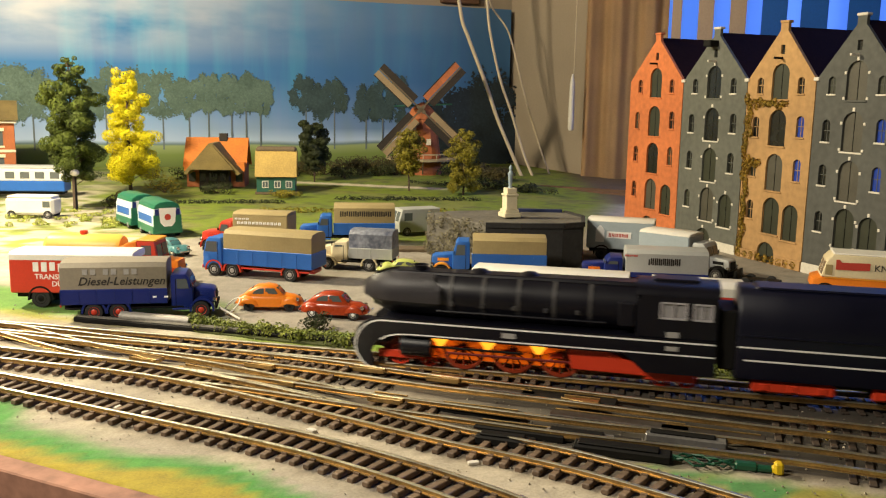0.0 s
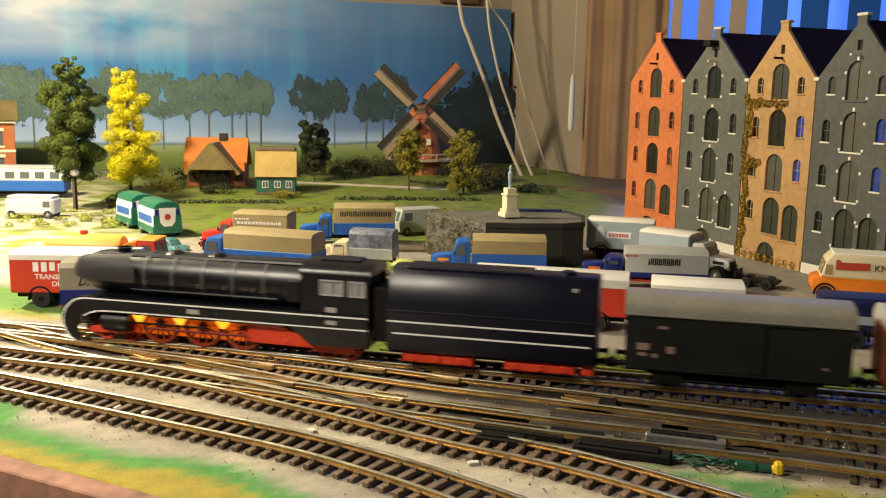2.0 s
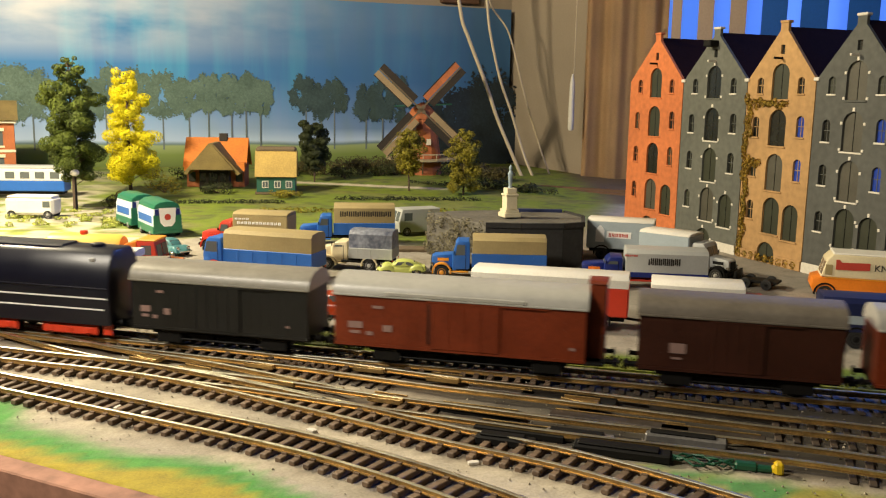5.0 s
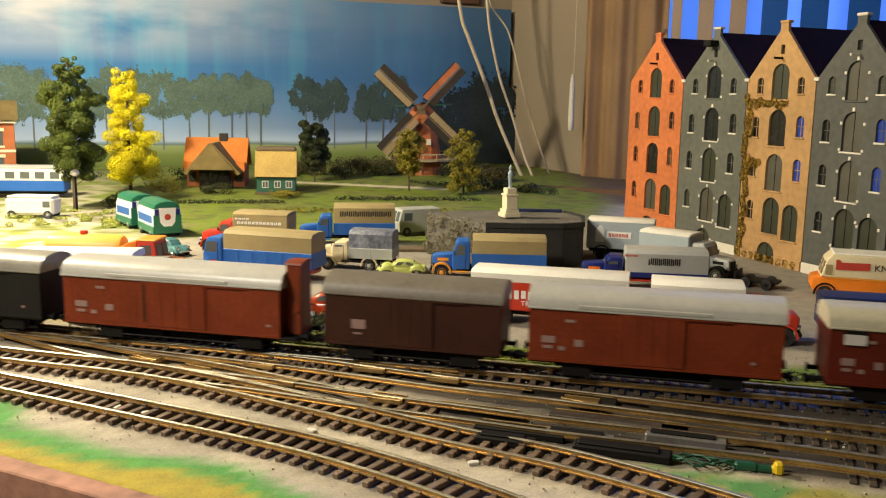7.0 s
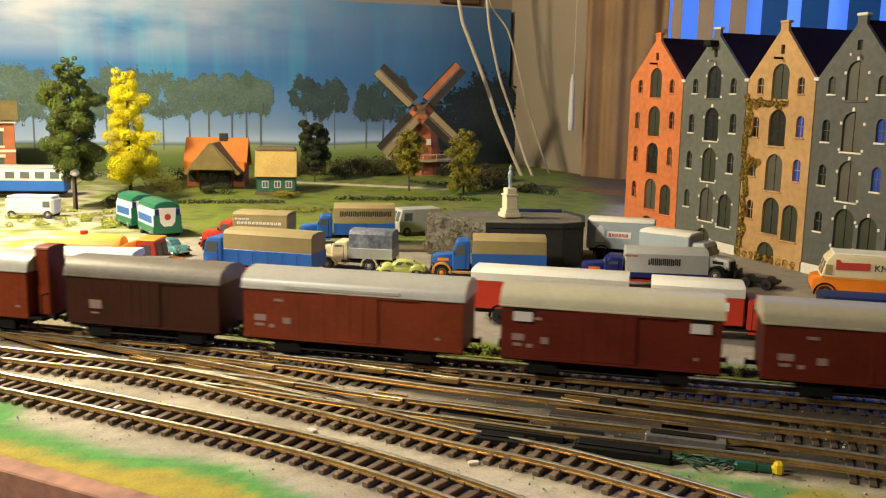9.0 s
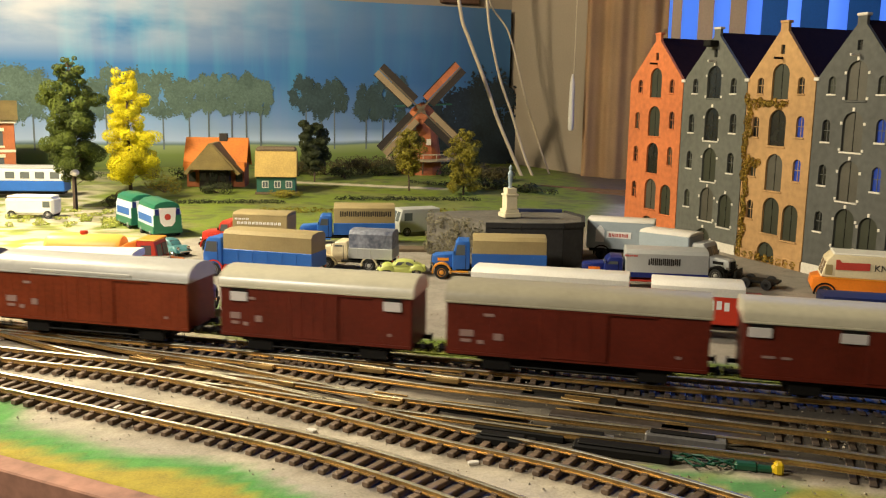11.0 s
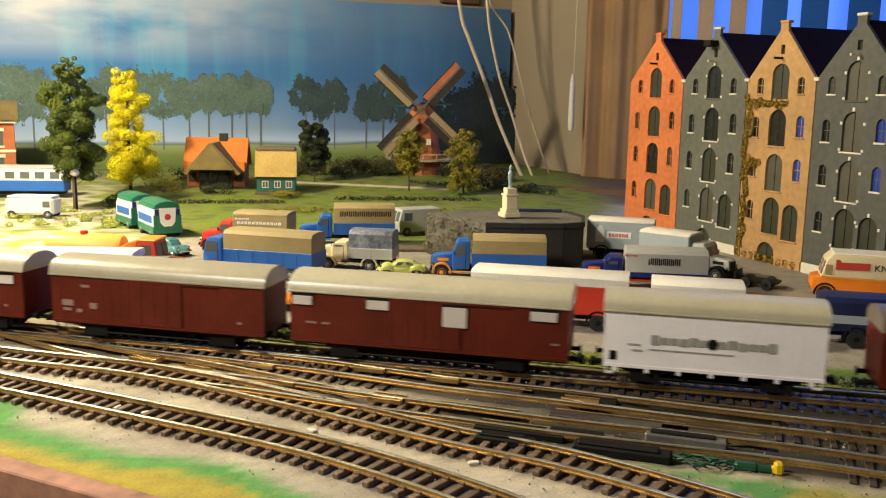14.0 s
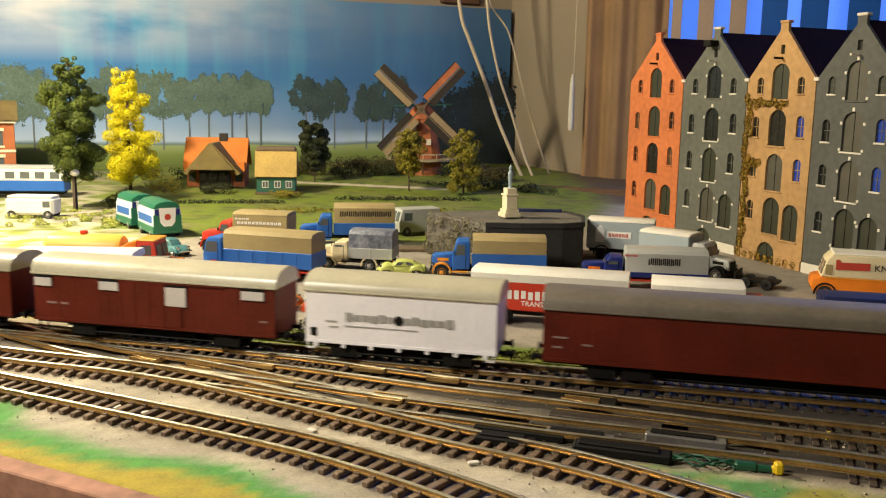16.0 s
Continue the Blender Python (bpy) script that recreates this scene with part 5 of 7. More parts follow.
def car(label, x, y, heading, paint, L=46.0, W=17.5, H=17.2, hub_m=None, glass=None, round_=True):
    root = thing("car", label, "car", pose(x, y, GROUND, 0, 0, heading), "toy cars in the yard")
    h, w = L / 2, W / 2
    k = H / 17.2
    body = [(-h, w * 0.45, 4.5, 6.0, 0.6), (-h * 0.94, w * 0.68, 3.6, 8.4, 0.6), (-h * 0.75, w * 0.80, 3.0, 10.4 * k, 0.55), (-h * 0.4, w * 0.86, 2.8, 11.2 * k, 0.5), (0, w * 0.88, 2.8, 11.0 * k, 0.5), (h * 0.4, w * 0.84, 2.8, 10.8 * k, 0.5), (h * 0.72, w * 0.72, 3.0, 9.9 * k, 0.6), (h * 0.92, w * 0.55, 3.6, 8.0 * k, 0.65), (h, w * 0.32, 4.5, 5.6, 0.7)]
    part("body", loft(bmesh.new(), body, 12), paint, root, smooth=True)
    cab = [(-h * 0.80, w * 0.45, 8, 10.0 * k, 0.6), (-h * 0.62, w * 0.66, 8, 13.6 * k, 0.55), (-h * 0.38, w * 0.74, 8, 16.4 * k, 0.5), (-h * 0.08, w * 0.76, 8, 17.2 * k, 0.48), (h * 0.16, w * 0.74, 8, 16.6 * k, 0.48), (h * 0.32, w * 0.70, 8, 13.8 * k, 0.5), (h * 0.42, w * 0.64, 8, 10.8 * k, 0.6)]
    top = part("roof", loft(bmesh.new(), cab, 12), paint, root, smooth=True)
    gl = glass or M_GLASS
    for s in (-1, 1):
        y_ = s * w * 0.74
        part("side_window", slab(bmesh.new(), [(-h * 0.50, 11.3 * k), (-h * 0.16, 11.3 * k), (-h * 0.16, 15.0 * k), (-h * 0.30, 14.8 * k), (-h * 0.44, 13.2 * k)], *sorted((y_ - s * 1.0, y_ + s * 0.05))), gl, top)
        part("side_window", slab(bmesh.new(), [(-h * 0.11, 11.3 * k), (h * 0.26, 11.3 * k), (h * 0.15, 15.0 * k), (-h * 0.11, 15.1 * k)], *sorted((y_ - s * 1.0, y_ + s * 0.05))), gl, top)
        for wx in (-h * 0.60, h * 0.60):
            rimmed_wheel(root, wx, s * (w - 1.5), 3.6, hub_m or M_CHROME, 2.2)
            f = [(wx - 6.0, w * 0.35, 4, 5.4, 0.7), (wx - 4.6, w * 0.42, 4.2, 8.2, 0.6), (wx - 1.5, w * 0.46, 5.2, 9.6, 0.6), (wx + 1.8, w * 0.46, 5.2, 9.4, 0.6), (wx + 4.6, w * 0.42, 4.2, 7.6, 0.6), (wx + 6.0, w * 0.34, 4, 5.2, 0.7)]
            bm = loft(bmesh.new(), f, 10)
            bm.transform(Matrix.Translation((0, s * w * 0.55, 0)))
            part("fender", bm, paint, root, smooth=True)
        part("headlight", lathe(bmesh.new(), [(h * 0.80, 1.5), (h * 0.86, 1.5), (h * 0.88, 0.8)], "x", 12, at=(0, s * w * 0.62, 7.6)), M_CHROME, root)
    part("windscreen", slab(bmesh.new(), [(h * 0.40, 11.4 * k), (h * 0.235, 15.4 * k), (h * 0.16, 15.4 * k), (h * 0.33, 11.4 * k)], -w * 0.52, w * 0.52), gl, top)
    part("rear_window", slab(bmesh.new(), [(-h * 0.66, 12.5 * k), (-h * 0.50, 15.2 * k), (-h * 0.46, 15.0 * k), (-h * 0.60, 12.4 * k)], -w * 0.36, w * 0.36), gl, top)
    for sx in (-1, 1):
        part("bumper", boxes((min(sx * h, sx * (h + 1.0)), max(sx * h, sx * (h + 1.0)), -w * 0.75, w * 0.75, 4.4, 5.6), bev=0.3), M_CHROME, root)
    return root


P_BLUE = plastic("mid_blue_plastic", (0.022, 0.125, 0.47), 0.4)
P_NAVY = plastic("dark_blue_plastic", (0.008, 0.02, 0.16), 0.35)
P_INKBLUE = plastic("ink_blue_plastic", (0.006, 0.011, 0.06), 0.4)
P_RED = plastic("signal_red_plastic", (0.58, 0.045, 0.02), 0.4)
P_ORANGE = plastic("orange_plastic", (0.80, 0.22, 0.015), 0.35)
P_AMBER = plastic("amber_plastic", (0.80, 0.33, 0.03), 0.4)
P_MAROON = plastic("red_brown_paint", (0.36, 0.045, 0.012), 0.25)
P_TARP = mat("tan_tarpaulin", (0.34, 0.265, 0.12), 0.7, 0, 700, 0.12, 0.2, 60)
P_GREYTARP = mat("grey_tarpaulin", (0.235, 0.205, 0.155), 0.7, 0, 700, 0.12, 0.2, 60)
P_SILVERBLUE = mat("silver_blue_tarpaulin", (0.13, 0.155, 0.25), 0.45, 0, 350, 0.55, 0.3, 90, (0.30, 0.32, 0.38))
P_CREAM = plastic("cream_paint", (0.72, 0.62, 0.40), 0.4)
P_WHITE = plastic("white_box", (0.80, 0.77, 0.70), 0.45)
P_GREY = plastic("light_grey_paint", (0.40, 0.41, 0.40), 0.45)
P_BLUEGREY = plastic("blue_grey_paint", (0.36, 0.42, 0.46), 0.45)
P_YELLOW = plastic("tank_yellow", (0.80, 0.55, 0.10), 0.4)
P_GREEN = plastic("coach_green", (0.02, 0.16, 0.09), 0.35)
P_COACH = plastic("pale_blue_white_paint", (0.62, 0.70, 0.74), 0.4)
P_TEAL = plastic("teal_paint", (0.06, 0.19, 0.21), 0.35)
P_LIME = plastic("pale_green_paint", (0.50, 0.55, 0.14), 0.4)
P_INK = plastic("black_print", (0.02, 0.017, 0.015), 0.6)
P_REDPRINT = plastic("red_print", (0.50, 0.05, 0.03), 0.6)


def side_text(name, text, size, m, root, x, y, z, label="", slant=0.0, bold=0.00005):
    """Lettering on a vehicle's right (y below 0) or left side."""
    turn = pose(x / 1000, y / 1000, z / 1000, 90, 0, 0 if y < 0 else 180)
    return lettering(name, text, size / 1000, m, root, turn, label, slant, bold)


# red removals trailer and the blue truck before it
tr = trailer("red box trailer with white roof and white lettering", -0.2480, 0.6035, 1, 82, P_RED, P_WHITE, (16, 62), M_DARK, 38.0, thick=5.5, r=6.4)
bars(tr, -25, 30, -14.1, 24.8, 31.2, 5, M_WHITE, "large white block lettering", 0.16)
side_text("lettering", "TRANSPORT", 5.0, M_WHITE, tr, -10, -14.1, 21.2)
side_text("lettering", "DÜSSELDORF", 5.0, M_WHITE, tr, 2, -14.1, 16.4)
man, cx = truck("dark blue three-axle truck with a grey tarpaulin", -0.1960, 0.5750, 10, 95, "bonnet", P_NAVY, P_NAVY, P_GREYTARP, P_NAVY, P_RED, (9, 60, 75), 38.0, 20.5, bonnet=14)
for xm in (-33.5, -21, -8.5):
    bars(man, xm, xm + 8, -13.75, 29.8, 33.4, 1, M_GREYPRINT, "pale mark on the tarpaulin", 0.0)
side_text("lettering", "Diesel-Leistungen", 7.4, P_INK, man, -10, -13.75, 25.4, slant=0.3, bold=0.00008)
for sx in (10, 17):
    part("marker", boxes((sx - 1.2, sx + 1.2, -14.4, -13.9, 14.5, 15.6)), M_WHITE, man)
wre = thing("tow_hitch", "thin pale tow bar and ring before the truck", "tow bar", pose(-0.140, 0.578, GROUND, 0, 0, 10))
bm = bmesh.new()
for k in range(20):
    tube(bm, *[(2 + 5 * math.cos(a), 2 + 5 * math.sin(a), 6 + 4.5 * math.sin(a + 1)) for a in (k * math.pi / 10, (k + 1) * math.pi / 10)], 0.5, n=6)
part("ring", bm, M_WALLPALE, wre)
part("bar", tube(bmesh.new(), (-6, -2, 6), (8, -16, 1), 0.8, n=6), M_WALLPALE, wre)

car("bright orange rounded toy car with fenders", -0.1165, 0.5985, 2, P_ORANGE, 45, 17.5, 17.6, M_DARK)
car("red-brown rounded toy saloon with pale hubcaps", -0.0700, 0.5800, -9, P_MAROON, 46, 18, 17.4, M_WHITE)
car("small teal toy saloon parked behind the tanker", -0.2450, 0.800, -38, P_TEAL, 44, 17, 15)
car("pale lime toy car before the blue truck", -0.0335, 0.7250, 182, P_LIME, 40, 16, 13)

truck("mid-blue three-axle truck with a tan tarpaulin and red chassis", -0.1425, 0.7080, 164, 95, "flat", P_BLUE, P_BLUE, P_TARP, P_RED, M_GREYPRINT, (10, 26, 76), 38.5, 23, frame_m=P_RED, cab_h=31)
t6, cx = truck("red bonneted truck with a tan box body", -0.1800, 0.822, 172, 84, "bonnet", P_RED, P_TARP, P_TARP, P_RED, M_DARK, (8.5, 64), 38.0, 20, box_body=True, roof_m=P_TARP)
bars(t6, -36, 6, 14.1, 27.2, 29.8, 12, M_WHITE, "row of small white lettering", 0.3)
bars(t6, -6, 8, 14.1, 31.4, 33, 4, M_WHITE, "", 0.3)
t7, cx = truck("bright blue bonneted truck with a dark-lettered tarpaulin", -0.0940, 0.876, 186, 92, "bonnet", P_BLUE, P_BLUE, P_TARP, P_BLUE, M_DARK, (8.5, 70), 40.0, 22)
bars(t7, -42, 8, 13.7, 28.5, 33.5, 12, P_INK, "row of black lettering", 0.2)
t8, cx = truck("small cream pickup truck with a silver-blue tarpaulin", -0.0710, 0.748, 170, 64, "bonnet", P_CREAM, P_GREY, P_SILVERBLUE, P_CREAM, M_GREYPRINT, (8, 44), 34.5, 19.5, hw=12.5, r=5.0, cab_h=24, bonnet=11)
t9, cx = truck("blue bonneted truck with a tan tarpaulin and amber fenders", 0.0370, 0.7200, 178, 92, "bonnet", P_BLUE, P_BLUE, P_TARP, P_AMBER, P_AMBER, (8.5, 66), 35.5, 21.5, cab_h=31)

# tanker, coach, van and railcar
tk = thing("tank_truck", "yellow tank truck with a bright orange-red cab", "tank truck", pose(-0.2540, 0.6830, GROUND, 0, 0, -4), "toy trucks in the yard")
part("tank", lathe(bmesh.new(), [(-52, 2), (-51, 8), (-48, 10.6), (6, 11), (9, 9.5), (10, 3)], "x", 24, at=(0, 0, 25)), P_YELLOW, tk, smooth=True)
part("tank_cradle", boxes((-49, 8, -11, 11, 9, 15), bev=0.6), P_YELLOW, tk)
part("shroud", slab(bmesh.new(), [(2, 9), (24, 9), (24, 33), (18, 32), (8, 27), (2, 18)], -12.5, 12.5, bev=1.5), P_ORANGE, tk, smooth=True)
cb = part("cab", slab(bmesh.new(), [(24, 8), (40, 8), (40, 20), (37.5, 33), (24, 33)], -12.5, 12.5, bev=1.2), P_RED, tk, smooth=True)
part("cab_roof", boxes((23.5, 39, -12, 12, 32.6, 34.4), bev=0.8), P_AMBER, cb, "pale orange roof")
for s in (-1, 1):
    part("side_window", boxes((27.5, 35.5, *sorted((s * 12.2, s * 12.7)), 22.5, 30)), M_GLASS, cb)
    part("windscreen", slab(bmesh.new(), [(40.15, 21), (38.6, 30), (37.4, 30), (39, 21)], min(s, s * 10), max(s, s * 10)), M_GLASS, cb)
part("bonnet", slab(bmesh.new(), [(39, 8), (54, 8), (55, 10), (54, 18), (39, 20.5)], -8, 8, bev=1.4), P_ORANGE, tk, smooth=True)
for s in (-1, 1):
    fender(tk, 47, *sorted((s * 7.5, s * 13)), 5.6, P_RED)
    for wx in (47, 12, -26, -40):
        rimmed_wheel(tk, wx, s * 11.5, 5.6, P_RED)
    part("catwalk", boxes((-48, 1, *sorted((s * 11.5, s * 13)), 13, 14)), M_DARK, tk)
    part("headlight", lathe(bmesh.new(), [(52, 1.7), (55.5, 1.7), (55.8, 1)], "x", 12, at=(0, s * 6.5, 12)), M_CHROME, tk)
part("hatch", lathe(bmesh.new(), [(35, 3), (38, 3), (38.3, 2)], "z", 12, at=(-22, 0, 0)), M_RED, tk)


def coach(label, x, y, heading, L):
    root = thing("coach", label, "coach", pose(x, y, GROUND, 0, 0, heading), "green and white coach pair")
    h = L / 2
    part("body", slab(bmesh.new(), [(-14, 5), (14, 5), (14.5, 11), (14.5, 24), (13, 29.5), (-13, 29.5), (-14.5, 24), (-14.5, 11)], -h, h, "yz", bev=1.2), P_COACH, root, smooth=True)
    part("roof", slab(bmesh.new(), [(-13.4, 29), (13.4, 29), (12, 33), (7, 35.8), (0, 36.6), (-7, 35.8), (-12, 33)], -h, h, "yz", bev=1.0), P_GREEN, root, "rounded green roof", smooth=True)
    part("skirt", boxes((-h - 0.2, h + 0.2, -14.9, 14.9, 4, 12), bev=0.6), P_GREEN, root)
    for s in (-1, 1):
        part("window_band", boxes((-h + 4, h - 4, *sorted((s * 14.2, s * 14.8)), 14.5, 22), bev=0.2), P_BLUE, root, "blue band along the side")
        for wx in (-h * 0.6, h * 0.6):
            rimmed_wheel(root, wx, s * 13.0, 5.2, M_GREYPRINT)
    part("front_panel", boxes((h - 0.2, h + 0.6, -14, 14, 8, 23), bev=0.3), P_GREEN, root)
    part("front_window", boxes((h - 0.2, h + 0.5, -12.5, 12.5, 22.5, 29), bev=0.3), P_NAVY, root)
    part("badge", slab(bmesh.new(), [(-8.5, 30), (8.5, 30), (7.5, 16), (4, 11.5), (-4, 11.5), (-7.5, 16)], h + 0.5, h + 0.9, "yz"), M_WHITE, root, "white badge with a red mark")
    part("badge_mark", lathe(bmesh.new(), [(h + 0.8, 3.2), (h + 1.1, 3.2)], "x", 12, at=(0, 0, 21)), P_REDPRINT, root)
    return root


coach("green-roofed white toy coach with a badge", -0.2905, 0.914, -56, 54)
coach("green-roofed white toy coach trailer", -0.3320, 0.968, -52, 46)
van = thing("van", "white box van on the pale sand", "van", pose(-0.467, 1.020, GROUND, 0, 0, 2), "toy trucks in the yard")
part("body", boxes((-27, 27, -13, 13, 4, 24), bev=3.0), P_WHITE, van)
part("roof_edge", boxes((-25, 25, -12, 12, 23.5, 25.5), bev=1.2), P_WHITE, van)
for s in (-1, 1):
    for wx in (-20, 20):
        rimmed_wheel(van, wx, s * 11.5, 4.8, M_GREYPRINT)
    part("side_window", boxes((15, 23, *sorted((s * 12.8, s * 13.2)), 13, 20)), M_GLASS, van)
rc = thing("railcar", "blue and white railcar standing by the station", "railcar", pose(-0.577, 1.205, GROUND, 0, 0, 6))
part("lower_body", boxes((-70, 70, -15, 15, 10, 24), bev=1.0), P_BLUE, rc)
part("upper_body", boxes((-70, 70, -15, 15, 24, 40), bev=1.0), P_WHITE, rc)
part("roof", boxes((-70, 70, -14, 14, 39.5, 43.5), bev=1.8), P_GREY, rc)
for k in range(7):
    for s in (-1, 1):
        part("window", boxes((-62 + k * 19, -50 + k * 19, *sorted((s * 14.8, s * 15.3)), 27, 36), bev=0.2), M_GLASS, rc)
for wx in (-50, -38, 38, 50):
    for s in (-1, 1):
        rimmed_wheel(rc, wx, s * 8, 5.6, M_GREYPRINT)
part("underframe", boxes((-66, 66, -11, 11, 6, 10)), M_DARK, rc)
sv = thing("van", "small silver van beside the stone platform", "van", pose(-0.032, 0.945, GROUND, 0, 0, 205), "toy trucks in the yard")
part("body", slab(bmesh.new(), [(-26, 4), (20, 4), (21, 14), (17, 28), (-26, 28)], -12, 12, bev=1.5), P_GREY, sv, smooth=True)
for s in (-1, 1):
    part("side_window", boxes((6, 15, *sorted((s * 11.8, s * 12.2)), 16, 24)), M_GLASS, sv)
    part("windscreen", slab(bmesh.new(), [(20.9, 15), (18.0, 25), (17, 25), (19.8, 15)], min(s, s * 9), max(s, s * 9)), M_GLASS, sv)
    for wx in (-17, 12):
        rimmed_wheel(sv, wx, s * 10.6, 4.6, M_GREYPRINT)
pl = thing("plank", "flat pale wooden plank lying in the yard", "plank", pose(-0.016, 0.842, GROUND, 0, 0, 4))
part("board", boxes((-46, 34, -9, 9, 0, 3.0), bev=0.5), M_TIMBER, pl)

# grey pair, grey-box truck and the orange van by the warehouses
g1 = trailer("pale blue-grey box trailer with a cream roof", 0.1640, 0.822, -16, 60, P_BLUEGREY, P_WHITE, (14, 46), M_DARK, 37.0)
part("emblem", slab(bmesh.new(), [(-22, 16), (-14, 16), (-14, 27), (-17, 31), (-19, 31), (-22, 27)], -14.3, -14.05), M_WHITE, g1, "white bottle-shaped emblem")
part("emblem", boxes((-12, 10, -14.3, -14.05, 20, 26)), M_WHITE, g1)
bars(g1, -10, 8, -14.3, 21.2, 24.4, 6, P_REDPRINT, "small red lettering", 0.3)
truck("pale blue-grey bonneted box truck with a cream roof", 0.2050, 0.7430, -40, 78, "bonnet", P_GREY, P_BLUEGREY, P_WHITE, M_DARK, M_GREYPRINT, (8.5, 64), 36.5, 20, box_body=True, roof_m=P_WHITE, cab_h=30)
bg, cx = truck("blue bonneted truck with a pale grey box body", 0.1560, 0.6900, 173, 95, "bonnet", P_NAVY, P_NAVY, P_GREY, P_ORANGE, P_RED, (8.5, 64), 32.5, 14.5, cab_h=25, frame_m=P_RED)
bars(bg, -26, -2, 13.75, 20.5, 25.8, 8, P_INK, "black block lettering", 0.12)
bars(bg, 6, 16, 13.75, 26.5, 28.0, 3, P_REDPRINT, "small red mark", 0.2)
lt = thing("trailer_chassis", "empty black trailer chassis on the asphalt", "trailer", pose(0.250, 0.700, GROUND, 0, 0, -32), "toy trucks in the yard")
part("frame", boxes((-18, 16, -8, 8, 4.5, 6.5), (-17, -15, -9, 9, 4.5, 12), bev=0.4), M_DARK, lt)
part("drawbar", tube(bmesh.new(), (-18, 0, 5), (-30, 0, 5), 0.8, n=6), M_DARK, lt)
part("post", tube(bmesh.new(), (-12, -6, 6), (-12, -6, 15), 0.6, n=6), M_DARK, lt)
for s in (-1, 1):
    for wx in (-8, 8):
        rimmed_wheel(lt, wx, s * 8.5, 4.2, M_DARK)

pv = thing("delivery_van", "orange and cream delivery van with dark lettering", "delivery van", pose(0.3185, 0.6570, GROUND, 0, 0, 163), "toy trucks in the yard")
part("lower_body", slab(bmesh.new(), [(-44, 6), (41, 6), (43, 10), (42, 16), (36, 18), (-44, 18)], -14, 14, bev=1.0), P_ORANGE, pv, smooth=True)
part("upper_body", slab(bmesh.new(), [(-44, 18), (36.5, 18), (33, 31), (29, 35), (-44, 35)], -13.8, 13.8, bev=1.4), P_CREAM, pv, smooth=True)
part("roof", boxes((-43, 29, -12.5, 12.5, 34.4, 36.2), bev=0.8), P_WHITE, pv)
for s in (-1, 1):
    part("side_window", boxes((29, 34, *sorted((s * 13.6, s * 14.1)), 20, 27.5), bev=0.2), P_TARP, pv)
    part("windscreen", slab(bmesh.new(), [(36.2, 19.5), (33.6, 29), (32.6, 29), (35.2, 19.5)], min(s, s * 11), max(s, s * 11)), M_GLASS, pv)
    for wx in (33, -28):
        rimmed_wheel(pv, wx, s * 12.6, 5.8, P_AMBER)
        fender(pv, wx, *sorted((s * 10.5, s * 14.6)), 5.8, M_DARK if wx > 0 else P_ORANGE)
    part("stripe", boxes((-43, 34, *sorted((s * 13.9, s * 14.25)), 17.4, 18.3)), P_AMBER, pv)
part("lettering_bar", slab(bmesh.new(), [(4, 24.5), (27, 24.0), (27, 31.5), (24.5, 31.5), (23, 29.5), (4, 30.0)], 14.0, 14.2), P_REDPRINT, pv, "dark red bold word mark")
side_text("lettering", "KNÖDEL", 6.6, P_INK, pv, -12, 14.0, 26.5)

# red removals pair and the dark blue trailer behind the main track
u2 = trailer("red box trailer with white roof beside the track", 0.0700, 0.5720, -13, 100, P_RED, P_WHITE, (18, 80), M_DARK, 35.5, thick=7.0)
bars(u2, -26, 19, -14.1, 17.6, 23.4, 5, M_WHITE, "large white block lettering", 0.16)
side_text("lettering", "TRANSPORT", 4.6, M_WHITE, u2, -4, -14.1, 14.9)
u3, cx = truck("red bonneted box truck with white roof beside the track", 0.1740, 0.5450, -13, 88, "bonnet", P_RED, P_RED, P_WHITE, P_RED, M_DARK, (8.5, 66), 35.0, 20, box_body=True, roof_m=P_WHITE, cab_h=27, thick=7.0)
bars(u3, -41, 4, -14.1, 19.6, 25.6, 5, M_WHITE, "large white block lettering", 0.16)
side_text("lettering", "TRANSPORT", 4.6, M_WHITE, u3, -20, -14.1, 16.8)
d1 = trailer("dark blue trailer with a navy tarpaulin and pale stripe", 0.2760, 0.5300, -13, 92, P_INKBLUE, P_INKBLUE, (18, 72), M_DARK, 31.0, tarp=True, zb=20)
part("stripe", boxes((-45, 45, -14.4, -14.0, 15, 20)), P_BLUEGREY, d1, "pale blue-grey stripe")

# ---- the train ----
TRACK_AT, TRACK_DIR, HEADING = Vector((0.0, 0.46466, 0.0)), Vector((0.97468, -0.22359, 0.0)), 167.08
# metres run to the left since the start, second by second
RUN = [0.0, 0.0826, 0.1738, 0.2663, 0.3565, 0.4428, 0.5252, 0.6047, 0.6824, 0.7592, 0.8360, 0.9129, 0.9898, 1.0665, 1.1428, 1.2197, 1.2990]
ROLLING = []     # (vehicle, place along the track at the start)
WHEELSETS = []   # (wheelset, place in its vehicle, radius), in millimetres


def run_at(t):
    return float(np.interp(t, range(17), RUN))


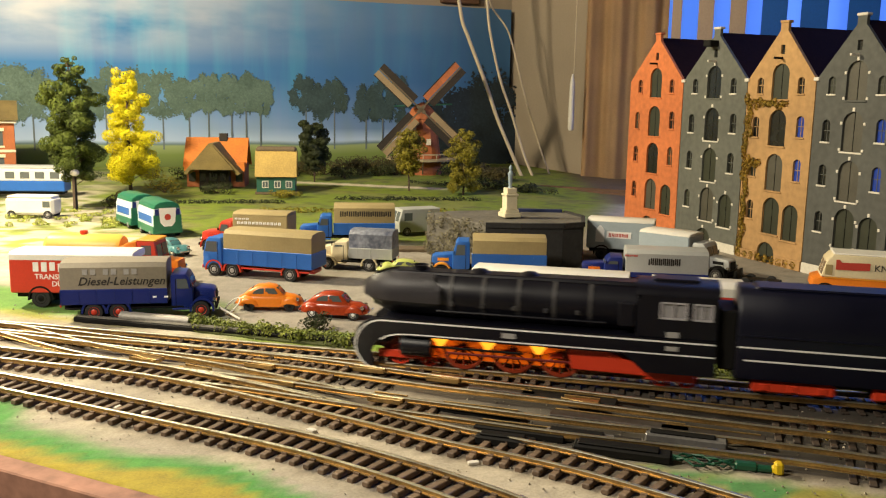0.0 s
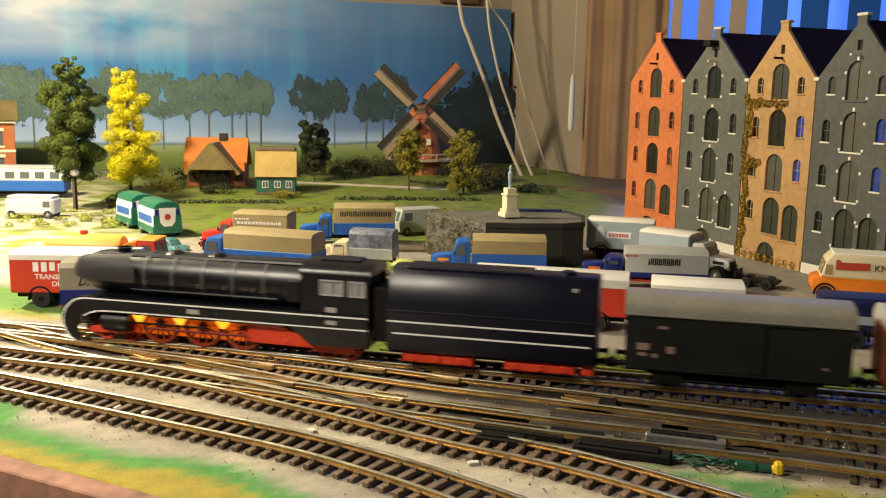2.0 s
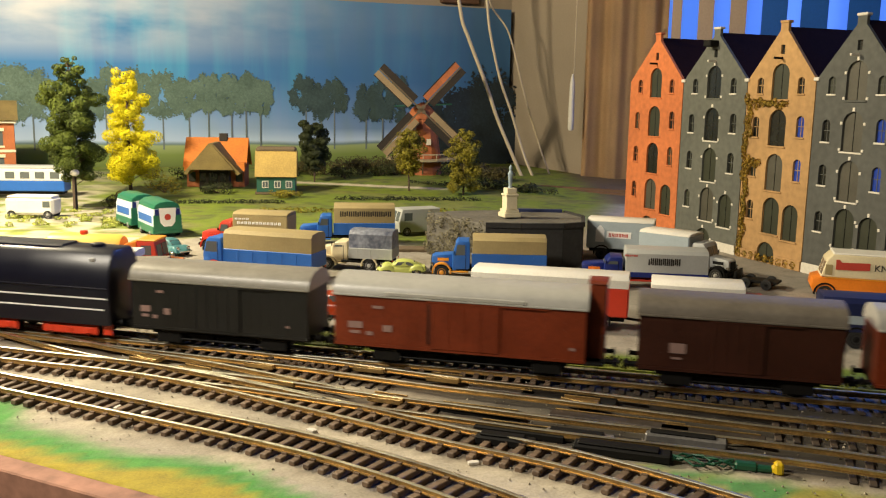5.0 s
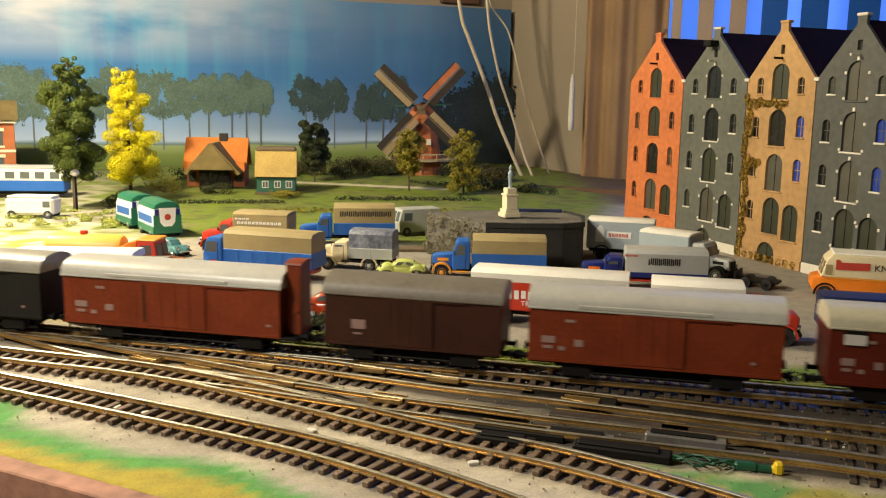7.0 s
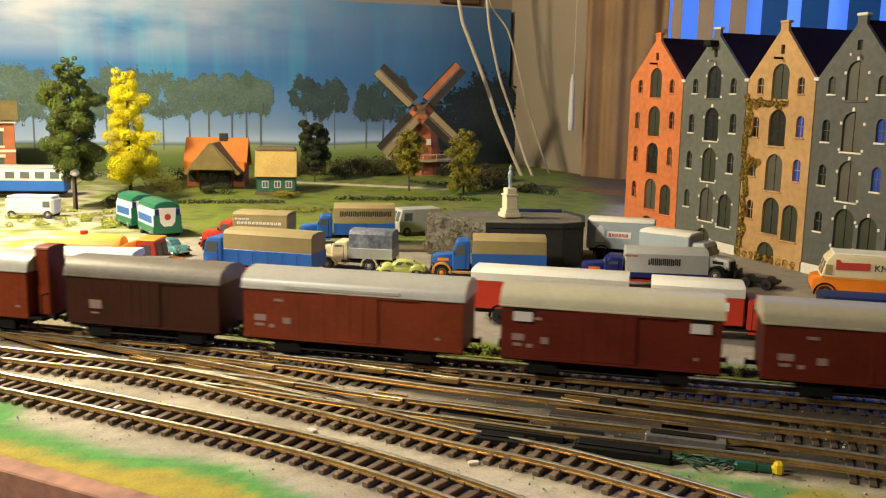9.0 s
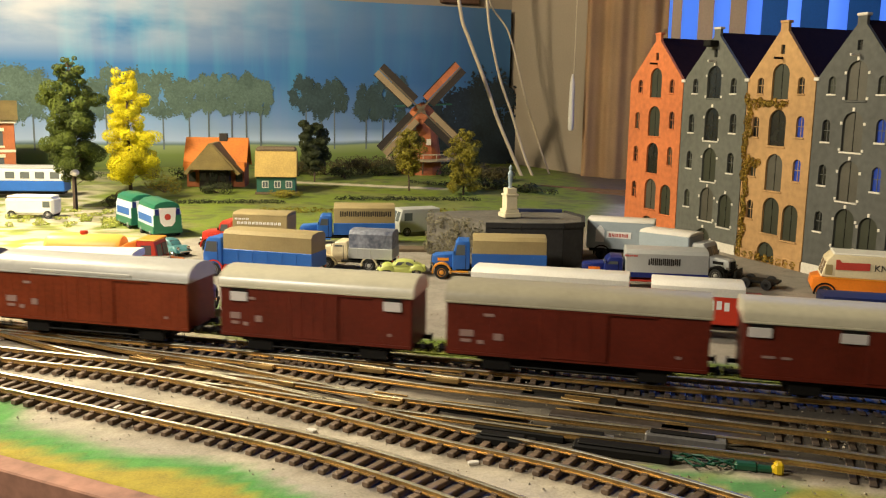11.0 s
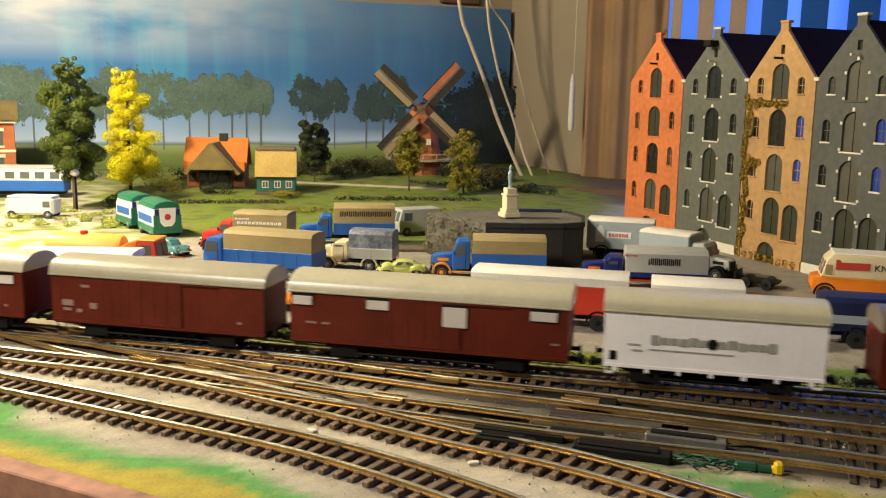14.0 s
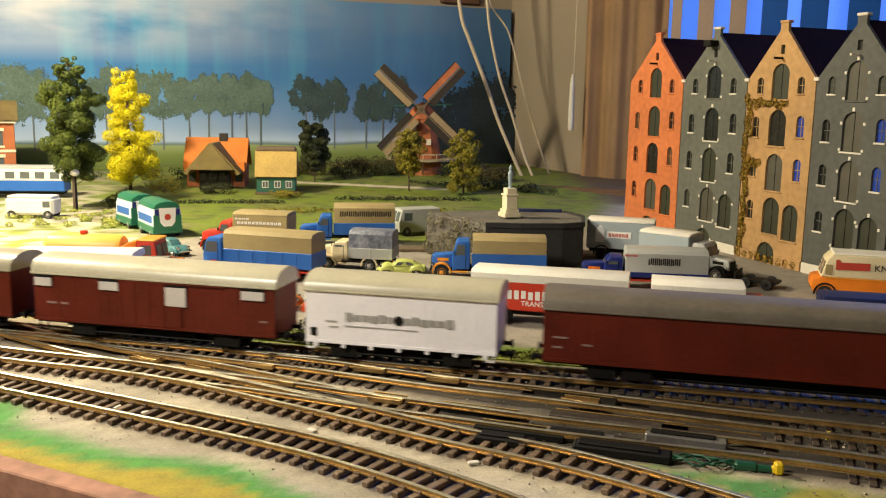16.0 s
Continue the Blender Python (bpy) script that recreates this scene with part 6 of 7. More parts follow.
def wheel_mesh(r, material, spokes=0, width=2.6):
    bm = bmesh.new()
    if spokes:
        lathe(bm, [(-width / 2, r * 0.86), (-width / 2, r), (width / 2 - 1, r), (width / 2 - 0.5, r * 1.06), (width / 2, r * 1.06), (width / 2, r * 0.86)], "y", 28, hollow=True)
        lathe(bm, [(-width * 0.6, r * 0.22), (width * 0.4, r * 0.22)], "y", 12)
        for k in range(spokes):
            a = 2 * math.pi * k / spokes
            tube(bm, (r * 0.18 * math.cos(a), -0.3, r * 0.18 * math.sin(a)), (r * 0.88 * math.cos(a), -0.3, r * 0.88 * math.sin(a)), 0.45, n=5)
    else:
        lathe(bm, [(-width / 2, r * 0.3), (-width / 2 + 0.5, r * 0.75), (-width / 2, r * 0.8), (-width / 2, r), (width / 2 - 1, r), (width / 2 - 0.5, r * 1.1), (width / 2, r * 1.1), (width / 2, r * 0.3)], "y", 20)
    return bm


def wheelset(parent, x, r, material, spokes=0, name="wheelset"):
    ax = part(name, tube(bmesh.new(), (0, -9, 0), (0, 9, 0), 1.0, n=8), M_STEEL, parent)
    ax.location = (x / 1000, 0, r / 1000)
    a = part("wheel", wheel_mesh(r, material, spokes), material, ax)
    a.location.y = 0.0083
    a.rotation_euler.z = math.pi
    b = again(a, ax, 0, -8.3, 0)
    WHEELSETS.append((ax, x, r))
    return ax


def buffers(parent, x, sign, z=10.5):
    for y in (-9.5, 9.5):
        bm = tube(bmesh.new(), (x, y, z), (x + sign * 4.0, y, z), 1.2, n=8)
        tube(bm, (x + sign * 4.0, y, z), (x + sign * 4.8, y, z), 2.4, n=12)
        part("buffer", bm, M_DARK, parent)
    part("coupler", boxes((min(x, x + sign * 7), max(x, x + sign * 7), -1.2, 1.2, 6.5, 8.5), (x + sign * 6 - 1, x + sign * 6 + 1, -4, 4, 6.2, 8.8)), M_DARK, parent)


def roof_profile(hw, eave, top, n=10, over=0.6):
    """Half-round carriage roof in the yz plane."""
    a = [((hw + over) * math.cos(math.pi * k / n), eave + (top - eave) * math.sin(math.pi * k / n) ** 0.75) for k in range(n + 1)]
    return a + [(-(hw - 0.5), eave - 0.3), (hw - 0.5, eave - 0.3)]


def boxcar(label, u0, u1, body_m, roof_m, eave=37.0, top=46.5, floor=10.5, boards=0, door=True, panels=(), plates=(), walkway=False, cabin=False, bogies=False, feet=False, hw=15.5, slot=False):
    """A covered goods wagon between two places on the track (metres at the start). panels: (from, to, bottom, top, material) in parts of its length."""
    L = (u1 - u0) * 1000
    h = L / 2
    root = thing("goods_wagon", label, "goods wagon", group="wagons of the goods train")
    ROLLING.append((root, (u0 + u1) / 2))
    rear = -h + (9 if cabin else 0)
    bm = boxes((rear, h, -hw, hw, floor, eave), bev=0.3)
    body = part("body", bm, body_m, root)
    # upright boards and posts on both sides
    bm = bmesh.new()
    count = max(8, int(L / 5.2))
    for k in range(count + 1):
        x = rear + 0.6 + (h - rear - 1.2) * k / count
        w = 0.4 if k % 3 == 0 else 0.22
        for s in (-1, 1):
            box(bm, x - w, x + w, s * hw - 0.12, s * hw + 0.12, floor + 0.4, eave - 0.4)
    for s in (-1, 1):
        box(bm, rear, h, s * hw - 0.4, s * hw + 0.4, floor - 0.6, floor + 0.9)
        box(bm, rear, h, s * hw - 0.35, s * hw + 0.35, eave - 1.1, eave - 0.2)
    part("rib", bm, body_m, body)
    bm = bmesh.new()
    slab(bm, roof_profile(hw, eave, top), rear - 0.8, h + 0.8, "yz")
    roof = part("roof", bm, roof_m, root, smooth=True)
    for s in (-1, 1):
        part("gutter", boxes((rear - 0.8, h + 0.8, *sorted((s * (hw + 0.3), s * (hw + 1.1))), eave - 0.5, eave + 0.5), bev=0.2), roof_m, roof)
    if door:
        for s in (-1, 1):
            bm = boxes((-L * 0.13, L * 0.13, s * (hw + 0.5) - 0.35, s * (hw + 0.5) + 0.35, floor + 0.8, eave - 1.2), bev=0.2)
            dr = part("sliding_door", bm, body_m, root)
            for k in range(5):
                x = -L * 0.12 + L * 0.24 * k / 4
                part("batten", boxes((x - 0.25, x + 0.25, s * (hw + 0.8) - 0.3, s * (hw + 0.8) + 0.3, floor + 1, eave - 1.5)), body_m, dr)
            if slot:
                part("door_gap", boxes((L * 0.125, L * 0.125 + 2.2, s * (hw + 0.3) - 0.25, s * (hw + 0.3) + 0.25, floor + 3, eave - 2.5)), M_DARK, root, "dark gap at the door's edge")
            part("door_rail", boxes((-L * 0.30, L * 0.14, s * (hw + 0.7) - 0.4, s * (hw + 0.7) + 0.4, eave - 1.4, eave - 0.7)), body_m, root)
    for (a, b, z0, z1, m) in panels:
        for s in (-1, 1):
            xa, xb = h - L * a, h - L * b
            y = s * (hw + 1.05)
            pn = part("vent_panel", boxes((min(xa, xb), max(xa, xb), y - 0.3, y + 0.3, z0, z1), bev=0.15), m, root, "pale louvred panel")
            part("slit", boxes((min(xa, xb), max(xa, xb), y - 0.25, y + 0.25, z1 + 0.4, z1 + 1.6)), M_DARK, pn, "dark slit over the panel")
    for (a, b, z0, z1) in plates:
        xa, xb = h - L * a, h - L * b
        for s in (-1, 1):
            y = s * (hw + 0.45)
            part("lettering_bar", boxes((min(xa, xb), max(xa, xb), y - 0.1, y + 0.1, z0, z1)), M_DULLPRINT, root)
    if walkway:
        for s in (-1, 1):
            part("roof_flap", boxes((-L * 0.22, L * 0.30, s * (hw - 1) - 2.2, s * (hw - 1) + 2.2, eave + 0.6, eave + 2.6), bev=0.3), roof_m, root, "raised grey roof flap")
    if cabin:
        c = part("brakeman_cabin", boxes((-h, -h + 8.4, -8, 8, floor, top + 2.5), bev=0.5), body_m, root, "narrow brown cabin with a flat top")
        part("cabin_roof", slab(bmesh.new(), roof_profile(8, top + 2.5, top + 4.5, 8), -h - 0.5, -h + 9, "yz"), body_m, c)
        part("platform", boxes((-h, -h + 9, -hw, hw, floor - 1.5, floor), bev=0.3), M_DARK, root)
        for s in (-1, 1):
            part("handrail", tube(tube(bmesh.new(), (-h + 1, s * 14, floor), (-h + 1, s * 14, floor + 13), 0.4, n=6), (-h + 1, s * 14, floor + 13), (-h + 1, s * 8, floor + 13), 0.4, n=6), M_DARK, root)
    part("underframe", boxes((-h + 1, h - 1, -12, 12, 8.0, floor), (-h, h, -13.5, -12, 8.4, floor - 0.2), (-h, h, 12, 13.5, 8.4, floor - 0.2), bev=0.2), M_DARK, root)
    axles = (-h * 0.60, h * 0.60) if not bogies else (-h * 0.76, -h * 0.62, h * 0.62, h * 0.76)
    for x in axles:
        wheelset(root, x, 5.6, M_DARK)
        for s in (-1, 1):
            bm = boxes((x - 7.5, x + 7.5, s * 12.6 - 0.8, s * 12.6 + 0.8, 2.4, 9.0), (x - 10.5, x + 10.5, s * 12.4 - 0.6, s * 12.4 + 0.6, 7.2, 8.6), bev=0.3)
            part("axle_box", bm, M_DARK, root)
    for k in (-0.25, 0.25):
        part("brake_gear", boxes((h * k - 7, h * k + 7, -11.5, 11.5, 3.2, 8.0), bev=0.8), M_DARK, root)
    part("brake_rigging", boxes((-h * 0.72, h * 0.72, -6, 6, 2.6, 8.0), bev=0.6), M_DARK, root)
    for s in (-1, 1):
        part("truss_rod", tube(bmesh.new(), (-h * 0.5, s * 12.8, 4.6), (h * 0.5, s * 12.8, 4.6), 0.5, n=6), M_DARK, root)
    if feet:
        for k in range(7):
            x = -h + 6 + (L - 12) * k / 6
            for s in (-1, 1):
                part("bracket", boxes((x - 1.0, x + 1.0, s * hw - 0.5, s * hw + 0.5, floor - 2.6, floor)), body_m, root)
        for x in (-h + 3, h - 3):
            part("step", boxes((x - 2, x + 2, hw - 0.5, hw + 0.8, floor - 4, floor - 3.2), (x - 2, x - 1.5, hw, hw + 0.5, floor - 4, floor), (x + 1.5, x + 2, hw, hw + 0.5, floor - 4, floor)), body_m, root)
    else:
        for x in (-h + 6, h - 6):
            part("step", boxes((x - 3, x + 3, hw - 1.0, hw + 0.6, 4.6, 5.2), (x - 3, x - 2.5, hw - 0.2, hw + 0.3, 4.6, floor), (x + 2.5, x + 3, hw - 0.2, hw + 0.3, 4.6, floor)), M_DARK, root)
    buffers(root, h, 1)
    buffers(root, -h, -1)
    return root


M_PANEL = plastic("pale_louvre", (0.58, 0.54, 0.52), 0.55)
M_BROWN = mat("oxide_red_wagon", (0.105, 0.0125, 0.005), 0.5, 0, 500, 0.3, 0.15, 50, spec=0.3)
M_BROWN2 = mat("warm_brown_wagon", (0.165, 0.027, 0.007), 0.5, 0, 500, 0.3, 0.15, 50, spec=0.3)
M_BROWN3 = mat("dark_brown_wagon", (0.038, 0.010, 0.005), 0.5, 0, 500, 0.3, 0.15, 50, spec=0.3)
M_ANTHRACITE = mat("anthracite_wagon", (0.011, 0.011, 0.0105), 0.5, 0, 500, 0.3, 0.15, 50, spec=0.3)
M_ROOFGREY = mat("grey_wagon_roof", (0.225, 0.21, 0.175), 0.38, 0, 400, 0.2, 0.15, 40)
M_ROOFPALE = mat("pale_grey_roof", (0.40, 0.39, 0.355), 0.36, 0, 400, 0.12, 0.1, 40)
M_ROOFCREAM = mat("cream_grey_roof", (0.47, 0.435, 0.32), 0.32, 0, 400, 0.12, 0.1, 40)
M_ROOFTAN = mat("tan_grey_roof", (0.34, 0.31, 0.225), 0.34, 0, 400, 0.12, 0.1, 40)
M_ROOFDARK = mat("dark_wagon_roof", (0.14, 0.12, 0.095), 0.5, 0, 400, 0.25, 0.15, 40)
M_BEER = mat("white_wagon", (0.90, 0.88, 0.93), 0.45, 0, 500, 0.06, 0.1, 40)


def build_wagons():
    two = ((0.06, 0.15, 29.5, 34.5, M_PANEL), (0.86, 0.95, 29.5, 34.5, M_PANEL))
    marks = ((0.055, 0.11, 19.5, 23.0), (0.06, 0.10, 16.6, 18.2), (0.125, 0.15, 16.0, 18.0), (0.19, 0.225, 18.5, 22.0), (0.15, 0.19, 30.5, 32.0), (0.88, 0.90, 16, 17.4))
    boxcar("anthracite covered goods wagon with a grey rounded roof", 0.2697, 0.3735, M_ANTHRACITE, M_ROOFGREY, plates=marks)
    boxcar("reddish-brown covered wagon with a pale roof and brakeman's cabin", 0.3885, 0.5285, M_BROWN2, M_ROOFPALE, plates=marks, walkway=True, cabin=True, slot=True)
    boxcar("dark brown covered goods wagon with a dark roof", 0.5448, 0.6388, M_BROWN3, M_ROOFDARK, plates=((0.16, 0.24, 19, 24), (0.17, 0.22, 16, 17)))
    boxcar("reddish-brown covered wagon with a pale flapped roof", 0.6530, 0.7740, M_BROWN2, M_ROOFPALE, plates=marks, walkway=True)
    boxcar("brown covered wagon with two pale louvre panels", 0.7934, 0.9006, M_BROWN, M_ROOFCREAM, panels=two, plates=marks)
    boxcar("plain oxide-red covered wagon with a grey roof", 0.9189, 1.0486, M_BROWN, M_ROOFTAN, plates=marks)
    boxcar("long oxide-red covered wagon with four pale panels", 1.0637, 1.2111, M_BROWN, M_ROOFCREAM, door=True, plates=((0.06, 0.10, 20, 21.2), (0.12, 0.15, 20, 21.2), (0.94, 0.97, 18, 19)),
           panels=((0.012, 0.085, 30, 34.8, M_PANEL), (0.29, 0.37, 30, 34.8, M_PANEL), (0.565, 0.65, 23.5, 34.0, M_PANEL), (0.87, 0.96, 30, 34.8, M_PANEL)))
    beer = boxcar("white refrigerator wagon with grey roof and dark lettering", 1.2284, 1.3312, M_BEER, M_ROOFCREAM, eave=38, top=46.5, door=False, feet=True)
    # lettering on its side that cannot be read, round a dark badge
    bm = bmesh.new()
    for k in range(13):
        if k == 6:
            continue
        x = 27 - 54 * k / 12
        box(bm, x - 1.9, x + 1.9, 15.75, 15.95, 23.0 if k % 3 else 22.4, 26.3 if k % 4 else 27.2)
    part("lettering_bar", bm, M_GREYPRINT, beer, "row of dark grey lettering")
    part("badge", lathe(bmesh.new(), [(15.7, 2.6), (16.0, 2.6)], "y", 16, at=(0, 0, 24.6)), M_DARK, beer, "round dark badge")
    for x0, x1, z0, z1 in ((34, 40, 21.5, 22.3), (33, 38, 18.6, 19.4), (-10, 30, 19.6, 20.2), (45, 48.5, 13.5, 18)):
        part("lettering_bar", boxes((x0, x1, 15.7, 15.9, z0, z1)), M_GREYPRINT if x1 < 44 else M_DARK, beer)
    boxcar("very long oxide-red sliding-wall wagon with a dark ribbed roof", 1.3545, 1.60, M_BROWN, M_ROOFDARK, eave=36.5, top=46, bogies=True, plates=((0.02, 0.05, 22, 23), (0.02, 0.04, 17, 18), (0.08, 0.1, 19, 20)), door=False)


build_wagons()


def build_engine():
    root = thing("steam_locomotive", "black streamlined steam locomotive with white lines and red wheels", "locomotive")
    ROLLING.append((root, 0.048))
    # boiler: x forwards from -90.5 to 90.5
    bm = lathe(bmesh.new(), [(-53.5, 12.6), (20, 12.6), (36, 12.4), (60, 12.0), (76, 11.0), (84, 8.0), (87.5, 4.0), (88.4, 0.5)], "x", 28, at=(0, 0, 37.6))
    boiler = part("boiler", bm, M_BLACK, root, smooth=True)
    for x in (-30, -12, 6, 24, 41):
        part("boiler_band", lathe(bmesh.new(), [(x - 1.0, 12.2), (x - 0.9, 13.0), (x + 0.9, 13.0), (x + 1.0, 12.2)], "x", 28, at=(0, 0, 37.6)), M_BAND, boiler, smooth=True)
    part("casing", slab(bmesh.new(), [(-53, 45), (66, 45), (76, 46), (72, 49.6), (-53, 50.6)], -6.5, 6.5, bev=1.5), M_BLACK, boiler)
    part("chimney", lathe(bmesh.new(), [(48, 4.5), (51.5, 4.2), (52.2, 4.8), (52.3, 3.6), (50.5, 3.4)], "z", 16, at=(60, 0, 0)), M_BLACK, boiler, smooth=True)
    for x in (28, 2):
        part("dome", lathe(bmesh.new(), [(47, 6), (50, 5.5), (51.5, 3.5), (52.0, 0.5)], "z", 16, at=(x, 0, 0)), M_BLACK, boiler, smooth=True)
    for s in (-1, 1):
        bm, last = bmesh.new(), None
        for x, r_ in ((46, 14.6), (56, 14.5), (66, 14.3), (74, 13.8), (80, 12.6), (85, 10.4), (88.5, 7.0), (90, 3.6)):
            ring = [bm.verts.new((x + (4 if k > 4 and x < 50 else 0), s * r_ * math.cos(radians(-12 + 9.5 * k)), 37.6 + r_ * math.sin(radians(-12 + 9.5 * k)))) for k in range(8)]
            if last:
                for k in range(7):
                    bm.faces.new((last[k], last[k + 1], ring[k + 1], ring[k]))
            last = ring
        bmesh.ops.solidify(bm, geom=bm.faces[:], thickness=0.6)
        part("smoke_deflector", bm, M_DEFLECTOR, root, "rounded black smoke deflector, greyed like its highlight", smooth=True)
        for x in (-24, -8, 8, 24, 40):
            part("fitting", boxes((x - 1, x + 1, s * 12.3 - 1, s * 12.3 + 1, 33.5, 36), bev=0.4), M_BAND, boiler)
        part("pipe", tube(bmesh.new(), (-38, s * 13.4, 31), (48, s * 13.4, 31), 0.7, n=8), M_BLACK, boiler)
        # valance with its rounded nose
        nose = arc(77, 12.5, 14.5, -75, 92, 12, 13.5)
        pts = [(-90.5, 26.0)] + nose[::-1] + [(80.0, 2.5), (82.0, 8.0), (78, 14.5), (70, 17.2), (-47, 17.2), (-58, 8.5), (-90.5, 8.5)]
        part("valance", slab(bmesh.new(), pts, s * 16.2 - 0.6, s * 16.2 + 0.6), M_BLACK, root)
        # white lines
        up = [(-90, 24.6)] + [(p[0] * 1.0 - 1.2, p[1] - 1.2) for p in nose[::-1]]
        bm = bmesh.new()
        y = s * 17.0
        def stripe(bm, pts, w):
            for a, b in zip(pts, pts[1:]):
                a, b = Vector((a[0], y, a[1])), Vector((b[0], y, b[1]))
                n = (b - a).cross(Vector((0, 1, 0))).normalized() * w
                vs = [bm.verts.new(v) for v in (a - n, b - n, b + n, a + n)]
                bm.faces.new(vs)
        stripe(bm, up, 0.42)
        part("lining", bm, M_WHITE, root, "thin white line")
        bm = bmesh.new()
        stripe(bm, [(-90, 18.3), (60, 18.3), (68, 17.9), (73, 16.6), (77, 14.6)], 0.36)
        part("lining", bm, M_WHITE, root, "thin white line")
        part("number_plate", boxes((6, 13, y - 0.1, y + 0.15, 20.2, 22.8)), M_GREYPRINT, root)
        part("number_plate", boxes((-73, -67, y - 0.1, y + 0.15, 26.8, 29.6)), M_GREYPRINT, root)
        part("number_plate", boxes((-73, -67, y - 0.1, y + 0.15, 20.2, 22.4)), M_GREYPRINT, root)
        # ash pan and steps in red
        part("ash_pan", slab(bmesh.new(), [(-40, 16.6), (-20, 17), (-22, 6), (-60, 5.5), (-55, 11)], s * 12.2 - 1.2, s * 12.2 + 1.2, bev=0.5), M_RED, root)
        part("rod", boxes((-24, 42, s * 11.6 - 0.5, s * 11.6 + 0.5, 8.0, 9.3), bev=0.3), M_REDDARK, root, "dark red coupling rod")
        part("connecting_rod", boxes((2, 58, s * 12.6 - 0.4, s * 12.6 + 0.4, 11.0, 12.2), bev=0.3), M_DARK, root, "oily dark rod")
        part("cylinder", lathe(bmesh.new(), [(50, 5.0), (50.5, 5.6), (66, 5.6), (66.5, 5.0)], "x", 16, at=(0, s * 12.0, 11.5)), M_BLACK, root, smooth=True)
        part("trailing_frame", boxes((-82, -58, s * 12 - 0.8, s * 12 + 0.8, 3.5, 9), bev=0.5), M_RED, root)
        part("front_frame", boxes((58, 80, s * 10.2 - 0.8, s * 10.2 + 0.8, 3.5, 8), bev=0.5), M_RED, root)
        part("cab_side", holed(bmesh.new(), [(-90.5, 26.3), (-53, 26.3), (-53, 44), (-55, 47), (-90.5, 47)], [[(-76, 36), (-64, 36), (-64, 43.5), (-76, 43.5)], [(-88, 36), (-79.5, 36), (-79.5, 43.5), (-88, 43.5)]], s * 15.4 - 0.5, s * 15.4 + 0.5), M_BLACK, root)
        for x0, x1 in ((-76, -64), (-88, -79.5)):
            f = part("cab_window", boxes((x0, x1, s * 15.4 - 0.3, s * 15.4 + 0.1, 36, 43.5)), M_CABGLASS, root, "pale grey cab window")
            xm = (x0 + x1) / 2
            part("window_frame", boxes((x0 - 0.5, x0 + 0.4, s * 16.0 - 0.3, s * 16.0 + 0.3, 35.5, 44), (x1 - 0.4, x1 + 0.5, s * 16.0 - 0.3, s * 16.0 + 0.3, 35.5, 44), (xm - 0.4, xm + 0.4, s * 16.0 - 0.3, s * 16.0 + 0.3, 35.9, 43.6), (x0, x1, s * 16.0 - 0.3, s * 16.0 + 0.3, 35.5, 36.3), (x0, x1, s * 16.0 - 0.3, s * 16.0 + 0.3, 43.2, 44)), M_FRAME, f)
        part("cab_box", boxes((-52, -44, s * 13 - 2.0, s * 13 + 2.0, 30, 42), bev=0.6), M_BLACK, root)
    part("running_board", boxes((-53, 76, -16, 16, 25.2, 26.1)), M_BLACK, root)
    part("cab_front", boxes((-53.5, -52.5, -15, 15, 26.3, 46.5)), M_BLACK, root)
    part("cab_floor", boxes((-90, -53, -15, 15, 25.4, 26.2)), M_BLACK, root)
    part("cab_roof", slab(bmesh.new(), roof_profile(15.4, 46.8, 52.4, 12), -91.5, -52, "yz"), M_BLACK, root, smooth=True)
    part("roof_vent", boxes((-82, -60, -6, 6, 51.5, 53.4), bev=0.5), M_BLACK, root)
    part("frame", boxes((-88, 78, -7, 7, 6.0, 16), (-44, 60, -10.5, 10.5, 15, 25), bev=0.4), M_REDDARK, root)
    part("nose_plate", boxes((72, 88, -15.5, 15.5, 10, 18), bev=3), M_BLACK, root)
    part("buffer_beam", boxes((86, 90.2, -15, 15, 6.5, 11.5), bev=0.8), M_RED, root)
    for y in (-10, 10):
        part("headlight", lathe(bmesh.new(), [(86, 1.8), (91, 1.8), (91.2, 1.4)], "x", 14, at=(0, y, 15.5)), M_CHROME, root)
    for x in (34.0, 8.0, -16.0):
        ws = wheelset(root, x, 11.3, M_WHEELRED, spokes=12, name="driving_wheelset")
        for s in (-1, 1):
            part("crank", boxes((-1.2, 5.5, s * 10.4 - 0.7, s * 10.4 + 0.7, -1.3, 1.3), bev=0.4), M_RED, ws)
    for x in (68, 52, -66, -78):
        wheelset(root, x, 5.6, M_RED, spokes=10)
    # lights of the running gear under the running board, as wedges shaped like their shine;
    # added glowing plates behind the wheels imitate the amber-lit frame
    for x in (46, 21, -5):
        for s in (-1, 1):
            gl = part("gear_light", slab(bmesh.new(), [(x - 5.5, 17.6), (x + 5.5, 17.6), (x + 1.2, 11.5), (x - 1.2, 11.5)], s * 10.9 - 0.4, s * 10.9 + 0.4), M_GEARGLOW, root, "small amber light over the wheels, shaped like its shine")
            part("lens", boxes((x - 12.6, x + 12.6, s * 7.4 - 0.2, s * 7.4 + 0.2, 4.5, 15.5), bev=0.15), M_GEARPLATE, gl, "added amber glowing plate, as the lit frame behind the spokes")
    buffers(root, 90, 1)

    ten = thing("tender", "black coal tender with white lines and red bogies", "tender")
    ROLLING.append((ten, 0.202))
    h = 54.0
    side = [(-15.5, 9), (-16.2, 11), (-16.2, 33), (-15.2, 40), (-11.5, 48.5), (-8, 51.5), (8, 51.5), (11.5, 48.5), (15.2, 40), (16.2, 33), (16.2, 11), (15.5, 9)]
    part("body", slab(bmesh.new(), side, -h, h, "yz", bev=1.2), M_TENDER, ten, smooth=True)
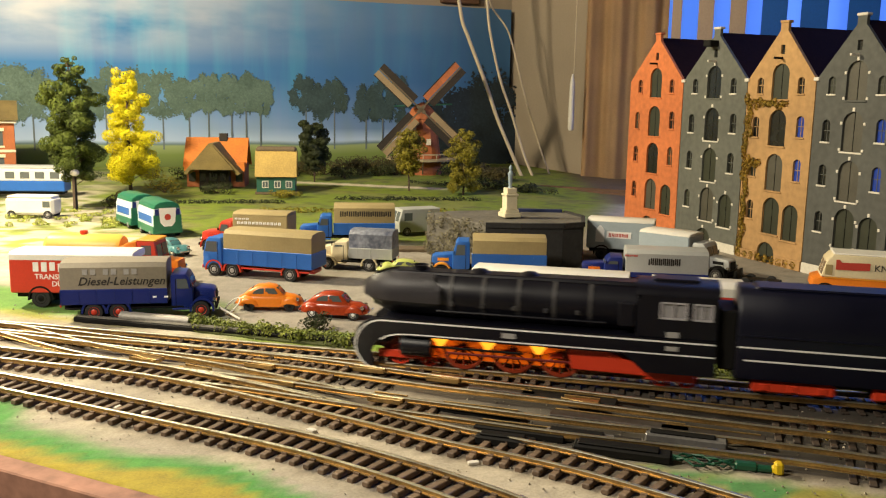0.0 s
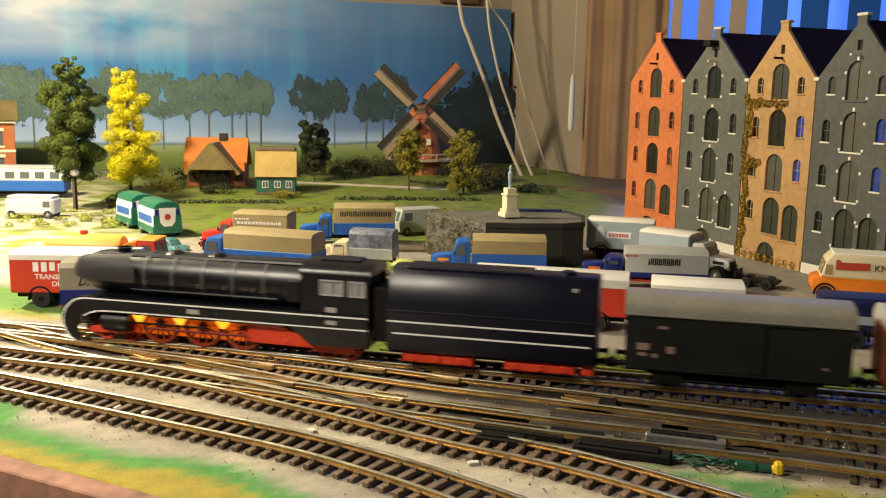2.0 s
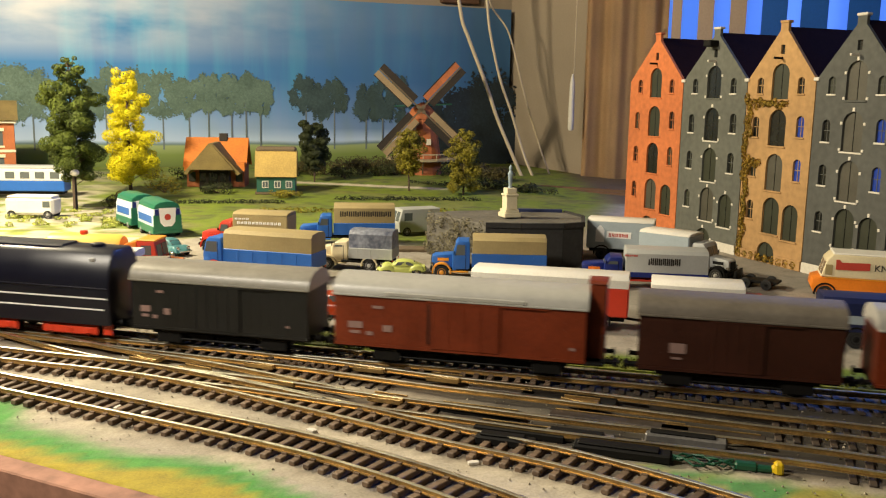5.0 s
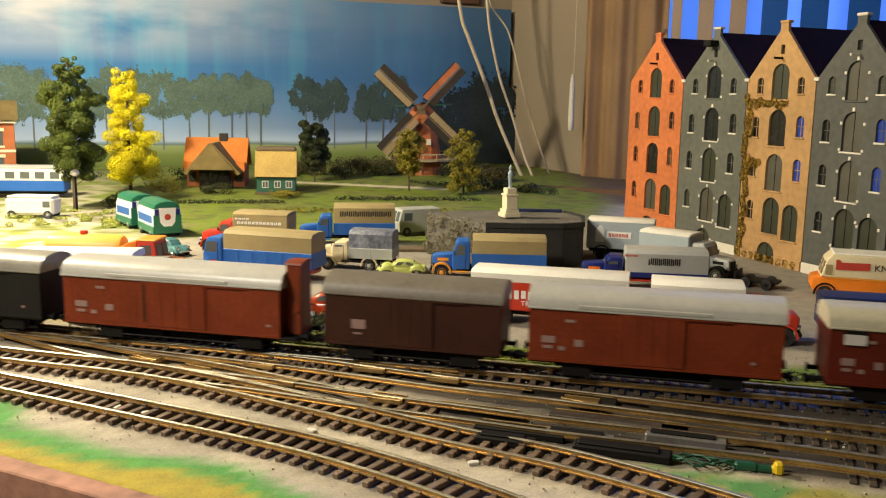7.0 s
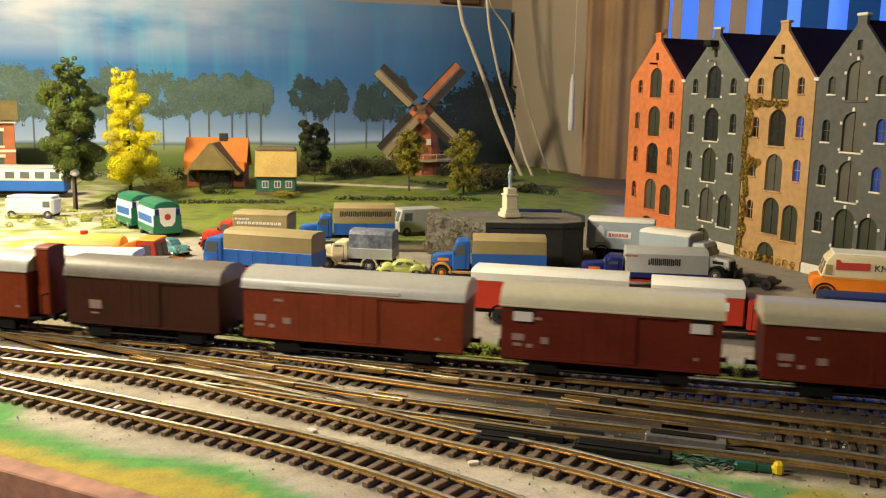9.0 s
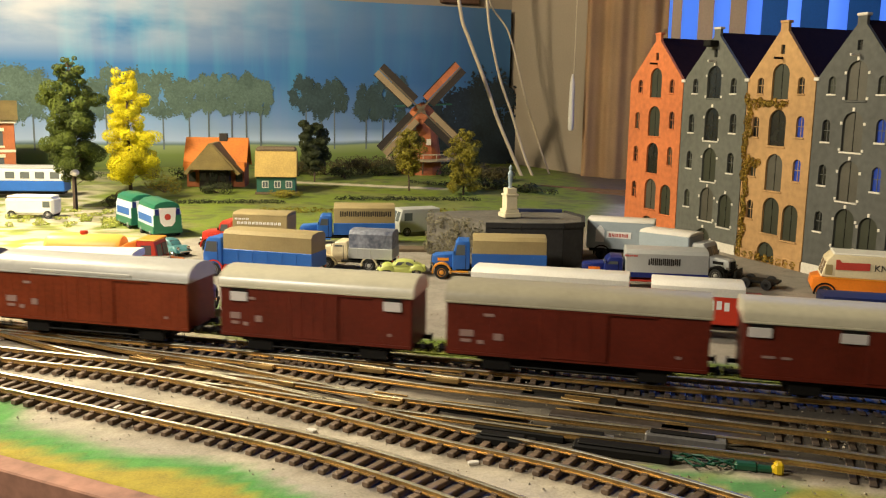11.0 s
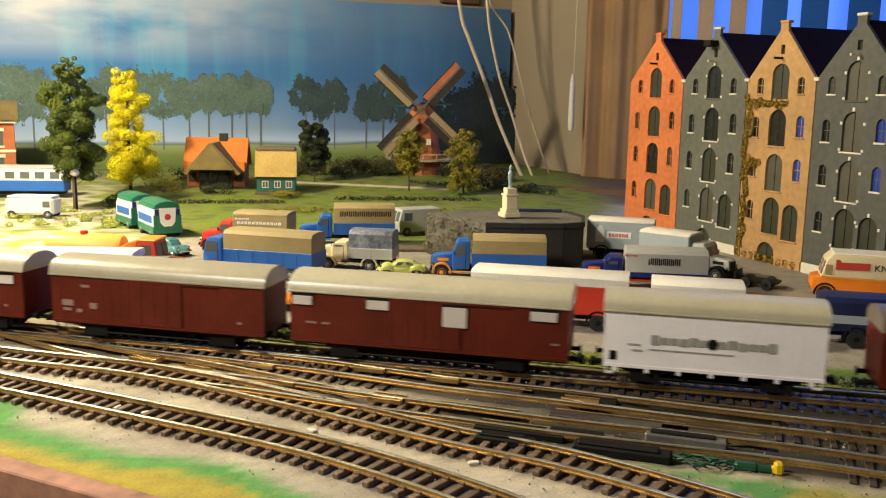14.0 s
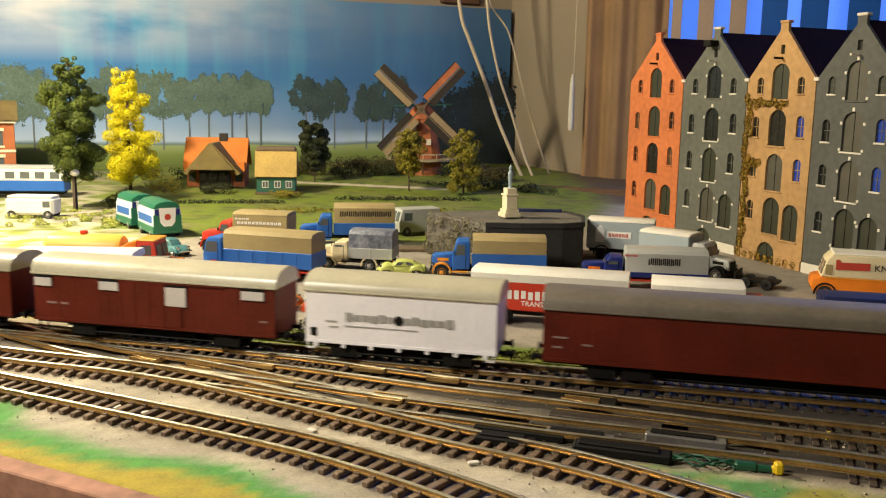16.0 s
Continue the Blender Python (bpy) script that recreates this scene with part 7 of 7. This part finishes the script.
    # Added dark block that fills the gap between cab and tender.
    part("bellows", boxes((h, h + 8.5, -13, 13, 12, 41), bev=0.6), M_DARK, ten, "dark block in the gap before the tender")
    part("coal_lid", boxes((-20, 46, -8.5, 8.5, 51.0, 52.6), bev=0.8), M_TENDER, ten)
    part("filler", lathe(bmesh.new(), [(51, 4), (53, 4), (53.4, 3)], "z", 14, at=(-38, 0, 0)), M_TENDER, ten)
    for s in (-1, 1):
        y = s * 16.3
        part("lining", boxes((-h + 1.5, h - 0.5, y - 0.15, y + 0.15, 24.2, 25.0)), M_WHITE, ten, "thin white line")
        part("lining", boxes((-h + 3.5, h - 3.5, y - 0.15, y + 0.15, 17.9, 18.7)), M_WHITE, ten, "thin white line")
        part("ledge", boxes((-h + 1, h - 1, y - 0.6, y + 0.5, 29.6, 30.8), bev=0.4), M_TENDER, ten)
        for x0, x1 in ((8, 46), (-44, -8)):
            part("bogie_frame", boxes((x0, x1, s * 12.5 - 1.2, s * 12.5 + 1.2, 2.2, 8.2), bev=0.9), M_RED, ten)
            for k in range(3):
                xx = x0 + 6 + (x1 - x0 - 12) * k / 2
                part("axle_box", boxes((xx - 2, xx + 2, s * 13.8 - 0.5, s * 13.8 + 0.5, 3.2, 7), bev=0.5), M_RED, ten)
        part("end_step", boxes((-h + 1, -h + 7, s * 12 - 1, s * 12 + 1, 2.5, 10), bev=0.6), M_RED, ten)
        part("lamp", boxes((-44, -41, s * 13.2 - 0.6, s * 13.2 + 0.6, 45, 47), bev=0.3), M_GREYPRINT, ten)
    for x in (14, 40, -14, -38):
        wheelset(ten, x, 5.6, M_DARK)
    part("underframe", boxes((-h, h, -11, 11, 6.5, 9.5)), M_DARK, ten)
    buffers(ten, -h, -1)


# Tender black with the reflected blue light painted in as a stronger tint.
M_TENDER = plastic("blue_black_enamel", (0.0028, 0.0034, 0.013), 0.36, 0.5)
M_CABGLASS = plastic("cab_glazing", (0.30, 0.29, 0.30), 0.2)
M_FRAME = plastic("grey_window_frame", (0.42, 0.40, 0.42), 0.4)
M_GEARGLOW = glow("amber_light", (1.0, 0.36, 0.02), 2.2)
# No lamp: glow that imitates amber light falling on the frame.
M_GEARPLATE = glow("amber_lens", (1.0, 0.16, 0.005), 0.5)
M_WHEELRED = plastic("brown_red_wheel", (0.24, 0.03, 0.008), 0.4)
M_REDDARK = plastic("dark_red_frame", (0.16, 0.012, 0.008), 0.5)
# Black sheet lightened to lilac-grey: its broad highlight is in the colour.
M_DEFLECTOR = plastic("dull_black_sheet", (0.085, 0.078, 0.088), 0.42)
M_BAND = plastic("dull_boiler_band", (0.055, 0.053, 0.055), 0.4)
build_engine()


def motions():
    for ob, u in ROLLING:
        rows = []
        for t in range(17):
            p = TRACK_AT + TRACK_DIR * (u - RUN[t])
            rows.append((float(t), pose(p.x, p.y, 0, 0, 0, HEADING)))
        walk(ob, rows)
    for ws, x, r in WHEELSETS:
        step = 0.1 if r > 9 else 0.05
        rows = []
        for k in range(int(round(16 / step)) + 1):
            t = k * step
            rows.append((t, pose(x / 1000, 0, r / 1000, 0, math.degrees(run_at(t) * 1000 / r), 0)))
        walk(ws, rows)


motions()
